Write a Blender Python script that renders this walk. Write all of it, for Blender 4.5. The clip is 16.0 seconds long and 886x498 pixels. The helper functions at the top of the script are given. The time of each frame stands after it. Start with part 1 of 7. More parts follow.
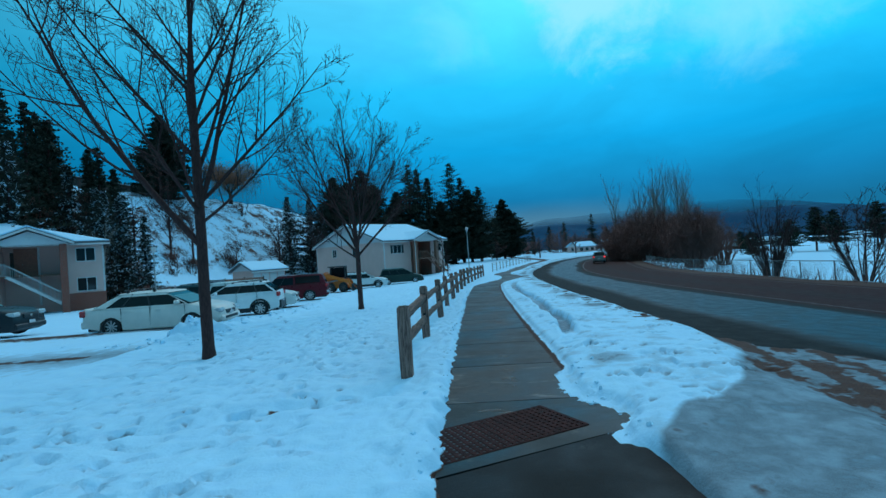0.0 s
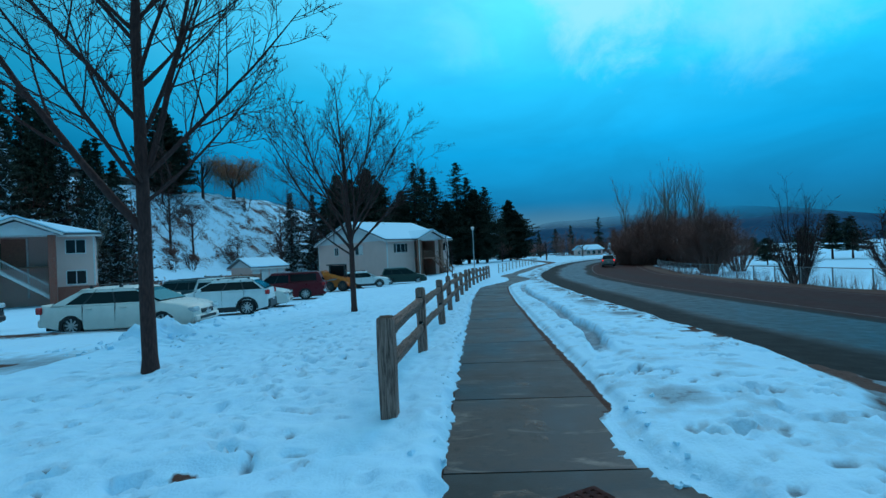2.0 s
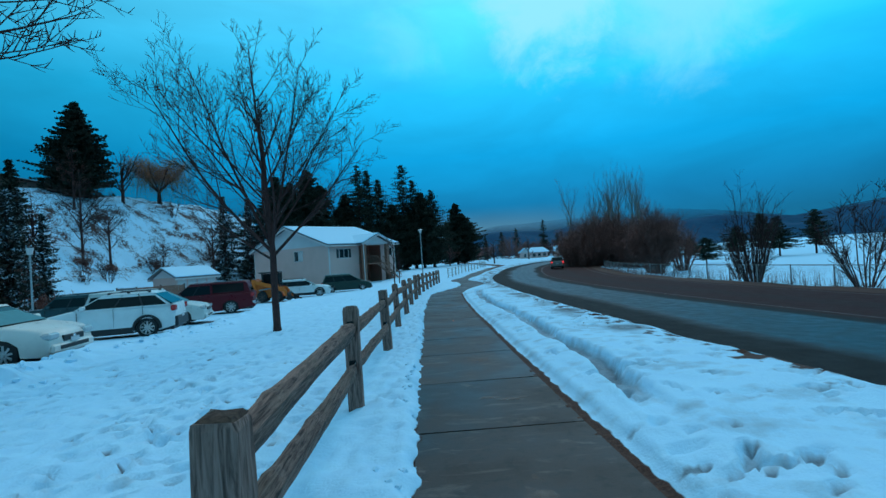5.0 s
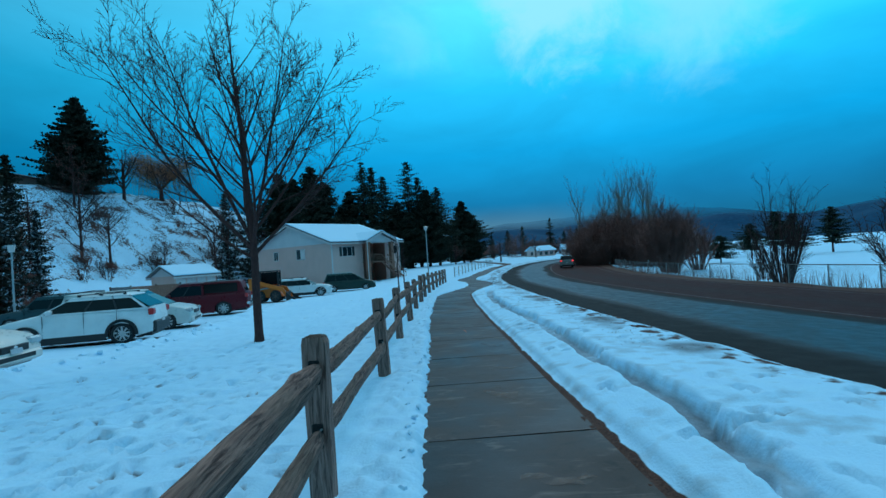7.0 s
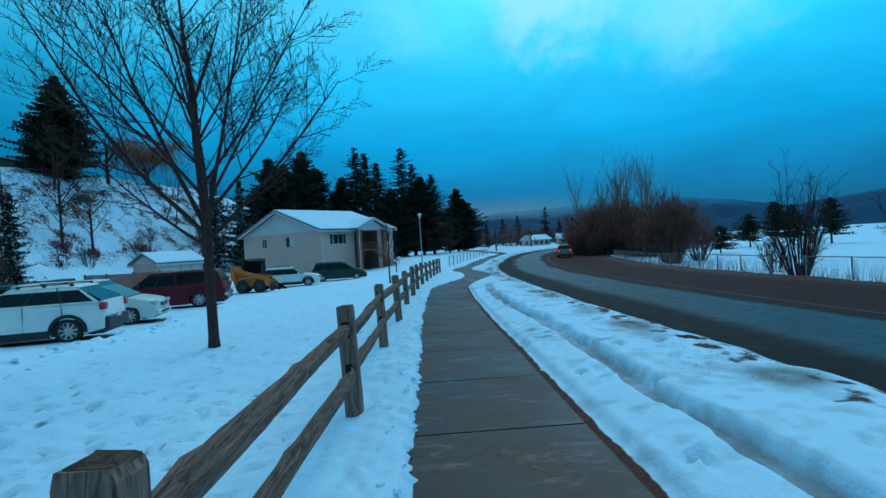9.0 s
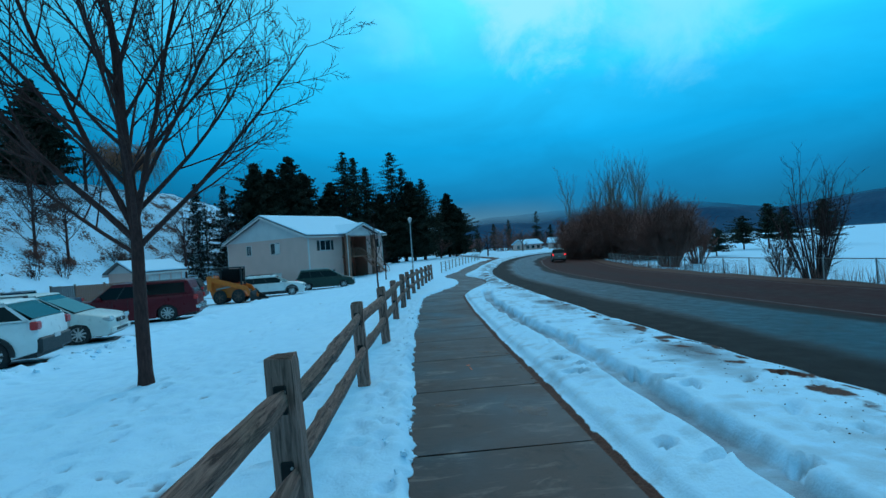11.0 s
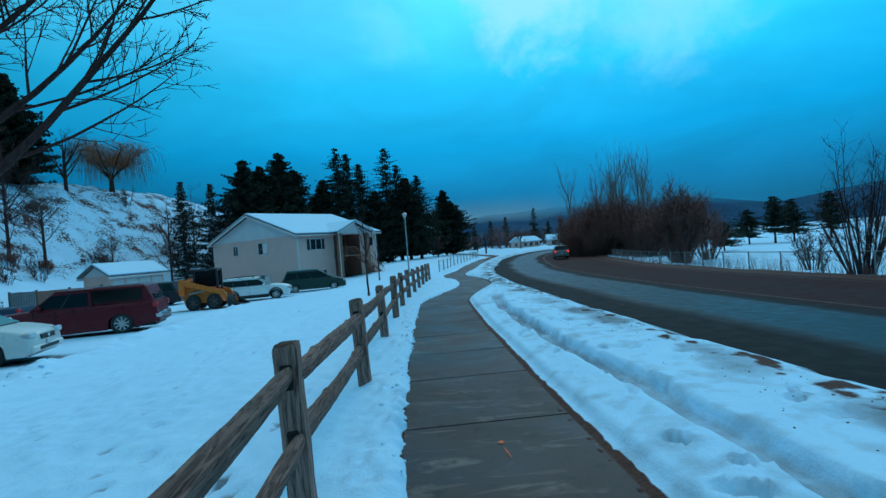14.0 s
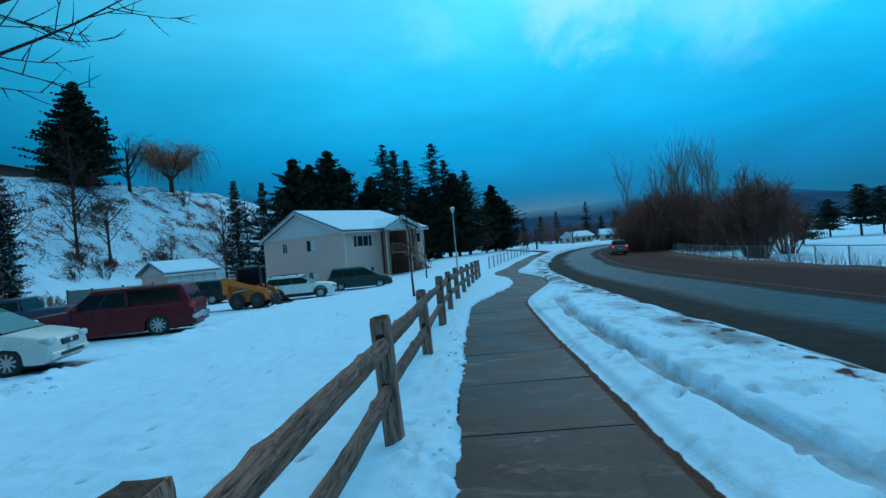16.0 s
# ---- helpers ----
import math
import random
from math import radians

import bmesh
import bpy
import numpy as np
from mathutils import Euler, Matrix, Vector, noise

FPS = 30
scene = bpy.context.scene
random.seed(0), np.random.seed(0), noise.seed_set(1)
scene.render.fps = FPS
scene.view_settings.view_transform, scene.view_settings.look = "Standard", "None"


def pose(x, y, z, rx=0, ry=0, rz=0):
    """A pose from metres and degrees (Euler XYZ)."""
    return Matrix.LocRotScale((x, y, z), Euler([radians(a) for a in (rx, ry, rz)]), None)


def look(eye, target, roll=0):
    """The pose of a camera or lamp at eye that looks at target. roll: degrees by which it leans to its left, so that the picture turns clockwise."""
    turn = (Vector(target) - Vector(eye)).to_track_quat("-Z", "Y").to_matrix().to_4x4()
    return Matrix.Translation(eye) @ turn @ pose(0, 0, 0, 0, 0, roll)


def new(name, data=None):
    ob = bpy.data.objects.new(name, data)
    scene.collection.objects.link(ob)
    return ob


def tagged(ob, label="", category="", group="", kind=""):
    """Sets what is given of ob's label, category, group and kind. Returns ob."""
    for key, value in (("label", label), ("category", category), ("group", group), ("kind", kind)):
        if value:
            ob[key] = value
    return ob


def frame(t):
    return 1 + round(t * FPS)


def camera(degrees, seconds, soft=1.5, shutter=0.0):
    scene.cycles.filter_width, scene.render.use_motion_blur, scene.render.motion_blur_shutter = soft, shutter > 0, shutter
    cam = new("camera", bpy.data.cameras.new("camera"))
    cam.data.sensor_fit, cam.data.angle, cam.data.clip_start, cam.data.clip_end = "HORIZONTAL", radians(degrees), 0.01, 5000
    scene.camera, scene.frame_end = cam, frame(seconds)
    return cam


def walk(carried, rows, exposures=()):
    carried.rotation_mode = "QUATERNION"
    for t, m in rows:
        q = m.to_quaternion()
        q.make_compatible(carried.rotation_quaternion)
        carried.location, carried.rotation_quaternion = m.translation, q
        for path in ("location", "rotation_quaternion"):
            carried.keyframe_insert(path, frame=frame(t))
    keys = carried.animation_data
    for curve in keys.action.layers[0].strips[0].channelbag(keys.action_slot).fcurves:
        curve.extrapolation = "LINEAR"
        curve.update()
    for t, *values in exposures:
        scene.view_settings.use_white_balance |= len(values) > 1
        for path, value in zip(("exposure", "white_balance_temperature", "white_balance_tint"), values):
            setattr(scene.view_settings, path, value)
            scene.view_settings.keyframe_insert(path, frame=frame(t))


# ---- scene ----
cam = camera(85.0, 16.0)
METRES, EYE, TILT, LEAN, TURN = 16.1, 1.5, 0.0, 0.0, 3.0
ROWS = [
    (0.0, 0.0, 0.0, 0.0, 0.04, 0.53, 3.9),
    (0.5, -0.0005, 0.0306, -0.0005, -1.9, 0.48, 3.06),
    (1.0, 0.001, 0.0602, -0.0021, -0.6, -0.26, 2.61),
    (1.5, -0.0005, 0.0915, -0.0059, 1.85, 0.27, 2.69),
    (2.0, 0.0021, 0.1228, -0.0072, 0.62, 0.66, 2.76),
    (2.5, 0.003, 0.1528, -0.0078, 2.21, 0.57, 3.4),
    (3.0, 0.0021, 0.185, -0.0105, -1.55, 0.68, 4.24),
    (3.5, 0.0034, 0.2147, -0.0125, -4.17, -0.14, 3.81),
    (4.0, 0.0025, 0.244, -0.0133, -3.2, -0.15, 3.57),
    (4.5, 0.0007, 0.2755, -0.0126, -5.78, 0.9, 3.8),
    (7.0, 0.0079, 0.4279, -0.011, -5.07, 0.71, 3.72),
    (7.5, 0.0123, 0.4585, -0.0116, -5.46, 0.87, 4.1),
    (8.0, 0.0137, 0.4898, -0.0113, -4.06, 0.1, 3.62),
    (8.5, 0.0149, 0.5218, -0.0105, -5.31, -0.53, 3.5),
    (9.0, 0.0181, 0.5523, -0.0104, -5.75, -0.7, 3.29),
    (11.5, 0.0256, 0.7103, -0.0129, -6.98, -0.04, 3.94),
    (12.0, 0.0273, 0.7428, -0.0138, -5.67, -0.02, 3.81),
    (12.5, 0.0285, 0.7753, -0.0135, -7.41, -0.52, 3.65),
    (13.0, 0.034, 0.8065, -0.0143, -6.64, -0.46, 4.63),
    (13.5, 0.0346, 0.8399, -0.0161, -5.99, -0.33, 4.89),
    (14.0, 0.039, 0.8704, -0.0171, -7.32, -0.33, 4.52),
    (14.5, 0.0426, 0.8988, -0.0153, -5.07, -0.46, 4.45),
    (15.0, 0.0424, 0.9323, -0.0174, -5.27, -0.16, 4.63),
    (15.5, 0.0455, 0.9649, -0.0179, -4.92, -0.11, 4.7),
    (16.0, 0.0457, 0.9965, -0.0189, -1.59, -0.3, 4.97),
]
walk(cam, [(t, pose(0, 0, EYE, TILT, LEAN, TURN) @ pose(METRES * x, METRES * y, METRES * z, 90 + pitch, roll, yaw)) for t, x, y, z, yaw, pitch, roll in ROWS])

# ---- world and light: dusk under a heavy cloud deck with a thin bright break ahead ----
world = bpy.data.worlds.new("overcast_dusk")
scene.world = world
world.use_nodes = True
wn, wl = world.node_tree.nodes, world.node_tree.links
wn.clear()


def wnode(kind, **values):
    n = wn.new(kind)
    for k, v in values.items():
        n.inputs[k].default_value = v
    return n


w_out = wn.new("ShaderNodeOutputWorld")
w_bg = wn.new("ShaderNodeBackground")
wl.new(w_bg.outputs[0], w_out.inputs[0])
sky = wn.new("ShaderNodeTexSky")
sky.sky_type, sky.sun_disc = "NISHITA", False
sky.sun_elevation, sky.sun_rotation = radians(40), radians(16)
sky.air_density, sky.dust_density, sky.ozone_density = 1.0, 2.0, 3.0
w_tc = wn.new("ShaderNodeTexCoord")
w_sep = wn.new("ShaderNodeSeparateXYZ")
wl.new(w_tc.outputs["Generated"], w_sep.inputs[0])
# elevation ramp: grey-pink haze at the rim, dark blue deck, then paler overhead
w_ramp = wn.new("ShaderNodeValToRGB")
els = w_ramp.color_ramp.elements
els[0].position, els[0].color = 0.0, (0.005, 0.095, 0.18, 1)
els[1].position, els[1].color = 1.0, (0.42, 0.76, 1.0, 1)
for pos, col in ((0.05, (0.003, 0.105, 0.22, 1)), (0.10, (0.002, 0.145, 0.32, 1)), (0.20, (0.001, 0.26, 0.545, 1)), (0.32, (0.012, 0.42, 0.76, 1)), (0.46, (0.07, 0.58, 0.92, 1)), (0.65, (0.28, 0.70, 1.0, 1))):
    e = els.new(pos)
    e.color = col
wl.new(w_sep.outputs["Z"], w_ramp.inputs[0])
# cloud structure
w_map = wn.new("ShaderNodeMapping")
w_map.inputs["Scale"].default_value = (2.2, 2.2, 6.0)
wl.new(w_tc.outputs["Generated"], w_map.inputs[0])
w_noise = wnode("ShaderNodeTexNoise", Scale=1.6, Detail=7.0, Roughness=0.55, Distortion=0.4)
wl.new(w_map.outputs[0], w_noise.inputs["Vector"])
w_cr = wn.new("ShaderNodeMapRange")
w_cr.inputs["From Min"].default_value, w_cr.inputs["From Max"].default_value = 0.3, 0.75
w_cr.inputs["To Min"].default_value, w_cr.inputs["To Max"].default_value = 0.88, 1.16
wl.new(w_noise.outputs[0], w_cr.inputs[0])
w_mul = wn.new("ShaderNodeVectorMath")
w_mul.operation = "SCALE"
wl.new(w_ramp.outputs[0], w_mul.inputs[0])
wl.new(w_cr.outputs[0], w_mul.inputs["Scale"])
# the bright break in the deck, with a ragged lower fringe, and two thinner places beside it
w_fray = wnode("ShaderNodeTexNoise", Scale=7.0, Detail=8.0, Roughness=0.62, Distortion=0.3)
wl.new(w_tc.outputs["Generated"], w_fray.inputs["Vector"])
w_fr = wn.new("ShaderNodeMapRange")
w_fr.clamp = False
w_fr.inputs["From Min"].default_value, w_fr.inputs["From Max"].default_value = 0.3, 0.7
w_fr.inputs["To Min"].default_value, w_fr.inputs["To Max"].default_value = -0.008, 0.008
wl.new(w_fray.outputs[0], w_fr.inputs[0])


def thin_place(towards, lo, hi, share):
    """Where the cloud thins round one direction, its rim frayed by the noise."""
    dot = wn.new("ShaderNodeVectorMath")
    dot.operation = "DOT_PRODUCT"
    dot.inputs[1].default_value = Vector(towards).normalized()
    wl.new(w_tc.outputs["Generated"], dot.inputs[0])
    frayed = wn.new("ShaderNodeMath")
    wl.new(dot.outputs["Value"], frayed.inputs[0])
    wl.new(w_fr.outputs[0], frayed.inputs[1])
    r = wn.new("ShaderNodeMapRange")
    r.interpolation_type = "SMOOTHSTEP"
    r.inputs["From Min"].default_value, r.inputs["From Max"].default_value = lo, hi
    r.inputs["To Max"].default_value = share
    wl.new(frayed.outputs[0], r.inputs[0])
    return r.outputs[0]


w_gm = wn.new("ShaderNodeMath")
w_gm.operation = "MAXIMUM"
w_gm2 = wn.new("ShaderNodeMath")
w_gm2.operation = "MAXIMUM"
wl.new(thin_place((0.27, 0.84, 0.47), 0.984, 0.999, 0.95), w_gm2.inputs[0])
wl.new(thin_place((0.46, 0.78, 0.43), 0.982, 1.004, 0.6), w_gm2.inputs[1])
wl.new(w_gm2.outputs[0], w_gm.inputs[0])
wl.new(thin_place((-0.01, 0.92, 0.40), 0.995, 1.01, 0.22), w_gm.inputs[1])
# the deck is thinner, so brighter, on the sun's side
w_az = wn.new("ShaderNodeVectorMath")
w_az.operation = "DOT_PRODUCT"
w_az.inputs[1].default_value = Vector((0.55, 0.80, 0.2)).normalized()
wl.new(w_tc.outputs["Generated"], w_az.inputs[0])
w_azr = wn.new("ShaderNodeMapRange")
w_azr.inputs["From Min"].default_value, w_azr.inputs["From Max"].default_value = 0.2, 0.95
w_azr.inputs["To Min"].default_value, w_azr.inputs["To Max"].default_value = 0.69, 1.48
wl.new(w_az.outputs["Value"], w_azr.inputs[0])
w_mul2 = wn.new("ShaderNodeVectorMath")
w_mul2.operation = "SCALE"
wl.new(w_mul.outputs[0], w_mul2.inputs[0])
wl.new(w_azr.outputs[0], w_mul2.inputs["Scale"])
w_mix = wn.new("ShaderNodeMix")
w_mix.data_type = "RGBA"
wl.new(w_gm.outputs[0], w_mix.inputs["Factor"])
wl.new(w_mul2.outputs[0], w_mix.inputs["A"])
w_mix.inputs["B"].default_value = (0.30, 0.83, 1.0, 1)
# thin pale rim under the deck at the valley's far end
w_rd = wn.new("ShaderNodeVectorMath")
w_rd.operation = "DOT_PRODUCT"
w_rd.inputs[1].default_value = Vector((0.10, 0.99, 0.045)).normalized()
wl.new(w_tc.outputs["Generated"], w_rd.inputs[0])
w_rim = wn.new("ShaderNodeMapRange")
w_rim.interpolation_type = "SMOOTHSTEP"
w_rim.inputs["From Min"].default_value, w_rim.inputs["From Max"].default_value = 0.96, 1.0
wl.new(w_rd.outputs["Value"], w_rim.inputs[0])
w_rimc = wn.new("ShaderNodeMix")
w_rimc.data_type = "RGBA"
w_low = wn.new("ShaderNodeMapRange")
w_low.interpolation_type = "SMOOTHSTEP"
w_low.inputs["From Min"].default_value, w_low.inputs["From Max"].default_value = 0.10, 0.035
w_low.inputs["To Max"].default_value = 0.85
wl.new(w_sep.outputs["Z"], w_low.inputs[0])
w_rlm = wn.new("ShaderNodeMath")
w_rlm.operation = "MULTIPLY"
wl.new(w_rim.outputs[0], w_rlm.inputs[0])
wl.new(w_low.outputs[0], w_rlm.inputs[1])
wl.new(w_rlm.outputs[0], w_rimc.inputs["Factor"])
wl.new(w_mix.outputs["Result"], w_rimc.inputs["A"])
w_rimc.inputs["B"].default_value = (0.09, 0.25, 0.38, 1)
# a share of clear-sky light behind the deck
w_skys = wn.new("ShaderNodeVectorMath")
w_skys.operation = "SCALE"
w_skys.inputs["Scale"].default_value = 0.0004
wl.new(sky.outputs[0], w_skys.inputs[0])
w_add = wn.new("ShaderNodeVectorMath")
w_add.operation = "ADD"
wl.new(w_rimc.outputs["Result"], w_add.inputs[0])
wl.new(w_skys.outputs[0], w_add.inputs[1])
wl.new(w_add.outputs[0], w_bg.inputs["Color"])
w_bg.inputs["Strength"].default_value = 1.0

sun = new("sun", bpy.data.lights.new("sun", "SUN"))
sun.data.energy, sun.data.angle, sun.data.color = 0.35, radians(25), (1.0, 0.95, 0.95)
sun.matrix_world = look((0, 0, 30), (0 - 0.22 * 30, 0 - 0.75 * 30, 30 - 0.64 * 30))

# ---- materials ----
class Nodes:
    """Short hand for building one material."""

    def __init__(self, name, rough=0.8, metal=0.0, spec=0.5):
        self.m = bpy.data.materials.new(name)
        self.m.use_nodes = True
        self.n, self.l = self.m.node_tree.nodes, self.m.node_tree.links
        self.b = self.n["Principled BSDF"]
        self.b.inputs["Roughness"].default_value = rough
        self.b.inputs["Metallic"].default_value = metal
        self.b.inputs["Specular IOR Level"].default_value = spec
        self.tc = self.n.new("ShaderNodeTexCoord")

    def put(self, value, socket):
        if hasattr(value, "links"):
            self.l.new(value, socket)
        elif isinstance(value, (tuple, list)):
            socket.default_value = (*value, 1) if len(value) == 3 and len(socket.default_value) == 4 else value
        else:
            socket.default_value = value

    def noise(self, scale, detail=4.0, rough=0.55, stretch=(1, 1, 1), distort=0.0, space="Object"):
        mp = self.n.new("ShaderNodeMapping")
        mp.inputs["Scale"].default_value = stretch
        self.l.new(self.tc.outputs[space], mp.inputs[0])
        t = self.n.new("ShaderNodeTexNoise")
        t.inputs["Scale"].default_value, t.inputs["Detail"].default_value = scale, detail
        t.inputs["Roughness"].default_value, t.inputs["Distortion"].default_value = rough, distort
        self.l.new(mp.outputs[0], t.inputs["Vector"])
        return t.outputs[0]

    def rng(self, value, lo, hi, to_lo=0.0, to_hi=1.0):
        r = self.n.new("ShaderNodeMapRange")
        self.put(value, r.inputs[0])
        for k, v in (("From Min", lo), ("From Max", hi), ("To Min", to_lo), ("To Max", to_hi)):
            r.inputs[k].default_value = v
        return r.outputs[0]

    def mix(self, fac, a, b):
        x = self.n.new("ShaderNodeMix")
        x.data_type = "RGBA"
        self.put(fac, x.inputs["Factor"])
        self.put(a, x.inputs["A"])
        self.put(b, x.inputs["B"])
        return x.outputs["Result"]

    def math(self, op, a, b):
        x = self.n.new("ShaderNodeMath")
        x.operation = op
        self.put(a, x.inputs[0])
        self.put(b, x.inputs[1])
        return x.outputs[0]

    def attr(self, name):
        a = self.n.new("ShaderNodeAttribute")
        a.attribute_name = name
        return a.outputs["Fac"]

    def rand(self):
        return self.n.new("ShaderNodeObjectInfo").outputs["Random"]

    def color(self, c):
        self.put(c, self.b.inputs["Base Color"])
        return self

    def roughness(self, v):
        self.put(v, self.b.inputs["Roughness"])
        return self

    def bump(self, height, strength=0.3, dist=0.02):
        b = self.n.new("ShaderNodeBump")
        b.inputs["Strength"].default_value, b.inputs["Distance"].default_value = strength, dist
        self.l.new(height, b.inputs["Height"])
        self.l.new(b.outputs[0], self.b.inputs["Normal"])
        return self


def plain(name, col, rough=0.6, metal=0.0, var=0.12, scale=6.0, spec=0.5, bump=0.0):
    """A painted or plain surface with slight mottling."""
    k = Nodes(name, rough, metal, spec)
    a = k.noise(scale, 5)
    dark = tuple(c * (1 - var) for c in col)
    light = tuple(min(1, c * (1 + var)) for c in col)
    k.color(k.mix(k.rng(a, 0.3, 0.7), dark, light))
    k.roughness(k.rng(k.noise(scale * 3, 3), 0.3, 0.7, max(0.02, rough - 0.08), min(1, rough + 0.08)))
    if bump:
        k.bump(k.noise(scale * 8, 4), bump, 0.01)
    return k.m


# snow ground: clean snow, grey slush and painted shade of dents, and dead grass or soil where the attributes say so
k = Nodes("snow_ground", 0.85, 0, 0.25)
n_big, n_mid, n_fine = k.noise(0.5, 5), k.noise(4.0, 6), k.noise(38.0, 5)
snow_c = k.mix(k.rng(n_mid, 0.3, 0.75), (0.53, 0.79, 0.96), (0.60, 0.86, 0.99))
snow_c = k.mix(k.rng(n_big, 0.42, 0.7, 0, 0.35), snow_c, (0.46, 0.73, 0.91))
n_grain = k.noise(150.0, 3)
slush_shade = k.mix(k.rng(k.math("ADD", k.math("MULTIPLY", n_mid, 0.65), k.math("MULTIPLY", n_grain, 0.35)), 0.38, 0.62), (0.14, 0.16, 0.175), (0.30, 0.37, 0.42))
snow_c = k.mix(k.rng(k.math("ADD", k.attr("slush_shade"), k.math("MULTIPLY", k.math("SUBTRACT", n_mid, 0.5), 0.9)), 0.3, 0.8), snow_c, slush_shade)
soil = k.mix(k.rng(n_fine, 0.3, 0.7), (0.058, 0.022, 0.015), (0.135, 0.050, 0.031))
soil_f = k.math("ADD", k.attr("soil"), k.math("MULTIPLY", k.math("SUBTRACT", n_mid, 0.5), 1.1))
soil_f = k.math("ADD", soil_f, k.math("MULTIPLY", k.math("SUBTRACT", n_big, 0.5), 0.9))
k.color(k.mix(k.rng(soil_f, 0.42, 0.6), snow_c, soil))
hgt = k.math("ADD", k.math("MULTIPLY", n_mid, 0.7), k.math("MULTIPLY", n_fine, 0.35))
k.bump(hgt, 0.5, 0.045)
M_SNOW = k.m

k = Nodes("snow_cap", 0.85, 0, 0.25)
k.color(k.mix(k.rng(k.noise(5, 5), 0.3, 0.7), (0.56, 0.79, 0.94), (0.62, 0.84, 0.96)))
k.bump(k.noise(14, 5), 0.4, 0.03)
M_SNOWCAP = k.m

# wet asphalt: bare wheel tracks, sanded brown far lane
k = Nodes("asphalt", 0.5, 0, 0.08)
across = k.attr("across")
n1, n2, n3 = k.noise(0.35, 5, stretch=(1, 0.3, 1)), k.noise(3.0, 6), k.noise(70.0, 3)
base = k.mix(k.rng(n3, 0.3, 0.7), (0.017, 0.013, 0.012), (0.037, 0.029, 0.026))
wet = k.mix(n3, (0.030, 0.034, 0.037), (0.052, 0.058, 0.062))
brown = k.mix(k.rng(n3, 0.3, 0.7), (0.040, 0.0088, 0.0068), (0.066, 0.0165, 0.0128))
wob = k.math("MULTIPLY", k.math("SUBTRACT", n1, 0.5), 1.6)
u = k.math("ADD", across, wob)
f_wet = k.math("MULTIPLY", k.rng(u, 1.3, 2.0), k.rng(u, 5.0, 4.6))
f_brown = k.rng(u, 5.3, 5.7)
c = k.mix(k.math("MULTIPLY", f_wet, 0.85), base, wet)
c = k.mix(f_brown, c, brown)
tracks = k.math("MULTIPLY", k.rng(u, 7.4, 7.8), k.rng(u, 9.6, 9.0))
c = k.mix(k.math("MULTIPLY", tracks, 0.6), c, (0.044, 0.017, 0.014))
c = k.mix(k.rng(n2, 0.62, 0.8, 0, 0.4), c, (0.02, 0.016, 0.015))
k.color(c)
k.roughness(k.math("SUBTRACT", k.rng(n2, 0.3, 0.7, 0.72, 0.92), k.math("MULTIPLY", f_wet, 0.42)))
k.bump(n3, 0.35, 0.008)
M_ASPHALT = k.m

# sidewalk concrete, damp with pale drying stains
k = Nodes("damp_concrete", 0.55, 0, 0.18)
n1, n2, n3, n4 = k.noise(1.1, 5, space="Object"), k.noise(3.2, 7, 0.65, (0.55, 1.6, 1), 0.8), k.noise(60, 4), k.noise(9, 6)
c = k.mix(k.rng(n1, 0.45, 0.57), (0.052, 0.029, 0.024), (0.100, 0.057, 0.044))
c = k.mix(k.rng(n3, 0.3, 0.7, 0, 0.5), c, (0.055, 0.040, 0.033))
c = k.mix(k.rng(n2, 0.55, 0.70, 0, 0.8), c, (0.25, 0.165, 0.13))
c = k.mix(k.rng(n4, 0.54, 0.70, 0, 0.7), c, (0.040, 0.029, 0.024))
tone = k.rng(k.rand(), 0, 1, 0.70, 1.08)
sc = k.n.new("ShaderNodeVectorMath")
sc.operation = "SCALE"
k.put(c, sc.inputs[0])
k.put(tone, sc.inputs["Scale"])
k.color(sc.outputs[0])
k.roughness(k.rng(n1, 0.35, 0.65, 0.38, 0.62))
k.bump(k.math("ADD", n3, k.math("MULTIPLY", n4, 0.6)), 0.25, 0.006)
M_CONCRETE = k.m
k = Nodes("wet_concrete", 0.5, 0, 0.16)
n1, n2, n3 = k.noise(1.3, 6), k.noise(4.0, 7, 0.7), k.noise(55, 4)
c = k.mix(k.rng(n1, 0.46, 0.55), (0.026, 0.020, 0.018), (0.052, 0.039, 0.033))
c = k.mix(k.rng(n2, 0.58, 0.72, 0, 0.6), c, (0.15, 0.105, 0.082))
c = k.mix(k.rng(n3, 0.55, 0.75, 0, 0.5), c, (0.018, 0.014, 0.012))
k.color(c)
k.roughness(k.rng(n1, 0.35, 0.65, 0.3, 0.6))
k.bump(n3, 0.3, 0.006)
M_WET = k.m
k = Nodes("wet_driveway_asphalt", 0.6, 0, 0.12)
n1, n2, n3 = k.noise(1.6, 6), k.noise(6.0, 6, 0.7), k.noise(80, 3)
c = k.mix(k.rng(n1, 0.35, 0.65), (0.018, 0.013, 0.012), (0.036, 0.026, 0.023))
c = k.mix(k.rng(n2, 0.60, 0.74, 0, 0.5), c, (0.085, 0.065, 0.055))
c = k.mix(k.rng(n3, 0.5, 0.75, 0, 0.6), c, (0.010, 0.008, 0.008))
k.color(c)
k.roughness(k.rng(n1, 0.35, 0.65, 0.5, 0.85))
k.bump(n3, 0.4, 0.008)
M_DRIVE = k.m

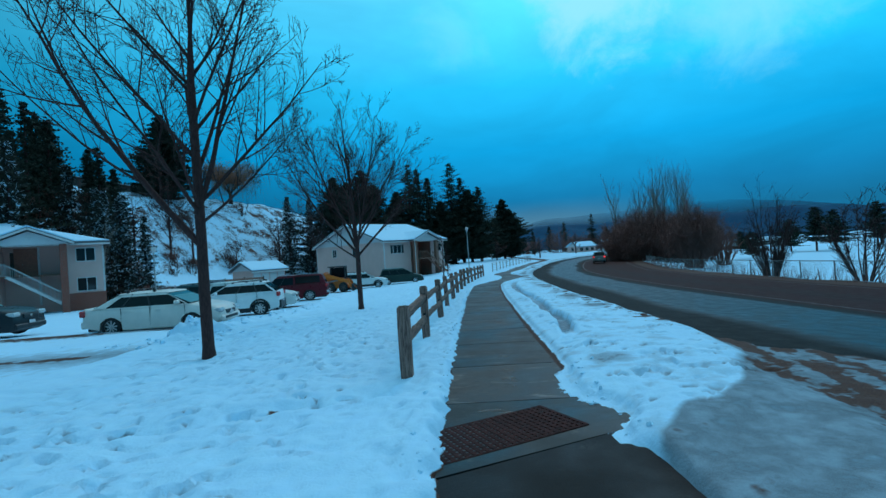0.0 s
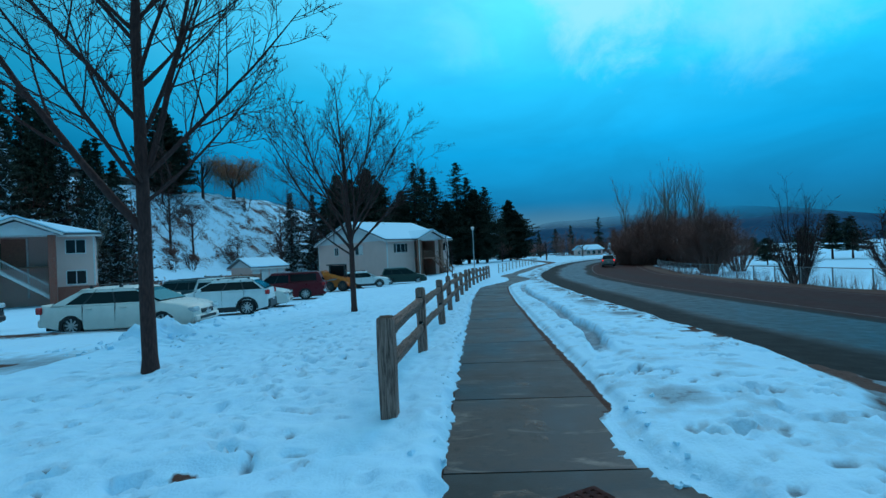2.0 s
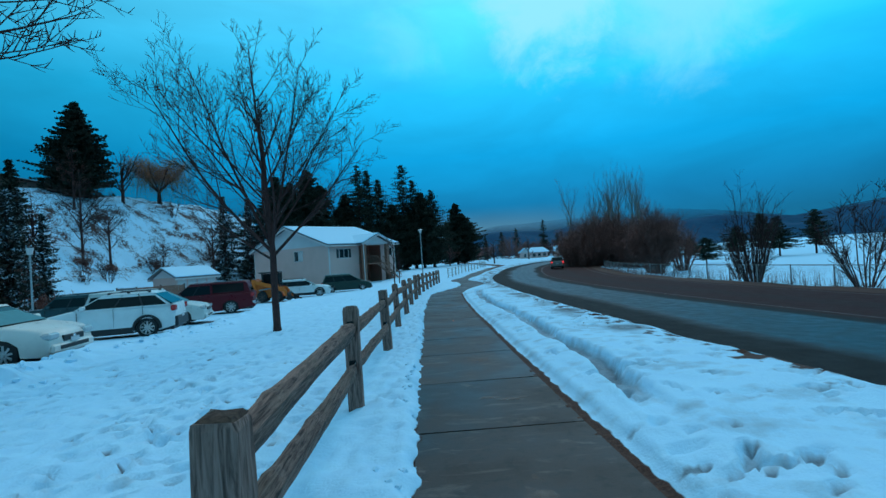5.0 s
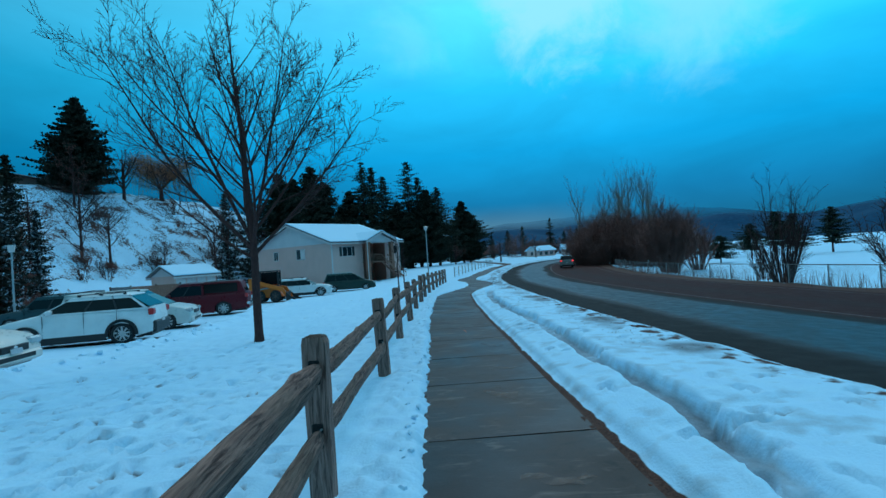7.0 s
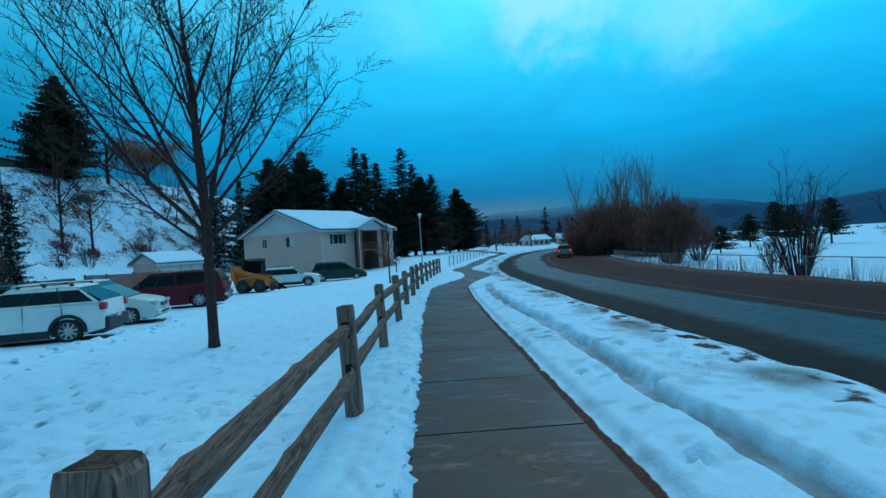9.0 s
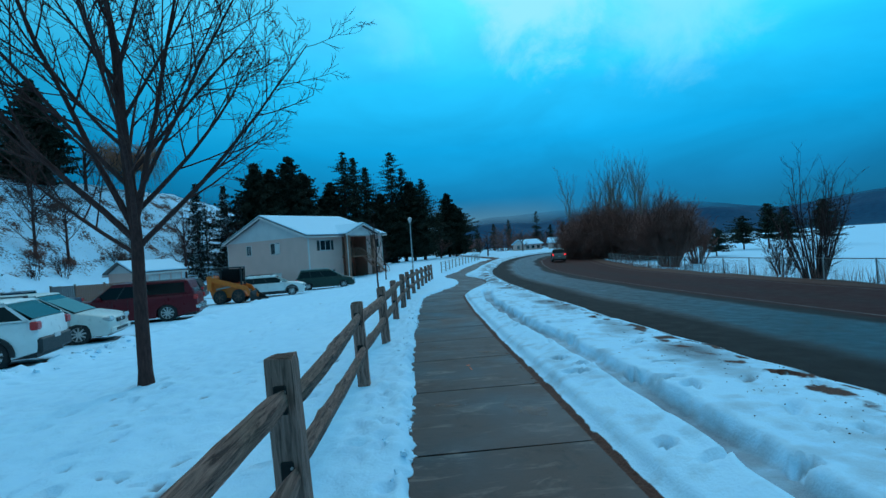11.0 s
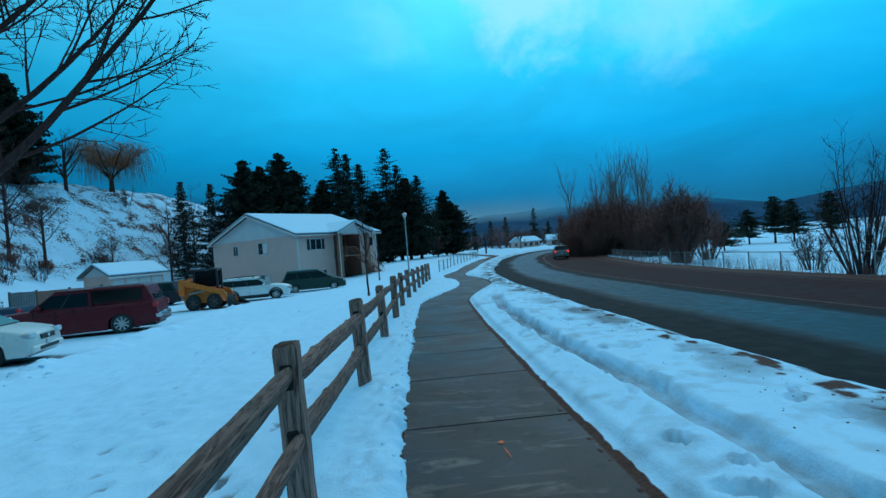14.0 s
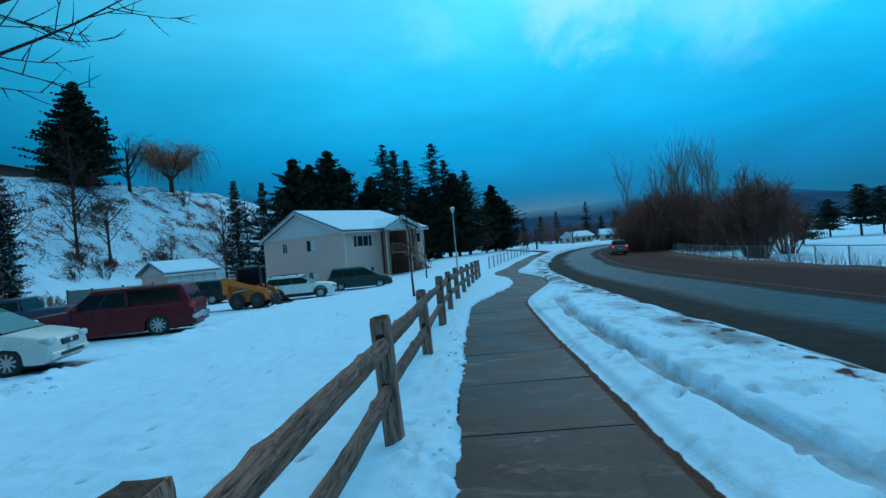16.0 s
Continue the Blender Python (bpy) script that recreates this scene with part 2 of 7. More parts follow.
k = Nodes("weathered_wood", 0.85, 0, 0.3)
g1, g2 = k.noise(5, 6, 0.6, (9, 9, 0.7), 1.2), k.noise(2.0, 4)
c = k.mix(k.rng(g1, 0.36, 0.62), (0.10, 0.043, 0.033), (0.46, 0.235, 0.185))
c = k.mix(k.rng(g2, 0.5, 0.75, 0, 0.6), c, (0.21, 0.125, 0.075))
c = k.mix(k.rng(k.rand(), 0, 1, 0, 0.35), c, (0.17, 0.105, 0.085))
k.color(c)
k.bump(g1, 0.7, 0.012)
M_WOOD = k.m

k = Nodes("weathered_rail_wood", 0.85, 0, 0.3)
g1, g2 = k.noise(5, 6, 0.6, (9, 0.7, 9), 1.2), k.noise(2.0, 4)
c = k.mix(k.rng(g1, 0.36, 0.62), (0.075, 0.033, 0.025), (0.36, 0.18, 0.135))
c = k.mix(k.rng(g2, 0.5, 0.75, 0, 0.6), c, (0.19, 0.115, 0.075))
k.color(c)
k.bump(g1, 0.8, 0.012)
M_RAIL = k.m


k = Nodes("dark_end_grain", 0.9, 0, 0.2)
g1 = k.noise(30, 5, 0.65, (1, 1, 1), 0.8)
k.color(k.mix(k.rng(g1, 0.3, 0.7), (0.045, 0.022, 0.016), (0.16, 0.085, 0.06)))
k.bump(g1, 0.8, 0.01)
M_ENDGRAIN = k.m


def bark(name, a, b):
    k = Nodes(name, 0.9, 0, 0.2)
    g = k.noise(14, 5, 0.6, (2.5, 2.5, 0.6))
    k.color(k.mix(k.rng(g, 0.3, 0.7), a, b))
    k.bump(g, 0.6, 0.015)
    return k.m


M_BARK = bark("maple_bark", (0.052, 0.021, 0.019), (0.110, 0.046, 0.040))
M_TWIG = bark("twig_bark", (0.056, 0.025, 0.022), (0.10, 0.047, 0.040))
M_REDTWIG = bark("thicket_twigs", (0.18, 0.068, 0.055), (0.32, 0.128, 0.10))
M_WILLOW = bark("willow_twigs", (0.29, 0.105, 0.06), (0.47, 0.19, 0.105))
M_PALE = bark("pale_birch_bark", (0.2, 0.15, 0.12), (0.36, 0.28, 0.23))


def needles(name, a, b, snowy):
    k = Nodes(name, 0.8, 0, 0.2)
    isl = k.n.new("ShaderNodeNewGeometry")
    r = isl.outputs["Random Per Island"]
    c = k.mix(r, a, b)
    if snowy:
        c = k.mix(k.math("GREATER_THAN", r, 1 - snowy), c, (0.62, 0.77, 0.89))
    k.color(c)
    return k.m


M_NEEDLE = needles("dark_pine_needles", (0.028, 0.032, 0.022), (0.070, 0.070, 0.046), 0.0)
M_NEEDLESNOW = needles("snow_dusted_needles", (0.032, 0.032, 0.024), (0.080, 0.068, 0.050), 0.12)


def siding(name, a, b, pitch=0.2):
    """Lapped boards, told apart by relief alone at this distance."""
    k = Nodes(name, 0.7, 0, 0.3)
    sp = k.n.new("ShaderNodeSeparateXYZ")
    k.l.new(k.tc.outputs["Object"], sp.inputs[0])
    saw = k.math("FRACT", k.math("DIVIDE", sp.outputs["Z"], pitch), 0)
    k.color(k.mix(k.rng(k.noise(0.7, 5), 0.3, 0.7), a, b))
    k.bump(saw, 0.6, 0.02)
    return k.m


M_SIDING = siding("pinkish_lap_siding", (0.76, 0.41, 0.345), (0.82, 0.45, 0.38))
M_GABLE = siding("white_lap_siding", (0.66, 0.56, 0.55), (0.72, 0.62, 0.60))
M_TRIM = plain("white_trim_paint", (0.70, 0.58, 0.55), 0.6)
k = Nodes("red_brick", 0.85, 0, 0.3)
bt = k.n.new("ShaderNodeTexBrick")
bt.inputs["Scale"].default_value = 4.6
bt.inputs["Color1"].default_value, bt.inputs["Color2"].default_value, bt.inputs["Mortar"].default_value = (0.40, 0.085, 0.052, 1), (0.29, 0.062, 0.042, 1), (0.30, 0.17, 0.14, 1)
mp = k.n.new("ShaderNodeMapping")
mp.inputs["Rotation"].default_value = (radians(90), 0, 0)
k.l.new(k.tc.outputs["Object"], mp.inputs[0])
k.l.new(mp.outputs[0], bt.inputs["Vector"])
k.color(bt.outputs[0])
M_BRICK = k.m
M_STAIR = plain("brown_stair_wood", (0.34, 0.13, 0.085), 0.7)
M_ENTRY = plain("reddish_brown_entry_wall", (0.46, 0.155, 0.105), 0.8)
M_DARK = plain("dark_recess_paint", (0.12, 0.075, 0.06), 0.8)
M_FASCIA = plain("dark_fascia", (0.16, 0.14, 0.14), 0.6)
M_STEEL = plain("galvanised_steel", (0.42, 0.40, 0.39), 0.45, 0.6)
M_RUST = plain("rusted_cast_iron", (0.062, 0.015, 0.011), 0.9, 0.1, 0.45, 14.0, spec=0.2, bump=0.4)
M_HOLE = plain("dark_drain_hole", (0.012, 0.009, 0.008), 0.9)
M_BLACK = plain("black_plastic", (0.02, 0.018, 0.018), 0.5)
M_RUBBER = plain("tyre_rubber", (0.022, 0.02, 0.02), 0.85)
M_ALLOY = plain("alloy_wheel", (0.55, 0.52, 0.5), 0.35, 0.7)
M_CHROME = plain("chrome", (0.6, 0.58, 0.57), 0.2, 1.0, 0.05)
M_PLATE = plain("licence_plate", (0.6, 0.55, 0.55), 0.5)
M_ORANGE = plain("orange_marking_paint", (0.85, 0.16, 0.05), 0.8)

k = Nodes("tinted_car_glass", 0.12, 0, 0.25)
k.color((0.008, 0.009, 0.009))
M_CARGLASS = k.m
k = Nodes("frosted_windscreen", 0.3, 0, 0.5)
k.color(k.mix(k.noise(6, 4), (0.05, 0.12, 0.11), (0.10, 0.20, 0.19)))
M_SCREEN = k.m
k = Nodes("window_pane", 0.05, 0, 0.6)
k.color((0.02, 0.022, 0.022))
M_PANE = k.m
k = Nodes("headlight_lens", 0.12, 0.2, 0.6)
k.color((0.5, 0.5, 0.5))
M_HEAD = k.m
k = Nodes("red_tail_lens", 0.2, 0, 0.5)
k.color((0.55, 0.03, 0.03))
M_TAIL = k.m
k = Nodes("lit_tail_lens", 0.2, 0, 0.5)
k.color((0.7, 0.03, 0.03))
k.b.inputs["Emission Color"].default_value = (1, 0.03, 0.03, 1)
k.b.inputs["Emission Strength"].default_value = 1.2
M_TAILLIT = k.m


def paint(name, col, metal=0.0, rough=0.3):
    k = Nodes(name, rough, metal, 0.35)
    d = k.noise(3.0, 5)
    k.color(k.mix(k.rng(d, 0.4, 0.75, 0, 0.35), col, tuple(0.7 * c + 0.012 for c in col)))
    k.roughness(k.rng(k.noise(7, 4), 0.3, 0.7, rough - 0.06, rough + 0.15))
    return k.m

# ---- helpers for building ----
def link(name, verts, faces, mat, parent=None, label="", smooth=False):
    me = bpy.data.meshes.new(name)
    me.from_pydata([tuple(v) for v in verts], [], [tuple(f) for f in faces])
    me.materials.append(mat)
    me.validate()
    if smooth:
        me.polygons.foreach_set("use_smooth", [True] * len(me.polygons))
    ob = new(name, me)
    ob.parent = parent
    if label:
        tagged(ob, label)
    return ob


def part(name, bm, mat, parent=None, label="", smooth=False):
    me = bpy.data.meshes.new(name)
    bmesh.ops.recalc_face_normals(bm, faces=bm.faces)
    bm.to_mesh(me)
    bm.free()
    me.materials.append(mat)
    if smooth:
        me.polygons.foreach_set("use_smooth", [True] * len(me.polygons))
    ob = new(name, me)
    ob.parent = parent
    if label:
        tagged(ob, label)
    return ob


def thing(name, m, label, category, group="", kind=""):
    ob = new(name)
    ob.matrix_world = m
    ob.empty_display_size = 0.2
    return tagged(ob, label, category, group, kind)


def add_box(bm, lo, hi, bevel=0.0, m=None):
    c = [(a + b) / 2 for a, b in zip(lo, hi)]
    s = [abs(b - a) for a, b in zip(lo, hi)]
    mat = Matrix.Translation(c) @ Matrix.Diagonal((*s, 1))
    if m is not None:
        mat = m @ mat
    r = bmesh.ops.create_cube(bm, size=1, matrix=mat)
    if bevel:
        es = list({e for v in r["verts"] for e in v.link_edges})
        bmesh.ops.bevel(bm, geom=es, offset=bevel, segments=1, affect="EDGES", profile=0.6)
    return bm


def box_bm(lo, hi, bevel=0.0, m=None):
    return add_box(bmesh.new(), lo, hi, bevel, m)


def add_cyl(bm, a, b, r1, r2=None, seg=10):
    a, b = Vector(a), Vector(b)
    d = b - a
    m = Matrix.Translation((a + b) / 2) @ d.to_track_quat("Z", "Y").to_matrix().to_4x4()
    bmesh.ops.create_cone(bm, cap_ends=True, segments=seg, radius1=r1, radius2=r1 if r2 is None else r2, depth=d.length, matrix=m)
    return bm


def cyl_bm(a, b, r1, r2=None, seg=10):
    return add_cyl(bmesh.new(), a, b, r1, r2, seg)


def smooth01(a, b, v):
    s = np.clip((np.asarray(v, float) - a) / (b - a), 0, 1)
    return s * s * (3 - 2 * s)


# ---- lie of the land ----
def walk_z(y):
    y = np.asarray(y, float)
    return np.where(y < 60, -0.12 - 0.018 * y, -1.2 - 0.004 * (y - 60))


PATH_Y = [-12, 7, 10, 13, 17, 20, 25, 28.5, 31, 34, 37, 40, 43.5, 48, 51.5, 57, 64, 70, 85, 100]
PATH_X = [0.41, 0.41, 0.41, 0.43, 0.50, 0.54, 0.70, 0.88, 1.06, 2.0, 2.95, 3.42, 3.42, 3.08, 3.4, 4.7, 6.2, 7.4, 11.2, 15.5]
ROAD_Y = [-40, 0, 15, 22, 30, 40, 48, 55, 61, 70, 84, 100, 115, 128, 140, 150, 157]
ROAD_X = [4.40, 4.25, 4.25, 4.25, 4.45, 5.15, 6.1, 7.1, 8.3, 10.2, 13.8, 19.2, 26.0, 34.5, 46.0, 62.0, 80.0]


def soft_interp(v, xs, ys, w=1.6):
    v = np.asarray(v, float)
    return sum(np.interp(v + w * o, xs, ys) for o in (-1, -0.5, 0, 0.5, 1)) / 5


def path_x(y):
    return soft_interp(y, PATH_Y, PATH_X, 1.1)


def road_x(y):
    return soft_interp(y, ROAD_Y, ROAD_X, 3.0)


WALK_HALF = 0.75
SOIL_STRIP = 0.12
ROAD_WIDE = 13.2


def lot_edge(y):
    return np.interp(y, [-10, 5, 12.5, 16.5, 21, 30, 38, 46, 56, 62, 75], [-8.5, -7.6, -7.6, -7.9, -8.7, -9.6, -10.3, -9.6, -5.6, -5.0, -8])


def lot_z(y):
    return np.interp(y, [-20, 0, 15, 24, 35, 50, 80, 140], [-0.2, -0.25, -0.37, -0.97, -1.25, -1.5, -1.75, -2.0])


def land(x, y):
    """The ground without the snow's own relief."""
    x, y = np.asarray(x, float), np.asarray(y, float)
    z = walk_z(y)
    left = smooth01(0, 1, (-2 - x) / np.maximum(-2 - lot_edge(y), 1))
    z = z * (1 - left) + lot_z(y) * left
    ex = x - road_x(y)
    z = z - 0.05 * np.clip(ex, 0, 14) - 0.11 * np.clip(ex - 14, 0, 6) - 0.014 * np.clip(ex - 20, 0, 45)
    # the steep bank behind the car park
    base = np.interp(y, [-40, 20, 50, 64, 80, 92, 105, 130, 170, 240], [-46, -46, -44, -40.5, -41, -37, -31, -24, -20, -30])
    d = np.maximum(base - x, 0)
    hill = np.interp(d, [0, 3, 8, 14, 20, 26, 34, 120], [0, 1.0, 4.4, 10.6, 16.8, 18.9, 19.6, 23])
    hill = hill * np.interp(y, [-40, 60, 125, 150, 175, 260], [0.9, 1.0, 1.0, 0.75, 0.35, 0.2])
    return z + hill


def rough(x, y, s, seed=0):
    """Cheap smooth value noise on arrays."""
    x, y = np.asarray(x, float) / s, np.asarray(y, float) / s
    i, j = np.floor(x).astype(np.int64), np.floor(y).astype(np.int64)
    fx, fy = x - i, y - j
    fx, fy = fx * fx * (3 - 2 * fx), fy * fy * (3 - 2 * fy)

    def h(a, b):
        n = (a * 374761393 + b * 668265263 + seed * 974634777) & 0xFFFFFFFF
        n = ((n ^ (n >> 13)) * 1274126177) & 0xFFFFFFFF
        return ((n ^ (n >> 16)) & 0xFFFF) / 65535.0

    return (h(i, j) * (1 - fx) + h(i + 1, j) * fx) * (1 - fy) + (h(i, j + 1) * (1 - fx) + h(i + 1, j + 1) * fx) * fy - 0.5


def snow(x, y):
    """Snow height over the land, with the share of slush and painted trench shade, and the soil share."""
    r1, r2, r3, r4 = rough(x, y, 0.09, 1), rough(x, y, 0.28, 2), rough(x, y, 0.9, 3), rough(x, y, 3.0, 4)
    px, rx = path_x(y), road_x(y)
    lump = 0.035 * r2 + 0.05 * r3 + 0.06 * r4 + 0.012 * r1
    # distance beyond the sidewalk's edges, with a ragged snow line
    rag = 0.07 * r1 + 0.06 * r2 + 0.05 * r3
    dl = (px - WALK_HALF) - x + rag
    early = 1 - smooth01(5.6, 7.5, y)
    dr = x - (px + WALK_HALF + SOIL_STRIP) + rag * (0.28 + 1.6 * early) + 0.06 + 0.14 * early - 0.35 * np.exp(-((y - 4.9) / 0.45) ** 2)
    h_out = (0.085 + 0.045 * r2 + 0.03 * r1) * smooth01(0.0, 0.13, dl) - 0.025 * smooth01(0.3, 0.9, dl)
    h_right = 0.012 * smooth01(0.0, 0.03, dr) + 0.09 * smooth01(0.07, 0.2, dr) + 0.07 * smooth01(0.15, 0.7, dr)
    inside = (dl < 0) & (dr < -0.10)
    earth = (dl < 0) & (dr >= -0.10) & (dr < 0.02) & (y > 6.9)
    edge = np.clip(np.maximum(dl, dr - 0.08) / 0.35, 0, 1)
    calm = 1 - 0.66 * smooth01(8.0, 15.0, y) - 0.2 * smooth01(6, 9, y) * (x > px)
    lump = (0.022 * r2 + 0.05 * r3 + 0.06 * r4 + 0.010 * r1) * edge * calm
    h = np.where(dl > 0, h_out, h_right) - 0.07 * inside - (0.012 + 0.03 * r1) * earth + lump
    # sunk footpath trodden along the verge
    tx = np.interp(y, [6, 9, 10.5, 11.3, 12.4, 13.3, 15.2, 17, 18.7, 20.6, 22.6, 26.7, 30, 33], [1.8, 1.82, 1.93, 2.1, 2.1, 2.03, 2.13, 2.2, 2.19, 2.14, 2.16, 2.3, 2.7, 3.6]) + 0.07 * rough(y, y * 0, 0.9, 7) + 0.03 * rough(y, y * 0, 0.3, 9)
    half = 0.11 + 0.05 * rough(y, y * 0, 0.7, 6)
    trod = (1 - smooth01(0.0, 0.10, np.abs(x - tx) - half)) * smooth01(8.0, 11.0, y) * (1 - smooth01(29, 33, y)) * np.clip(0.95 + 0.5 * rough(y, y * 0, 0.7, 8), 0.55, 1.1)
    h = h - (0.18 - 0.03 * r2) * trod
    # footprints over the lawn
    lawn = (dl > 0.5) & (x > lot_edge(y) + 0.4)
    dens = 0.34 * (1 - smooth01(12, 24, y)) - 0.02
    pit = smooth01(0.22, 0.40, rough(x * 1.15, y * 0.8, 0.2, 11) + dens * 0.5 * (0.35 + rough(x, y, 1.6, 12)) + 0.12 * r1)
    h = h - np.where(lawn, 0.010 * pit * (dens > 0), 0)
    far_pit = smooth01(0.43, 0.49, rough(x, y * 0.8, 0.22, 31) + 0.14 * rough(x, y, 2.5, 32))
    h = h - np.where(lawn & (y > 12), 0.022 * far_pit, 0)
    bumps = (x > px + 1.2) & (x < rx - 0.3)
    h = h - np.where(bumps, 0.03 * smooth01(0.32, 0.46, rough(x, y, 0.3, 33) + 0.2 * rough(x, y, 1.8, 34) + 0.1 * (y < 13)), 0)
    ruts = np.exp(-((y - 6.4 - 0.32 * x - 0.3 * rough(x, y, 1.5, 14)) / 0.22) ** 2) * smooth01(-0.5, -1.0, x) * smooth01(-6.5, -4.0, x)
    h = h - 0.09 * ruts * (1 + r3)
    # ploughed ridge and crumbs at the car park's edge
    le = lot_edge(y)
    ridge = np.exp(-((x - le - 0.3) / 0.55) ** 2) * smooth01(11, 14, y) * (1 - smooth01(42, 48, y))
    h = h + ridge * (0.10 + 0.18 * r2 + 0.12 * r3)
    mound = np.exp(-(((x + 7.65) / 1.05) ** 2 + ((y - 12.75) / 0.7) ** 2))
    h = h + mound * (0.36 + 0.4 * r2 + 0.35 * r1)
    lot = smooth01(0.0, 0.9, le - x) * (y < 66) * (x > -42)
    h = h * (1 - lot) + lot * (0.02 + 0.03 * r3 + 0.015 * r2)
    # bank down to the road
    er = rx - x + 0.22 * r3 + 0.12 * r2
    h = h * smooth01(-0.05, 0.55, er) - 0.12 * (1 - smooth01(-0.3, 0.15, er))
    far = smooth01(0.5, 1.5, x - rx - ROAD_WIDE)
    h = np.where(x > rx + 1, -0.12 + far * (0.17 + 0.12 * r4 + 0.05 * r3), h)
    # where vehicles cross the verge before the grate: packed grey slush, then mud
    q = (x - 1.42) * 1.17 - (y - 3.93) + 0.35 * r3 + 0.12 * r2
    apron = smooth01(-0.12, 0.16, q) * (x > 1.0) * smooth01(1.15, 1.45, x + 0.2 * r3) * (x < rx + 0.8)
    xb = np.interp(y, [0, 3, 4.2, 5.2, 6.5, 7.5, 9.5], [2.9, 3.0, 3.1, 3.25, 3.5, 3.8, 4.4])
    mud = smooth01(-0.35, 0.35, x - xb + 0.35 * r3 + 0.15 * r2) * (1 - smooth01(8.2, 9.6, y))
    edge_out = np.interp(y, [0, 4, 6.0, 7.2, 9.6], [6.4, 6.0, 5.5, 5.05, 4.5])
    over = smooth01(-0.25, 0.25, x - edge_out + 0.9 * r3 + 0.5 * r2) * (y < 11)
    apron = apron * (1 - mud) * (x < rx + 0.8)
    clear = smooth01(4.2, 3.9, y - 0.25 * r3) * (1 - smooth01(1.28, 1.48, x + 0.2 * r3 + 0.1 * r2)) * (x > px)
    h = h * (1 - 0.55 * apron) + 0.03 * apron + apron * 0.05 * smooth01(0.9, 0.2, q)
    h = h * (1 - clear) - 0.09 * clear
    h = np.where((x > rx - 0.6) & (y < 9.6), h * (1 - mud) + mud * (0.004 + 0.02 * r2 + 0.02 * r1) - 0.14 * over, h * (1 - mud) + mud * (0.004 + 0.02 * r2))
    hillside = smooth01(0.5, 4, land(x, y) - lot_z(y)) * (x < -20)
    h = h + hillside * (0.7 * rough(x, y, 2.2, 15) + 0.5 * rough(x, y, 0.9, 16))
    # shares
    # the trod term paints the trench's grey shade along with its slush
    slush_shade = np.clip(0.88 * apron + 1.1 * mud + 0.75 * np.exp(-((er - 0.1) / 0.25) ** 2) + 0.80 * trod + 0.35 * (x > rx + ROAD_WIDE) * (x < rx + ROAD_WIDE + 1.6), 0, 1)
    slush_shade = np.maximum(slush_shade, np.where((x > px + WALK_HALF) & (x < rx), 0.30 + 0.28 * rough(x, y, 0.5, 51) + 0.28 * rough(x, y, 0.15, 52), 0))
    slush_shade = np.maximum(slush_shade, 0.74 * np.exp(-((x - rx + 0.85) / 0.5) ** 2) * smooth01(9, 15, y) * (0.75 + r3 * 1.8))
    rows_ = sum(np.exp(-((y - yc - 0.23 * (x + 11)) / 0.9) ** 2) for yc in (15.6, 23.9, 28.2, 34.9, 43.6, 52.8)) * (x > -17) * (x < le - 0.2)
    slush_shade = np.maximum(slush_shade, np.where(lot > 0.5, 0.85 * rows_, 0))
    rows_ = np.maximum(rows_, np.exp(-((y - 10.6 - 0.1 * (x + 9)) / 0.3) ** 2) * (x < -8.8) * 1.2)
    soil_wet = np.where(lot > 0.5, 0.62 * rows_, 0)
    slush_shade = np.maximum(slush_shade, np.where((lot > 0.5), 0.22 + 0.5 * np.exp(-((y - 11.5 - 0.1 * x) / 1.2) ** 2), 0))
    slush_shade = np.maximum(slush_shade, 0.62 * np.exp(-(((x - 1.87) / 0.42) ** 2 + ((y - 6.85) / 0.5) ** 2) ** 2))
    soil = smooth01(-0.12, -0.08, dr) * (1 - smooth01(0.02, 0.09, dr)) * 0.85 * smooth01(5.5, 7.5, y) + 0.55 * smooth01(-0.04, 0.0, dl) * (1 - smooth01(0.015, 0.05, dl))
    streak = rough(x * 2.4 - y * 0.5, y * 0.6 + x * 0.25, 0.35, 43)
    soil = np.maximum(soil, mud * np.clip(0.44 + 0.30 * smooth01(0.0, 1.0, x - xb) + 0.8 * streak + 0.4 * rough(x * 3.0 - y, y + x, 0.12, 44), 0, 0.95))
    soil = np.maximum(soil, apron * np.clip(0.10 + 0.55 * streak + 0.4 * r3, 0, 0.5))
    soil = np.maximum(soil, np.clip(0.62 + 0.8 * streak + 0.5 * r3, 0, 0.9) * np.exp(-((er - 0.02) / 0.28) ** 2) * (1 - smooth01(10, 13, y)) * (y > 5) * (x > px + 1.5))
    soil = np.maximum(soil, 1.2 * earth)
    soil = np.maximum(soil, np.clip(0.33 + 1.1 * rough(x * 1.6, y, 0.22, 41) + 0.7 * rough(x, y, 1.6, 42), 0, 0.8) * np.exp(-((er - 0.6) / 0.45) ** 2) * smooth01(7.5, 10, y) * (x < rx))
    soil = np.maximum(soil, 0.31 * np.exp(-(((x - 1.87) / 0.34) ** 2 + ((y - 6.85) / 0.42) ** 2) ** 2))
    soil = np.maximum(soil, 1.5 * inside)
    soil = np.maximum(soil, 0.46 * np.exp(-(((x + 2.35) / 0.13) ** 2 + ((y - 5.6) / 0.16) ** 2)) * 1.6)
    soil = np.maximum(soil, soil_wet)
    soil = np.maximum(soil, hillside * np.clip(0.42 + 0.55 * rough(x, y, 0.9, 17) + 0.12 * rough(x, y, 6.0, 18), 0, 0.8))
    soil = np.maximum(soil, 0.8 * smooth01(0.2, 1.2, x - rx - ROAD_WIDE + 1.5) * (1 - smooth01(2.0, 3.4, x - rx - ROAD_WIDE)) * 1.2)
    return h, slush_shade, soil


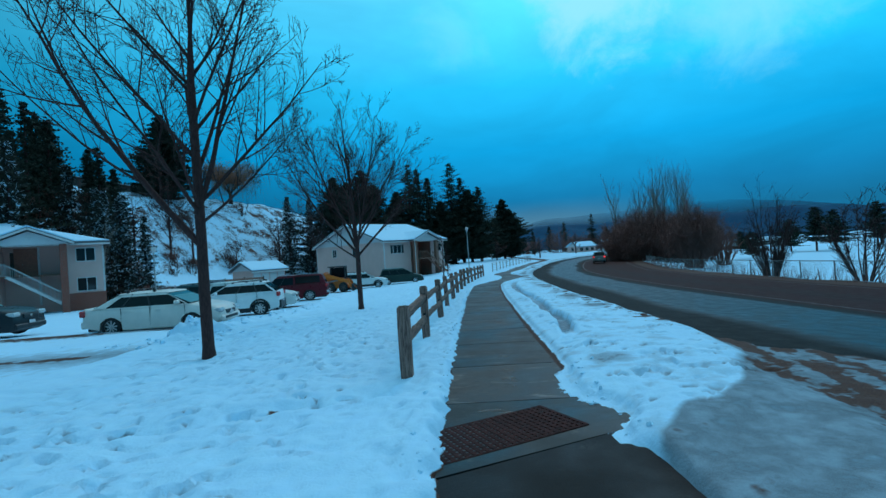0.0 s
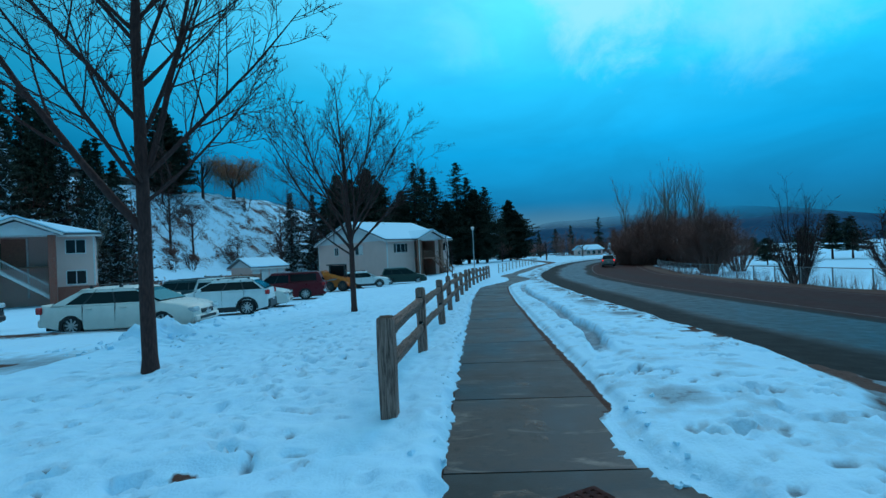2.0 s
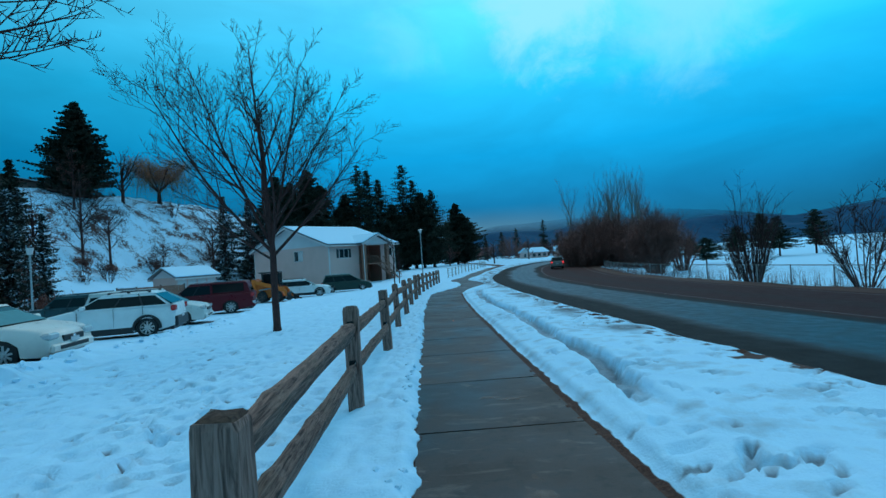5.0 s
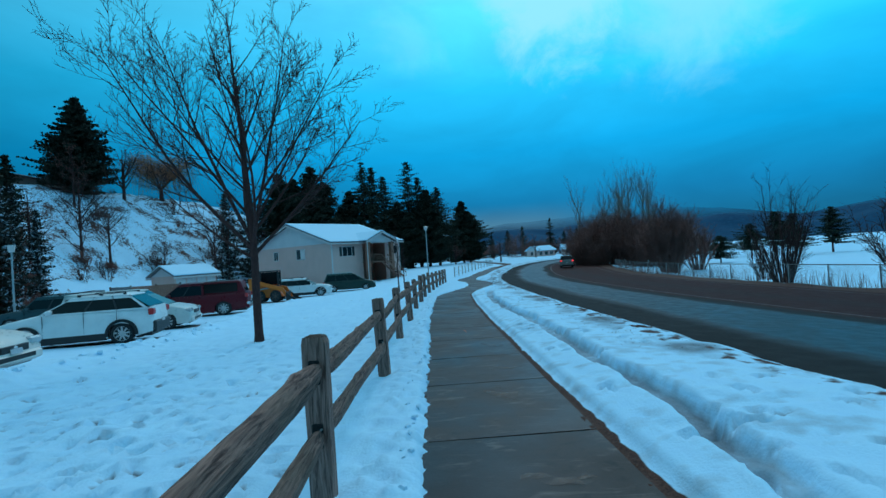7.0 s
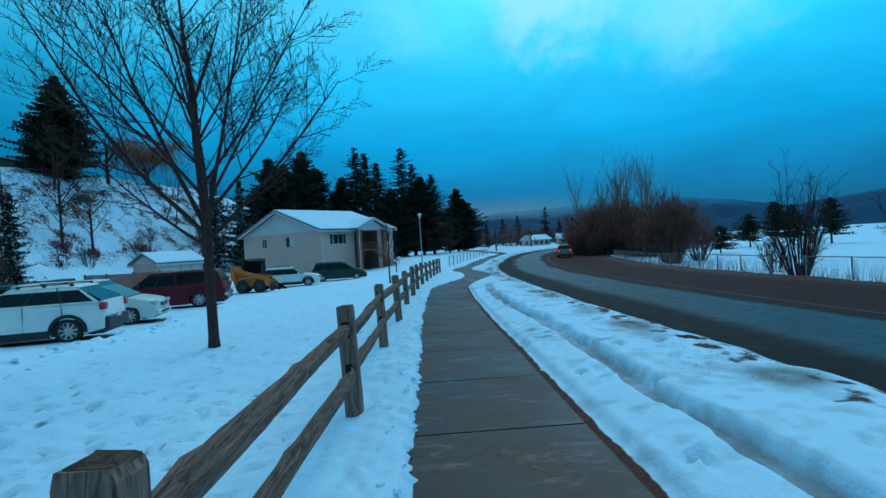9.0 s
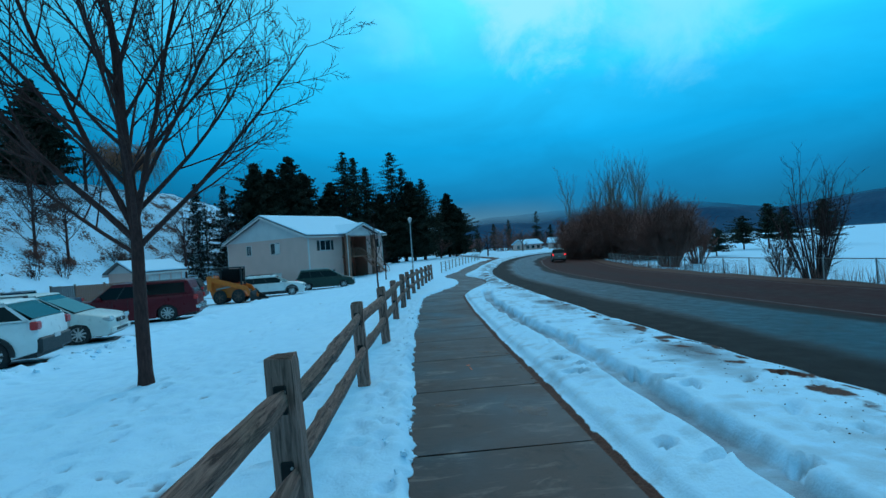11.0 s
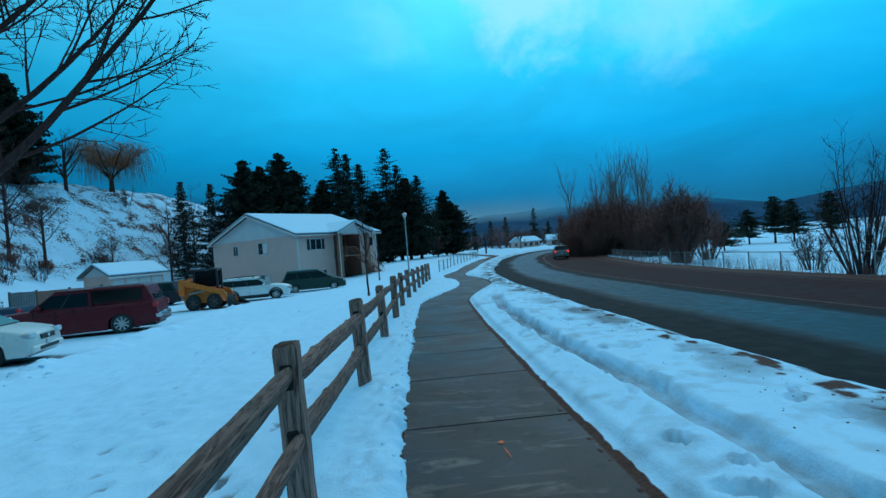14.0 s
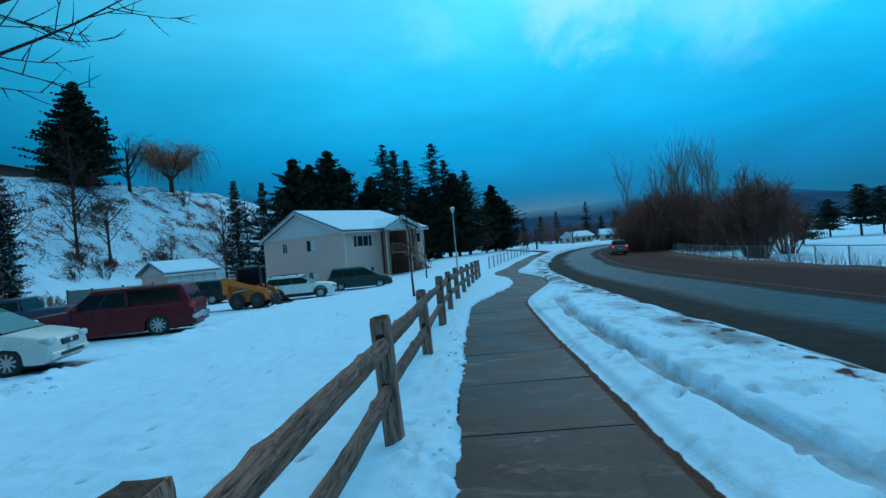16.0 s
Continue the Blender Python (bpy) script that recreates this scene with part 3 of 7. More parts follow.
def steps(*runs):
    """Grid lines: (start, end, pitch) runs, end to end."""
    out = []
    for a, b, p in runs:
        out.extend(np.linspace(a, b, max(2, int(round((b - a) / p)) + 1))[:-1])
    out.append(runs[-1][1])
    return np.array(out)


gx = steps((-900, -160, 60), (-160, -70, 4), (-70, -30, 0.8), (-30, -12, 0.6), (-12, -6, 0.14), (-6, -1.4, 0.052), (-1.4, 2.6, 0.04), (2.6, 5.0, 0.06), (5, 9, 0.25), (9, 34, 0.9), (34, 110, 5), (110, 900, 70))
gy = steps((-900, -60, 80), (-60, -4, 4), (-4, 1, 0.3), (1, 21, 0.052), (21, 34, 0.11), (34, 60, 0.3), (60, 140, 0.9), (140, 260, 5), (260, 900, 80))
GX, GY = np.meshgrid(gx, gy)
sh, s_slush_shade, s_soil = snow(GX, GY)
GZ = land(GX, GY) + sh
# shade painted inside footprints and dents, drawn in the slush colour
DENT_SHADE = np.zeros_like(GZ)


def press(x, y, a, lx, ly, deep, dent_shade=0.0):
    """One footprint or clod dent pressed into the sheet, with a slight rim and its shade painted grey."""
    i0, i1 = np.searchsorted(gx, (x - lx * 2.2, x + lx * 2.2))
    j0, j1 = np.searchsorted(gy, (y - lx * 2.2, y + lx * 2.2))
    if i1 - i0 < 2 or j1 - j0 < 2:
        return
    X_, Y_ = GX[j0:j1, i0:i1] - x, GY[j0:j1, i0:i1] - y
    u_, v_ = X_ * math.cos(a) + Y_ * math.sin(a), -X_ * math.sin(a) + Y_ * math.cos(a)
    q = np.sqrt((u_ / lx) ** 2 + (v_ / ly) ** 2)
    DENT_SHADE[j0:j1, i0:i1] = np.maximum(DENT_SHADE[j0:j1, i0:i1], dent_shade * (1 - smooth01(0.5, 1.0, q)))
    GZ[j0:j1, i0:i1] -= deep * (1 - smooth01(0.65, 1.05, q)) - 0.22 * deep * np.exp(-((q - 1.35) / 0.25) ** 2)


rs = random.Random(17)
TRAILS = [(-2.0, 5.2, 100, 22), (-3.2, 6.0, 80, 24), (-2.6, 7.5, 115, 18), (-1.8, 8.5, 95, 26), (-3.8, 9.0, 70, 16), (-4.6, 5.0, 20, 12), (-5.5, 4.2, 160, 10), (-3.0, 11.5, 100, 22), (-2.2, 13.5, 88, 22), (-4.4, 12.5, 130, 14), (-5.2, 7.0, 60, 18), (-1.7, 3.4, 175, 8), (-6.2, 8.0, 95, 18), (-2.8, 17.5, 95, 30), (-3.4, 23.0, 84, 30), (-4.6, 14.0, 60, 22), (-6.5, 26.0, 75, 30), (-2.0, 3.0, 140, 9), (-4.0, 3.2, 170, 9)]
for tx_, ty_, hd, n_ in TRAILS:
    a = radians(hd)
    px0, py0 = tx_, ty_
    for s_ in range(n_):
        a += rs.uniform(-0.14, 0.14)
        px0 += math.cos(a) * 0.62
        py0 += math.sin(a) * 0.62
        o_ = 0.11 * (1 if s_ % 2 else -1)
        fx, fy = px0 - math.sin(a) * o_, py0 + math.cos(a) * o_
        if fx < -1.45 and fx > lot_edge(fy) + 0.6:
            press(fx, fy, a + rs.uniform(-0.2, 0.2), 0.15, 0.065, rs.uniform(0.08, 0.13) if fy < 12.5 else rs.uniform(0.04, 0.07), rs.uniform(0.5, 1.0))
for s_ in range(820):
    fx, fy = rs.uniform(-6.8, -1.4), 2.0 + 13 * rs.random() ** 0.8
    if fx > lot_edge(fy) + 0.6:
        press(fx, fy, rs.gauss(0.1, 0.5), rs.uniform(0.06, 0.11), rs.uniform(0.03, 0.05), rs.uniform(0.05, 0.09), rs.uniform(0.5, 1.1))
for s_ in range(120):
    fy = 5.8 + 24 * rs.random() ** 1.6
    fx = rs.uniform(float(path_x(fy)) + 1.15, float(road_x(fy)) - 0.5)
    press(fx, fy, rs.uniform(0, 3.1), rs.uniform(0.08, 0.20), rs.uniform(0.04, 0.08), rs.uniform(0.04, 0.11), rs.uniform(0.1, 0.9))
for s_ in range(70):
    fy = rs.uniform(4.6, 10.5)
    fx = rs.uniform(float(path_x(fy)) + 0.95, min(float(road_x(fy)) - 0.4, 1.2 + (fy - 3.6) * 0.95))
    press(fx, fy, rs.gauss(0.0, 0.4), rs.uniform(0.06, 0.14), rs.uniform(0.03, 0.06), rs.uniform(0.02, 0.06), rs.uniform(0.4, 1.0))
for s_ in range(420):
    fy = rs.uniform(1.5, 30)
    fx = float(path_x(fy)) - WALK_HALF - rs.uniform(0.05, 0.55)
    press(fx, fy, rs.uniform(0, 3.1), rs.uniform(0.05, 0.12), rs.uniform(0.05, 0.09), rs.uniform(-0.035, 0.04))
nx_, ny_ = len(gx), len(gy)
me = bpy.data.meshes.new("ground")
me.vertices.add(nx_ * ny_)
me.vertices.foreach_set("co", np.stack([GX, GY, GZ], -1).astype(np.float32).ravel())
ii, jj = np.meshgrid(np.arange(nx_ - 1), np.arange(ny_ - 1))
a0 = (jj * nx_ + ii).ravel()
quads = np.stack([a0, a0 + 1, a0 + nx_ + 1, a0 + nx_], -1)
me.loops.add(quads.size)
me.loops.foreach_set("vertex_index", quads.ravel().astype(np.int32))
me.polygons.add(len(quads))
me.polygons.foreach_set("loop_start", (np.arange(len(quads)) * 4).astype(np.int32))
me.polygons.foreach_set("use_smooth", [True] * len(quads))
me.update(calc_edges=True)
for nm, arr in (("slush_shade", np.maximum(s_slush_shade, DENT_SHADE)), ("soil", s_soil)):
    at = me.attributes.new(nm, "FLOAT", "POINT")
    at.data.foreach_set("value", arr.astype(np.float32).ravel())
me.materials.append(M_SNOW)
ground = tagged(new("ground", me), "uneven trodden snow over lawn, verge and hillside", "ground", kind="structure")

# road ribbon
ry = steps((-60, 0, 2), (0, 60, 0.8), (60, 156, 1.5))
rv, rf, ra = [], [], []
ROWSR = np.concatenate([[-2.2, -1.5, -0.8], np.linspace(-0.25, ROAD_WIDE, 34)])
for y in ry:
    slope = (road_x(y + 0.5) - road_x(y - 0.5))
    nrm = Vector((1, -float(slope), 0)).normalized()
    for o in ROWSR:
        p = Vector((float(road_x(y)), float(y), 0)) + nrm * float(o)
        rv.append((p.x, p.y, float(walk_z(y)) - 0.05 * max(0, float(p.x - road_x(p.y))) - 0.035 - (0.3 if o < -0.3 and y > 9.0 else 0.0)))
        ra.append(o)
nr = len(ROWSR)
for j in range(len(ry) - 1):
    for i in range(nr - 1):
        rf.append((j * nr + i, j * nr + i + 1, (j + 1) * nr + i + 1, (j + 1) * nr + i))
road = link("road", rv, rf, M_ASPHALT, smooth=True)
at = road.data.attributes.new("across", "FLOAT", "POINT")
at.data.foreach_set("value", np.array(ra, np.float32))
tagged(road, "wet dark asphalt road with a brown sanded far lane", "road", kind="structure")


def road_line(o, wide, label):
    v, f = [], []
    for y in ry:
        slope = (road_x(y + 0.5) - road_x(y - 0.5))
        nrm = Vector((1, -float(slope), 0)).normalized()
        for w in (-wide / 2, wide / 2):
            p = Vector((float(road_x(y)), float(y), 0)) + nrm * (o + w)
            v.append((p.x, p.y, float(walk_z(y)) - 0.05 * max(0, float(p.x - road_x(p.y))) - 0.029))
    f = [(2 * j, 2 * j + 1, 2 * j + 3, 2 * j + 2) for j in range(len(ry) - 1)]
    ob = link("road_line", v, f, M_LINE)
    return tagged(ob, label, "road marking", kind="structure")


k = Nodes("worn_line_paint", 0.7)
k.color(k.mix(k.rng(k.noise(3, 6), 0.45, 0.62), (0.05, 0.022, 0.018), (0.15, 0.10, 0.085)))
M_LINE = k.m
road_line(5.75, 0.10, "worn faded centre line on the road")
road_line(12.3, 0.10, "worn faded edge line on the road")


# ---- fence of rough posts and split rails ----
POSTS = [(-0.96, 6.69), (-1.00, 10.14), (-0.90, 13.65), (-0.88, 17.15), (-0.75, 20.15), (-0.66, 23.60), (-0.52, 26.80), (-0.37, 29.80), (-0.14, 32.70), (0.12, 35.5), (0.38, 38.2), (0.66, 40.8), (0.95, 43.3), (1.25, 45.8)]
rngf = random.Random(5)
fence = thing("split_rail_fence", pose(0, 0, 0), "weathered grey-brown split rail fence with two rails along the sidewalk", "fence")


def ground_at(x, y):
    h, _, _ = snow(np.array([float(x)]), np.array([float(y)]))
    return float(land(x, y)) + float(h[0])


def post_bm(h, w, seed):
    """A sawn square post with chipped edges and a worn, slightly domed top."""
    r = random.Random(seed)
    bm = bmesh.new()
    levels = [-0.35, 0.0, 0.25, 0.5, 0.8, h - 0.03, h]
    rings = []
    for li, z in enumerate(levels):
        s = w / 2 * (1.0 if li < 6 else 0.92) * (1 + 0.02 * r.uniform(-1, 1))
        ring = []
        for cx, cy in ((-1, -0.9), (-0.9, -1), (0.9, -1), (1, -0.9), (1, 0.9), (0.9, 1), (-0.9, 1), (-1, 0.9)):
            ring.append(bm.verts.new((cx * s + r.uniform(-1, 1) * 0.004, cy * s + r.uniform(-1, 1) * 0.004, z + (r.uniform(-0.012, 0.012) if li > 4 else 0))))
        rings.append(ring)
    for a, b in zip(rings, rings[1:]):
        for i in range(8):
            bm.faces.new((a[i], a[(i + 1) % 8], b[(i + 1) % 8], b[i]))
    bm.faces.new(rings[-1])
    bm.faces.new(list(reversed(rings[0])))
    return bm


def end_grain_bm(h, w, seed):
    """The rough, weathered cut end on top of a post, slightly domed and split."""
    r = random.Random(seed + 50)
    bm = bmesh.new()
    s = w / 2 * 0.91
    loops = []
    for f, dz in ((1.0, -0.006), (0.8, 0.007), (0.4, 0.013)):
        loops.append([bm.verts.new((cx * s * f, cy * s * f, h + dz + r.uniform(-0.005, 0.005))) for cx, cy in ((-1, -0.9), (-0.9, -1), (0.9, -1), (1, -0.9), (1, 0.9), (0.9, 1), (-0.9, 1), (-1, 0.9))])
    for a, b in zip(loops, loops[1:]):
        for i in range(8):
            bm.faces.new((a[i], a[(i + 1) % 8], b[(i + 1) % 8], b[i]))
    bm.faces.new(loops[-1])
    return bm


post_z = []
for i, (x, y) in enumerate(POSTS):
    z = float(walk_z(y)) - 0.02
    post_z.append(z)
    h = (1.13 if i else 1.05) + rngf.uniform(-0.03, 0.03)
    wide_ = 0.158 + rngf.uniform(-0.008, 0.008)
    ob = part("post", post_bm(h, wide_, i), M_WOOD, fence)
    part("end_grain", end_grain_bm(h, wide_, i), M_ENDGRAIN, ob, "dark weathered end grain")
    ob.matrix_world = pose(x, y, z, rngf.uniform(-1.2, 1.2), rngf.uniform(-1.5, 1.0) - 1.0, rngf.uniform(-4, 4) - 3)
    for hz in (0.93, 0.52) if i else ():
        part("mortise", box_bm((-0.036, -0.084, hz - 0.075), (0.036, -0.06, hz + 0.085), 0.008), M_HOLE, ob, "dark mortise hole in the post")
        part("bolt", cyl_bm((0.028, -0.092, hz + 0.05), (0.028, -0.083, hz + 0.05), 0.009, 0.007, 8), M_STEEL, ob)


def rail_bm(a, b, seed):
    """A split rail: an uneven wedge-shaped section that wanders a little and has knots."""
    r = random.Random(seed)
    a, b = Vector(a), Vector(b)
    d = (b - a).normalized()
    side = d.cross(Vector((0, 0, 1))).normalized()
    up = side.cross(d)
    bm, rings = bmesh.new(), []
    ph = r.uniform(0, 6)
    lob = [r.uniform(0.82, 1.18) for _ in range(7)]
    kn = [r.randint(3, 20) for _ in range(2)]
    for s in range(25):
        f = s / 24
        sw = min(1, 0.5 + 5 * min(f, 1 - f)) * (1 + 0.05 * math.sin(7 * f + ph * 3))
        c = a.lerp(b, f) + side * 0.012 * math.sin(ph + 4 * f) + up * (0.008 * math.sin(ph * 2 + 5 * f) - 0.02 * math.sin(math.pi * f))
        knot = 0.014 if s in kn else 0.0
        ring = []
        for q in range(7):
            an = 2 * math.pi * q / 7 + 0.4
            rad = (0.072 if q in (1, 2) else 0.060) * sw * lob[q] * (1 + r.uniform(-0.04, 0.04)) + knot * (q in (0, 1, 2))
            ring.append(bm.verts.new(c + side * math.cos(an) * rad * 0.72 + up * math.sin(an) * rad * 1.25))
        rings.append(ring)
    for p, q in zip(rings, rings[1:]):
        for i in range(7):
            bm.faces.new((p[i], p[(i + 1) % 7], q[(i + 1) % 7], q[i]))
    bm.faces.new(list(reversed(rings[0])))
    bm.faces.new(rings[-1])
    return bm


for i in range(len(POSTS) - 1):
    (x1, y1), (x2, y2) = POSTS[i], POSTS[i + 1]
    for hz in (0.93, 0.52):
        e = 0.06
        dz = rngf.uniform(-0.02, 0.02)
        part("rail", rail_bm((x1 + rngf.uniform(-0.02, 0.02), y1 - e, post_z[i] + hz + dz), (x2 + rngf.uniform(-0.02, 0.02), y2 + e, post_z[i + 1] + hz - dz), i * 7 + int(hz * 10)), M_RAIL, fence)

# ---- cast grate across the sidewalk ----
grate = thing("drain_grate", pose(0.12, 4.545, float(walk_z(4.545)) - 0.008, -1.0, 0, 29), "rusty brown cast iron drain grate set in the sidewalk", "drain grate")
gb = bmesh.new()
add_box(gb, (-0.80, -0.36, -0.02), (0.80, 0.36, 0.0))
part("bed", gb, M_HOLE, grate, "dark hollow under the grate")
for o in range(13):
    yy = -0.36 + o * 0.06
    part("bar", box_bm((-0.80, yy - 0.019, 0.0), (0.80, yy + 0.019, 0.014), 0.003), M_RUST, grate)
for o in range(25):
    xx = -0.80 + o * (1.6 / 24)
    part("crossbar", box_bm((xx - 0.021, -0.375, 0.002), (xx + 0.021, 0.375, 0.016), 0.003), M_RUST, grate)

# ---- street lamp, sapling and other thin uprights near the path ----
lamp = thing("street_lamp", pose(-0.05, 55.0, ground_at(-0.05, 55.0)), "slender grey post-top street lamp in snow beside the fence", "street lamp")
part("base", cyl_bm((0, 0, -0.2), (0, 0, 0.35), 0.12, 0.10, 12), M_STEEL, lamp)
part("pole", cyl_bm((0, 0, 0.3), (0, 0, 4.85), 0.065, 0.045, 12), M_STEEL, lamp)
part("collar", cyl_bm((0, 0, 4.82), (0, 0, 4.95), 0.07, 0.09, 12), M_STEEL, lamp)
part("lantern", cyl_bm((0, 0, 4.95), (0, 0, 5.25), 0.10, 0.20, 12), M_TRIM, lamp, "pale lantern head")
part("cap", cyl_bm((0, 0, 5.25), (0, 0, 5.35), 0.22, 0.06, 12), M_STEEL, lamp)


# ---- trees ----
def tubes(name, lines, sides, mat, parent, label=""):
    """Many tapering tubes in one mesh; each line is (points, radii)."""
    V, F = [], []
    for pts, rad in lines:
        n = len(pts)
        base = len(V)
        for i, (p, r) in enumerate(zip(pts, rad)):
            d = (pts[min(i + 1, n - 1)] - pts[max(i - 1, 0)])
            d = d.normalized() if d.length > 1e-6 else Vector((0, 0, 1))
            s = d.cross(Vector((0.31, 0.87, 0.38))).normalized()
            u = d.cross(s)
            for q in range(sides):
                an = 2 * math.pi * q / sides
                V.append(p + s * math.cos(an) * r + u * math.sin(an) * r)
        for i in range(n - 1):
            for q in range(sides):
                a, b = base + i * sides + q, base + i * sides + (q + 1) % sides
                F.append((a, b, b + sides, a + sides))
        F.append(tuple(base + (n - 1) * sides + q for q in range(sides)))
    return link(name, V, F, mat, parent, label, smooth=True)


def limb(r, start, direction, length, radius, n=7, wander=0.10, lift=0.04, tip=0.25):
    pts, rad, p, d = [start.copy()], [radius], start.copy(), direction.normalized()
    for i in range(1, n + 1):
        d = (d + Vector((r.uniform(-1, 1), r.uniform(-1, 1), r.uniform(-0.6, 0.6))) * wander + Vector((0, 0, lift))).normalized()
        p = p + d * (length / n)
        pts.append(p.copy())
        rad.append(radius * (1 - (1 - tip) * i / n))
    return pts, rad


def aside(r, d, angle, around=None):
    ax = d.cross(Vector((r.uniform(-1, 1), r.uniform(-1, 1), r.uniform(-1, 1)))).normalized()
    return (Matrix.Rotation(angle, 3, ax) @ d).normalized()


def grow(r, line, length, radius, depth, out, spec):
    """Side branches along a limb, each smaller than the last."""
    pts, rad = line
    count = spec["count"][depth]
    for i in range(count):
        f = spec["from"] + (1 - spec["from"]) * (i + r.uniform(0.1, 0.9)) / count
        k_ = min(len(pts) - 2, int(f * (len(pts) - 1)))
        w = f * (len(pts) - 1) - k_
        p = pts[k_].lerp(pts[k_ + 1], w)
        d = (pts[k_ + 1] - pts[k_]).normalized()
        nd = aside(r, d, radians(r.uniform(*spec["angle"])))
        nd.z += spec["lift"]
        ln = length * spec["ratio"] * (1.15 - 0.6 * f) * r.uniform(0.7, 1.25)
        rr = max(spec["min_r"], rad[k_] * spec["thin"])
        ch = limb(r, p, nd, ln, rr, n=6 if depth else 7, wander=spec["wander"], lift=spec["curve"], tip=0.3)
        out[min(depth + 1, 2)].append(ch)
        if depth + 1 < len(spec["count"]):
            grow(r, ch, ln, rr, depth + 1, out, spec)


MAPLE = dict(count=[12, 8, 4], angle=(34, 56), lift=0.08, ratio=0.43, thin=0.50, min_r=0.0062, wander=0.055, curve=0.05, limb_lift=0.03)
MAPLE["from"] = 0.22


def bare_tree(name, at, seed, trunk_h, trunk_r, limbs, spec, label, bark_mat=None, twig_mat=None, lean=(0, 0), upper=0.55, flare=1.35):
    """A leafless tree: trunk, main limbs as given (height, compass degrees, climb degrees, length, radius), then branches and twigs."""
    r = random.Random(seed)
    root = thing(name, pose(*at), label, "tree")
    pts = [Vector((0, 0, -0.35)), Vector((0, 0, 0.0)), Vector((0, 0, 0.25))] + [Vector((lean[0] * f * f + 0.03 * r.uniform(-1, 1), lean[1] * f * f + 0.03 * r.uniform(-1, 1), 0.25 + (trunk_h - 0.25) * f)) for f in (0.12, 0.25, 0.38, 0.5, 0.62, 0.74, 0.87, 1.0)]
    rad = [trunk_r * flare, trunk_r * flare * 0.92, trunk_r] + [trunk_r * (1 - upper * f) for f in (0.12, 0.25, 0.38, 0.5, 0.62, 0.74, 0.87, 1.0)]
    rad[-1] = trunk_r * 0.12
    rad[-2] = trunk_r * 0.22
    rad[-3] = trunk_r * 0.34
    trunk = (pts, rad)
    out = [[], [], []]
    for h, compass, climb, ln, rr in limbs:
        k_ = max(i for i, p in enumerate(pts) if p.z <= h)
        k2 = min(k_ + 1, len(pts) - 1)
        w = (h - pts[k_].z) / max(1e-3, pts[k2].z - pts[k_].z)
        p = pts[k_].lerp(pts[k2], w)
        c, e = radians(compass), radians(climb)
        d = Vector((math.cos(c) * math.cos(e), math.sin(c) * math.cos(e), math.sin(e)))
        ch = limb(r, p, d, ln, rr, n=9, wander=0.07, lift=spec.get("limb_lift", 0.05), tip=0.16)
        out[0].append(ch)
        grow(r, ch, ln, rr, 0, out, spec)
    sp2 = dict(spec)
    sp2["from"] = 0.6
    grow(r, trunk, trunk_h * 0.62, trunk_r * 0.5, 0, out, sp2)
    tubes("trunk", [trunk], 12, bark_mat or M_BARK, root)
    for ch in out[0]:
        tubes("limb", [ch], 8, bark_mat or M_BARK, root)
    tagged(tubes("branchwork", out[1], 5, bark_mat or M_BARK, root), kind="stuff")
    tagged(tubes("crown", out[2], 3, twig_mat or M_TWIG, root, "fine leafless twigs"), kind="stuff")
    return root


T1 = (-5.30, 9.40, ground_at(-5.30, 9.40) - 0.03)
bare_tree("maple_tree", T1, 3, 8.8, 0.115,
          [(2.25, 205, 50, 6.4, 0.07), (3.1, 25, 46, 3.9, 0.045), (3.0, 30, 70, 5.2, 0.055), (2.7, 352, 30, 2.8, 0.032), (3.0, 290, 34, 3.0, 0.034), (2.9, 250, 48, 3.8, 0.04), (3.7, 75, 62, 4.6, 0.045), (4.0, 198, 50, 4.2, 0.045), (4.4, 130, 56, 3.8, 0.04), (4.7, 335, 54, 3.4, 0.035), (5.3, 208, 46, 3.6, 0.035), (5.6, 35, 58, 3.0, 0.03)],
          MAPLE, "leafless dark-barked young maple tree standing in lawn snow")
T2 = (-4.28, 18.5, ground_at(-4.28, 18.5) - 0.03)
bare_tree("maple_tree", T2, 11, 7.9, 0.10,
          [(2.1, 18, 48, 4.2, 0.046), (2.6, 50, 46, 4.2, 0.04), (2.2, 203, 50, 5.2, 0.05), (2.35, 195, 66, 5.4, 0.05), (2.4, 15, 74, 5.2, 0.046), (2.3, 300, 52, 4.2, 0.04), (2.5, 120, 54, 4.4, 0.04), (2.0, 165, 30, 3.2, 0.034), (2.7, 340, 56, 4.4, 0.036), (3.0, 225, 50, 4.4, 0.036), (3.2, 45, 52, 3.6, 0.034), (3.6, 185, 48, 3.8, 0.03), (4.0, 20, 60, 3.2, 0.028), (4.3, 260, 60, 3.0, 0.026)],
          MAPLE, "leafless young maple tree with upswept branches in lawn snow", lean=(-0.35, 0.05))
THIN = dict(count=[6, 4], angle=(25, 50), lift=0.15, ratio=0.45, thin=0.5, min_r=0.006, wander=0.08, curve=0.05)
THIN["from"] = 0.2
bare_tree("sapling", (-1.90, 35.3, ground_at(-1.9, 35.3)), 4, 3.6, 0.045, [(1.7, 20, 66, 1.4, 0.02), (1.9, 200, 66, 1.3, 0.02), (2.3, 110, 66, 1.1, 0.018)], THIN, "slim bare sapling in snow near the fence")
bare_tree("sapling", (-2.3, 50.5, ground_at(-2.3, 50.5)), 5, 2.9, 0.05, [(1.2, 20, 60, 1.2, 0.02), (1.4, 200, 60, 1.1, 0.02)], THIN, "slim bare sapling in snow near the street lamp")


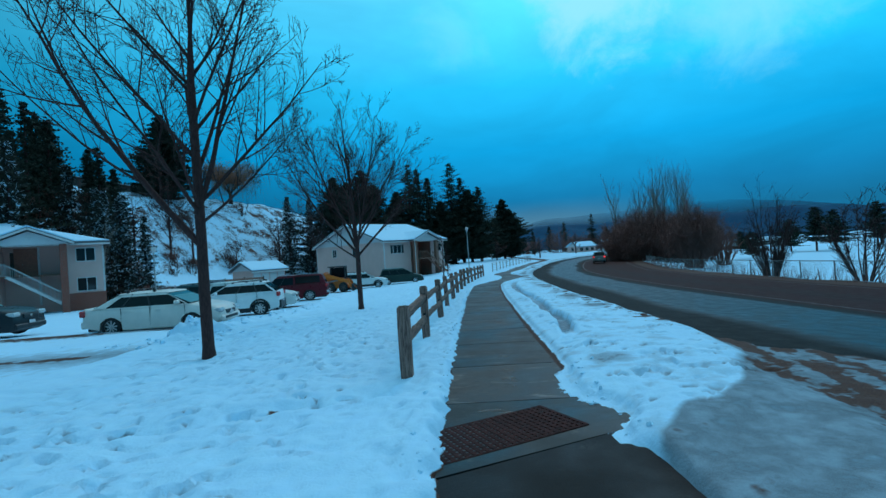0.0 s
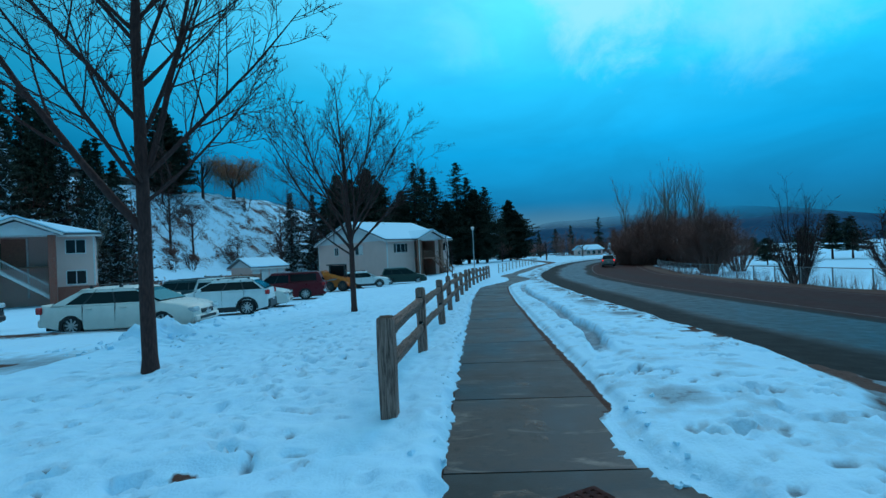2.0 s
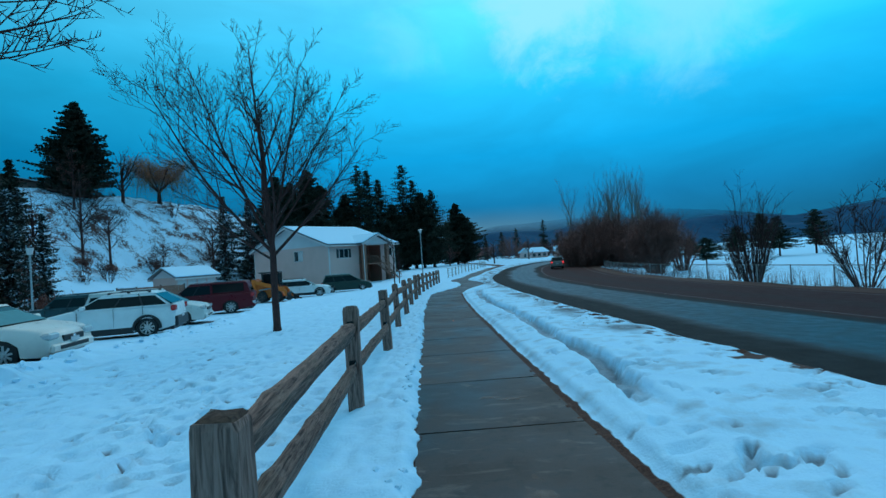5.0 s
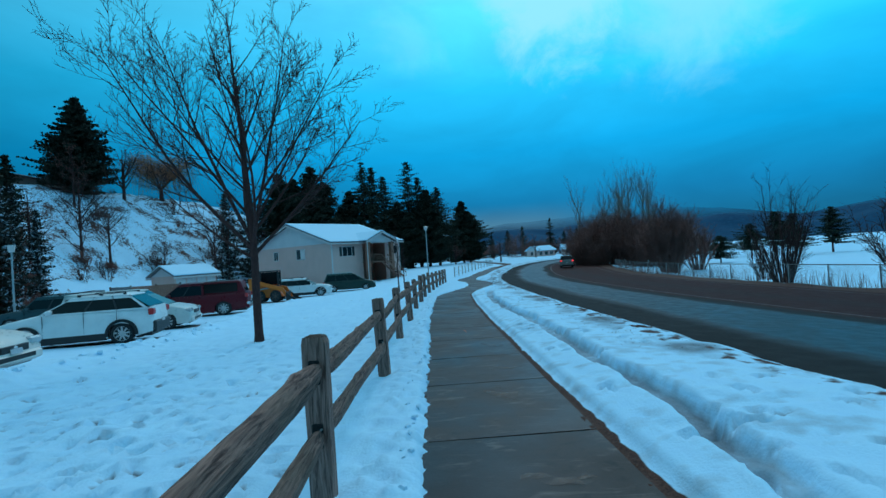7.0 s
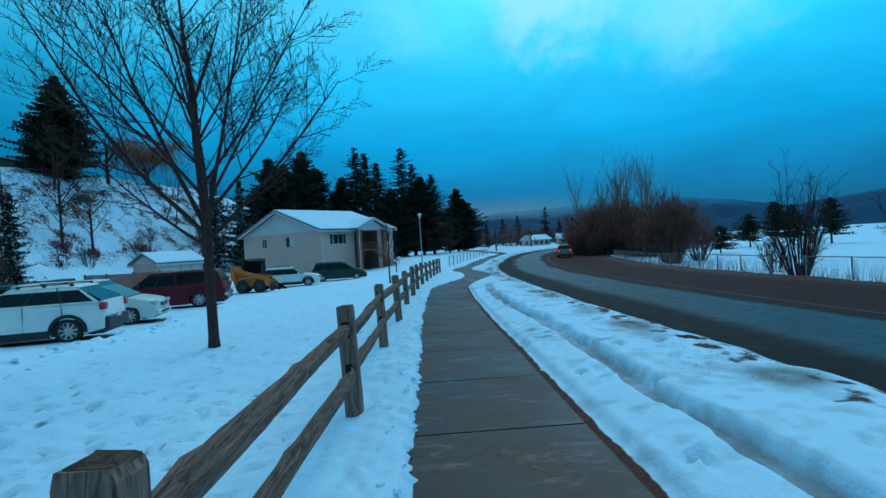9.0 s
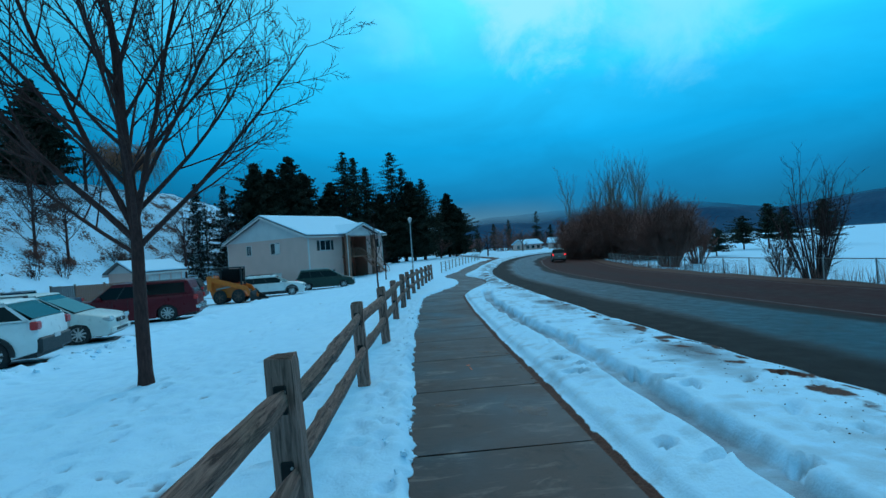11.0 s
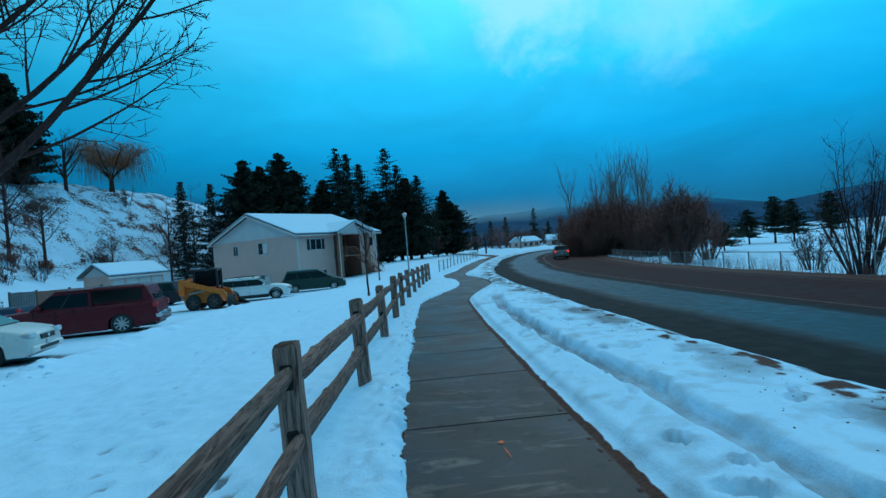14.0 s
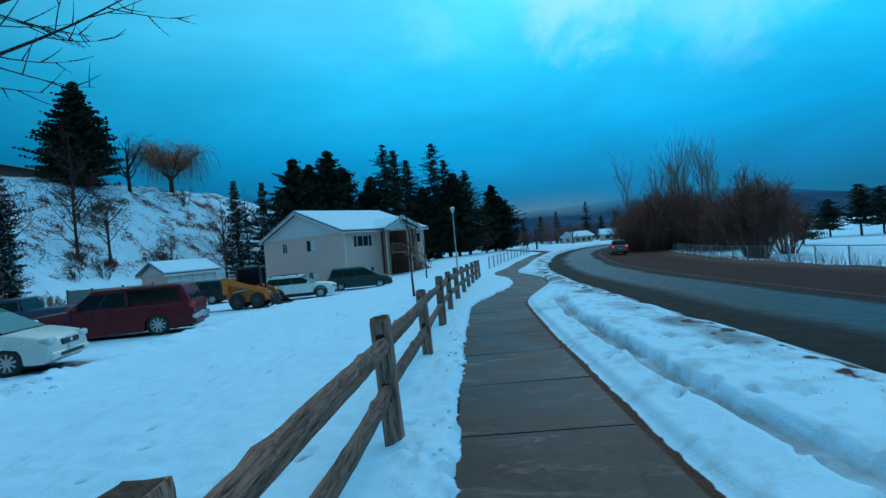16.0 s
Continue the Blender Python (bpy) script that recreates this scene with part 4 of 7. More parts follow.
# ---- apartment houses ----
def slab_poly(bm, pts, thick):
    """A flat polygon given a thickness along its normal (downwards)."""
    vs = [bm.verts.new(p) for p in pts]
    f = bm.faces.new(vs)
    f.normal_update()
    if f.normal.z < 0:
        f.normal_flip()
    r = bmesh.ops.extrude_face_region(bm, geom=[f])
    n = f.normal.copy()
    for v in [g for g in r["geom"] if isinstance(g, bmesh.types.BMVert)]:
        v.co -= n * thick
    return bm


def window(parent, m, w, h, label="", sashes=2, curtain=False):
    """A white-framed sliding window; its panes and frame are separate. m: centre of the window, local y points out of the wall."""
    holder = part("window", box_bm((-w / 2, 0.01, -h / 2), (w / 2, 0.03, h / 2)), M_PANE, parent, label)
    holder.matrix_local = m
    for i in range(sashes):
        a = -w / 2 + w * i / sashes
        if curtain and i == 0:
            part("curtain", box_bm((a + 0.05, 0.03, -h / 2 + 0.05), (a + w / sashes - 0.03, 0.036, h / 2 - 0.05)), M_TRIM, holder, "pale drawn blind")
    fb = bmesh.new()
    t = 0.07
    for lo, hi in (((-w / 2 - t, 0, -h / 2 - t), (w / 2 + t, 0.06, -h / 2)), ((-w / 2 - t, 0, h / 2), (w / 2 + t, 0.06, h / 2 + t)), ((-w / 2 - t, 0, -h / 2), (-w / 2, 0.06, h / 2)), ((w / 2, 0, -h / 2), (w / 2 + t, 0.06, h / 2)), ((-0.03, 0.012, -h / 2), (0.03, 0.05, h / 2))):
        add_box(fb, lo, hi)
    part("frame", fb, M_TRIM, holder, "white window frame")
    return holder


def shutter(parent, m, w, h):
    ob = part("shutter", box_bm((-w / 2, 0.0, -h / 2), (w / 2, 0.04, h / 2), 0.008), M_BLACK, parent, "dark louvred shutter")
    ob.matrix_local = m
    return ob


def outward(x, y, z, face):
    """A pose on a wall: face is 'front' (local -y), 'gable' (local -x) or 'back'."""
    rz = {"front": 180, "gable": 90, "right": -90}[face]
    return pose(x, y, z, 0, 0, rz)


def apartment_house(m, front, deep, eave, rise, label, stairs_to_right=True, brick_side=False, hipped=False):
    """Two storeys. Local x runs along the front, y back from it; the front wall is y=0, the gable wall x=0. The ridge runs along x."""
    h = thing("apartment_house", m, label, "house")
    pw, pd = 4.2, 1.4
    px = front * 0.42
    # walls with thickness; the entry bay is open
    wb = bmesh.new()
    add_box(wb, (0, 0, -0.8), (px, 0.25, eave))
    add_box(wb, (px + pw, 0, -0.8), (front, 0.25, eave))
    add_box(wb, (px, 2.4, -0.8), (px + pw, 2.6, eave))
    add_box(wb, (px - 0.2, 0.25, -0.8), (px, 2.6, eave))
    add_box(wb, (px + pw, 0.25, -0.8), (px + pw + 0.2, 2.6, eave))
    part("front_wall", wb, M_SIDING, h)
    part("entry_wall", box_bm((px + 0.003, 2.36, -0.8), (px + pw - 0.003, 2.397, eave)), M_SIDING if brick_side else M_ENTRY, h, "entry back wall")
    for sx_ in (px + 0.003, px + pw - 0.03):
        part("entry_wall", box_bm((sx_, -0.01, -0.8), (sx_ + 0.027, 2.35, eave)), M_SIDING if brick_side else M_ENTRY, h, "reddish-brown entry wall")
    part("gable_wall", box_bm((0, 0.25, -0.8), (0.25, deep, eave)), M_SIDING, h)
    part("gable_wall", box_bm((front - 0.25, 0.25, -0.8), (front, deep, eave)), M_SIDING, h)
    part("back_wall", box_bm((0.25, deep - 0.25, -0.8), (front - 0.25, deep, eave)), M_SIDING, h)
    for xg in (-0.02,) if hipped else (-0.02, front - 0.23):
        gb = bmesh.new()
        v = [gb.verts.new(p) for p in ((xg, -0.02, eave), (xg, deep + 0.02, eave), (xg, deep / 2, eave + rise), (xg + 0.25, -0.02, eave), (xg + 0.25, deep + 0.02, eave), (xg + 0.25, deep / 2, eave + rise))]
        for f in ((0, 1, 2), (5, 4, 3), (0, 3, 4, 1), (1, 4, 5, 2), (2, 5, 3, 0)):
            gb.faces.new([v[i] for i in f])
        part("gable", gb, M_GABLE, h, "white lapped gable")
    part("vent", box_bm((-0.08, deep / 2 - 0.28, eave + rise - 1.05), (-0.03, deep / 2 + 0.28, eave + rise - 0.55), 0.01), M_TRIM, h, "white gable vent")
    # roof: boards, fascia and snow
    o, e = 0.55, 0.5
    s = rise / (deep / 2)
    for y0, y1 in ((-e, deep / 2), (deep + e, deep / 2)):
        z0, z1 = eave - s * e, eave + rise
        xr_ = front - deep / 2 if hipped else front + o
        rb = slab_poly(bmesh.new(), [(-o, y0, z0 + 0.12), (front + o, y0, z0 + 0.12), (xr_, y1, z1 + 0.12), (-o, y1, z1 + 0.12)], 0.14)
        part("roof", rb, M_FASCIA, h, "dark-edged roof slope")
        d = -1 if y0 < y1 else 1
        sb = slab_poly(bmesh.new(), [(-o + 0.06, y0 - d * 0.08, z0 + 0.24), (front + o - 0.06, y0 - d * 0.08, z0 + 0.24), (xr_ - 0.06, y1, z1 + 0.26), (-o + 0.06, y1, z1 + 0.26)], 0.12)
        part("roof_snow", sb, M_SNOWCAP, h, "smooth snow layer on the roof")
    if hipped:
        z0, z1 = eave - s * e, eave + rise
        part("roof", slab_poly(bmesh.new(), [(front + o, -e, z0 + 0.115), (front + o, deep + e, z0 + 0.115), (front - deep / 2, deep / 2, z1 + 0.115)], 0.14), M_FASCIA, h, "dark-edged roof slope")
        part("roof_snow", slab_poly(bmesh.new(), [(front + o - 0.06, -e + 0.1, z0 + 0.236), (front + o - 0.06, deep + e - 0.1, z0 + 0.236), (front - deep / 2, deep / 2, z1 + 0.256)], 0.12), M_SNOWCAP, h, "smooth snow layer on the roof")
    for y0 in (-e, deep + e):
        part("gutter", box_bm((-o, y0 - 0.06, eave - s * e - 0.04), (front + o, y0 + 0.04, eave - s * e + 0.10), 0.02), M_TRIM, h)
    # rake boards
    for y0 in (-e, deep + e):
        a, b = Vector((-o - 0.02, y0, eave - s * e)), Vector((-o - 0.02, deep / 2, eave + rise))
        ln = (b - a).length
        ob = part("rake_board", box_bm((0, 0, -0.12), (0.04, ln, 0.1)), M_TRIM, h)
        ang = math.degrees(math.atan2(b.z - a.z, abs(b.y - a.y)))
        ob.matrix_local = pose(a.x, a.y, a.z, ang, 0, 0) if y0 < 0 else pose(a.x + 0.04, a.y, a.z, ang, 0, 180)
    # projecting entry bay with its own little gable
    bay_r, x0, x1 = 1.15, px - 0.9, px + pw + 0.9
    for sx in (x0 + 0.5, x1 - 0.5 - 0.55):
        part("pillar", box_bm((sx, -pd, -0.8), (sx + 0.5, -pd + 0.5, eave - 0.05), 0.01), M_BRICK if brick_side else M_STAIR, h, "reddish-brown entry pillar")
    xm = (x0 + x1) / 2
    gb = bmesh.new()
    v = [gb.verts.new(p) for p in ((x0 + 0.3, -pd, eave - 0.1), (x1 - 0.3, -pd, eave - 0.1), (xm, -pd, eave + bay_r - 0.12), (x0 + 0.3, -pd + 0.2, eave - 0.1), (x1 - 0.3, -pd + 0.2, eave - 0.1), (xm, -pd + 0.2, eave + bay_r - 0.12))]
    for f in ((0, 1, 2), (5, 4, 3), (0, 3, 4, 1), (1, 4, 5, 2), (2, 5, 3, 0)):
        gb.faces.new([v[i] for i in f])
    part("entry_gable", gb, M_GABLE, h, "white lapped entry gable")
    part("medallion", cyl_bm((xm, -pd - 0.03, eave + bay_r * 0.45), (xm, -pd, eave + bay_r * 0.45), 0.2, 0.2, 14), M_TRIM, h)
    yb = (bay_r + 0.12) / s
    for sx, xe in ((x0, x0), (x1, x1)):
        rb = slab_poly(bmesh.new(), [(xe, -pd - 0.45, eave - 0.05), (xm, -pd - 0.45, eave + bay_r + 0.1), (xm, yb, eave + bay_r + 0.1), (xe, 0.4, eave - 0.02)], 0.13)
        part("entry_roof", rb, M_FASCIA, h)
        sb = slab_poly(bmesh.new(), [(xe + (0.05 if xe == x0 else -0.05), -pd - 0.38, eave + 0.08), (xm, -pd - 0.38, eave + bay_r + 0.24), (xm, yb, eave + bay_r + 0.24), (xe, 0.4, eave + 0.12)], 0.13)
        part("roof_snow", sb, M_SNOWCAP, h, "smooth snow layer on the roof")
        ob = part("rake_board", box_bm((0, 0, -0.1), (math.hypot(xm - x0, bay_r + 0.15), 0.05, 0.08)), M_TRIM, h)
        an = math.degrees(math.atan2(bay_r + 0.15, xm - x0))
        ob.matrix_local = pose(xe, -pd - 0.48 if xe == x0 else -pd - 0.43, eave - 0.06, 0, -an, 0) if xe == x0 else pose(xe, -pd - 0.43, eave - 0.06, 0, -an, 180)
    # landing, doors and open stairs
    fl = eave * 0.5
    part("landing", box_bm((px - 0.15, -pd, fl - 0.12), (px + pw + 0.15, 2.4, fl)) if not brick_side else box_bm((px - 0.15, 1.1, fl - 0.12), (px + pw - 0.1, 2.35, fl)), M_STAIR, h)
    if brick_side:
        part("landing", box_bm((px - 0.15, -pd + 0.5, fl - 0.12), (px + 0.55, 1.098, fl)), M_STAIR, h)
        part("entry_panel", box_bm((px + 0.7, 2.30, fl), (px + 2.3, 2.355, eave - 0.2), 0.01), M_ENTRY, h, "reddish-brown entry recess panel")
        part("corner_post", box_bm((px + 2.3, 2.22, -0.1), (px + 2.45, 2.352, eave - 0.1), 0.01), M_TRIM, h, "white corner post")
    for dx in (px + 0.45,) if brick_side else (px + 0.45, px + pw - 1.4):
        for z in (fl,) if brick_side else (fl, -0.1):
            ob = part("door", box_bm((dx, 2.34, z), (dx + 0.95, 2.4, z + 2.05), 0.01), M_DARK, h, "dark brown entry door")
            part("door_handle", cyl_bm((dx + 0.82, 2.28, z + 1.0), (dx + 0.82, 2.34, z + 1.0), 0.03), M_STEEL, ob)
    sx, ys = (px + 0.55, -pd + 1.55) if brick_side else (px + pw * 0.5, -pd)
    n = 13
    bt = 0.011 if brick_side else 0.018
    run, dirn = 0.27, 1 if stairs_to_right else -1
    for i in range(n):
        z = fl - (i + 1) * (fl + 0.05) / n
        xa = sx + dirn * run * i
        part("stair_tread", box_bm((xa, ys - 1.05, z - 0.04), (xa + dirn * 0.3, ys - 0.02, z), 0.004), M_STAIR, h)
    end = Vector((sx + dirn * run * n, 0, -0.05))
    for yy in (ys - 1.1, ys + 0.02):
        for dz, tk in ((0.0, 0.11 if brick_side else 0.13), (0.95, 0.022 if brick_side else 0.04)):
            a, b = Vector((sx, yy, fl - 0.05 + dz)), Vector((end.x, yy, end.z + dz))
            L = (b - a).length
            ob = part("stringer" if dz == 0 else "handrail", box_bm((0, -0.025, -tk), (L, 0.025, tk)), M_TRIM if brick_side else M_STAIR, h)
            an = math.degrees(math.atan2(b.z - a.z, abs(b.x - a.x)))
            ob.matrix_local = pose(a.x, a.y, a.z, 0, -an, 0) if dirn > 0 else pose(a.x, a.y, a.z, 0, -an, 180)
        for i in range(0, n + 1):
            f = i / n
            zz = fl - 0.05 + (end.z - fl + 0.05) * f
            part("baluster", box_bm((sx + (end.x - sx) * f - bt, yy - bt, zz), (sx + (end.x - sx) * f + bt, yy + bt, zz + 0.95)), M_TRIM if brick_side else M_STAIR, h)
    yg = -pd + 0.5 if brick_side else -pd
    part("guard_rail", box_bm((px - 0.1, yg - 0.02, fl + 0.94), (sx, yg + 0.04, fl + 1.0)), M_TRIM if brick_side else M_STAIR, h)
    for i in range(9):
        xa = px + (sx - px) * i / 8
        part("baluster", box_bm((xa - bt, yg, fl), (xa + bt, yg + 0.03, fl + 0.95)), M_TRIM if brick_side else M_STAIR, h)
    # windows
    up, low = fl + 1.55, 1.5 if brick_side else 0.62
    for z in (up, low):
        window(h, outward(px * 0.48, 0, z, "front"), 1.5, 1.15, "white-framed window", 2, z == low)
        window(h, outward(px + pw + (front - px - pw) * 0.55, 0, z, "front"), 1.3, 1.1, "white-framed window", 2)
        for sgn in (-1, 1):
            shutter(h, outward(px * 0.48 + sgn * 1.05, 0, z, "front"), 0.38, 1.2)
        window(h, outward(0, deep * 0.37, z, "gable"), 1.8, 1.3 if z == up else 1.0, "white-framed window", 2, True)
        window(h, outward(0, deep * 0.70, z, "gable"), 1.0, 1.15 if z == up else 0.9, "white-framed window", 2)
        window(h, outward(front, deep * 0.3, z, "right"), 1.5, 1.2, "white-framed window", 2, True)
    # corner boards and downpipe
    for cx_, cy_ in ((-0.03, -0.03), (front - 0.09, -0.03), (-0.03, deep - 0.09)):
        part("corner_board", box_bm((cx_, cy_, -0.8), (cx_ + 0.12, cy_ + 0.12, eave)), M_TRIM, h)
    part("downpipe", cyl_bm((x0 + 0.42, -pd - 0.1, -0.6), (x0 + 0.42, -pd - 0.1, eave - 0.1), 0.05), M_TRIM, h)
    if brick_side:
        part("plinth", box_bm((-0.06, -0.06, -0.8), (px - 0.05, 0.0, 0.75)), M_BRICK, h, "red brick plinth")
        part("plinth", box_bm((px + pw + 0.05, -0.06, -0.8), (front + 0.06, 0.0, 0.75)), M_BRICK, h, "red brick plinth")
        part("plinth", box_bm((front, 0, -0.8), (front + 0.06, deep, 0.75)), M_BRICK, h, "red brick plinth")
    return h


# house ahead: its corner stands at the far end of the car park
apartment_house(pose(-12.0, 68.3, -1.65, 0, 0, 49.4), 12.3, 17.6, 5.4, 2.9, "two-storey pinkish apartment house with snowy roof and open stairs")
apartment_house(pose(-32.9 - 12.2 * 0.788, 42.0 - 12.2 * 0.616, -0.55, 0, 0, 38), 12.2, 15.0, 5.15, 2.2, "two-storey pale apartment house with brick pillars and snowy roof", True, True, True)


def garage_block(m, label):
    g = thing("garage", m, label, "garage")
    L, W, hgt, rise = 5.8, 4.0, 2.35, 1.0
    part("wall", box_bm((0, 0, -0.5), (L, W, hgt)), M_SIDING, g)
    for i in range(4):
        a = 0.2 + i * 1.4
        d = part("garage_door", box_bm((a, -0.04, -0.3), (a + 1.2, 0.0, 2.0), 0.01), M_TRIM, g, "white panelled garage door")
        for q in range(4):
            part("panel", box_bm((a + 0.06, -0.055, -0.25 + q * 0.56), (a + 1.14, -0.04, 0.25 + q * 0.56), 0.006), M_TRIM, d)
    gb = bmesh.new()
    v = [gb.verts.new(p) for p in ((-0.02, 0, hgt), (-0.02, W, hgt), (-0.02, W / 2, hgt + rise), (L + 0.02, 0, hgt), (L + 0.02, W, hgt), (L + 0.02, W / 2, hgt + rise))]
    for f in ((0, 1, 2), (5, 4, 3), (0, 3, 4, 1), (1, 4, 5, 2), (2, 5, 3, 0)):
        gb.faces.new([v[i] for i in f])
    part("gable", gb, M_GABLE, g, "white lapped gable")
    s = rise / (W / 2)
    for y0 in (-0.4, W + 0.4):
        z0 = hgt - s * 0.4
        part("roof", slab_poly(bmesh.new(), [(-0.4, y0, z0 + 0.1), (L + 0.4, y0, z0 + 0.1), (L + 0.4, W / 2, hgt + rise + 0.1), (-0.4, W / 2, hgt + rise + 0.1)], 0.12), M_FASCIA, g)
        part("roof_snow", slab_poly(bmesh.new(), [(-0.36, y0, z0 + 0.22), (L + 0.36, y0, z0 + 0.22), (L + 0.36, W / 2, hgt + rise + 0.24), (-0.36, W / 2, hgt + rise + 0.24)], 0.12), M_SNOWCAP, g, "smooth snow layer on the roof")
        part("fascia", box_bm((-0.42, y0 - 0.05, z0 - 0.12), (L + 0.42, y0 + 0.02, z0 + 0.08)), M_TRIM, g)
    return g


garage_block(pose(-29.4, 64.0, -1.45, 0, 0, 64), "low pinkish row garage with four white doors and snowy roof")


# ---- vehicles ----
def loft_outline(outline, half, round_=0.07, tuck=0.05):
    """A body made of a side outline carried across the width, with rounded shoulders and drawn-in ends."""
    bm = bmesh.new()
    cx = sum(p[0] for p in outline) / len(outline)
    zs = [p[1] for p in outline]
    zm = (min(zs) + max(zs)) / 2
    length = max(p[0] for p in outline) - min(p[0] for p in outline)
    slices = [(-half, round_), (-half + round_ * 0.35, round_ * 0.35), (-half + round_, 0.0), (0.0, -tuck * 0.3), (half - round_, 0.0), (half - round_ * 0.35, round_ * 0.35), (half, round_)]
    rings = []
    for y, inset in slices:
        k_ = abs(y) / half
        ring = []
        for x, z in outline:
            e = abs(x - cx) / (length / 2)
            xx = cx + (x - cx) * (1 - (inset * 1.2 + tuck * k_ * k_) / (length / 2) * (1 if e > 0.85 else 0.2))
            zz = z - inset * 0.8 * (1 if z > zm else 0)
            bow = 1 - 0.05 * max(0, e - 0.7) / 0.3 - 0.03 * (z - zm) / max(0.1, max(zs) - zm) * (1 if z > zm else 0)
            ring.append(bm.verts.new((xx, y * bow, zz)))
        rings.append(ring)
    n = len(outline)
    for a, b in zip(rings, rings[1:]):
        for i in range(n):
            bm.faces.new((a[i], a[(i + 1) % n], b[(i + 1) % n], b[i]))
    bm.faces.new(rings[0])
    bm.faces.new(list(reversed(rings[-1])))
    return bm


def quad_plate(pts, thick=0.012):
    bm = bmesh.new()
    vs = [bm.verts.new(p) for p in pts]
    f = bm.faces.new(vs)
    f.normal_update()
    r = bmesh.ops.extrude_face_region(bm, geom=[f])
    n = f.normal.copy()
    for v in [g for g in r["geom"] if isinstance(g, bmesh.types.BMVert)]:
        v.co -= n * thick
    return bm


def wheel(parent, x, y, r, w, spokes, side, rim=None):
    """Tyre with rounded shoulders, and a rim with spokes under it."""
    prof = [(-w / 2, r * 0.68), (-w / 2, r * 0.9), (-w * 0.36, r), (w * 0.36, r), (w / 2, r * 0.9), (w / 2, r * 0.68)]
    bm, rings = bmesh.new(), []
    seg = 24
    for q in range(seg):
        an = 2 * math.pi * q / seg
        rings.append([bm.verts.new((math.cos(an) * pr, py, math.sin(an) * pr)) for py, pr in prof])
    for q in range(seg):
        a, b = rings[q], rings[(q + 1) % seg]
        for i in range(len(prof) - 1):
            bm.faces.new((a[i], a[i + 1], b[i + 1], b[i]))
    wh = part("wheel", bm, M_RUBBER, parent, "black rubber tyre", smooth=True)
    wh.matrix_local = pose(x, y, r)
    rb = cyl_bm((0, -side * 0.02, 0), (0, side * w * 0.28, 0), r * 0.70, r * 0.70, 20)
    part("hub", rb, M_BLACK, wh)
    sb = bmesh.new()
    for q in range(spokes):
        m = Matrix.Rotation(2 * math.pi * q / spokes, 4, "Y")
        add_box(sb, (-r * 0.07, side * w * 0.28 - 0.01, 0.03), (r * 0.07, side * w * 0.28 + 0.025, r * 0.66), 0.0, m)
    for q in range(20):
        m = Matrix.Rotation(2 * math.pi * q / 20, 4, "Y")
        add_box(sb, (-r * 0.11, side * w * 0.28 - 0.01, r * 0.64), (r * 0.11, side * w * 0.28 + 0.03, r * 0.71), 0.0, m)
    add_cyl(sb, (0, side * w * 0.28, 0), (0, side * (w * 0.28 + 0.035), 0), r * 0.15, r * 0.13, 12)
    part("rim", sb, rim or M_ALLOY, wh, "dark steel rim" if rim else "silver alloy rim")
    return wh


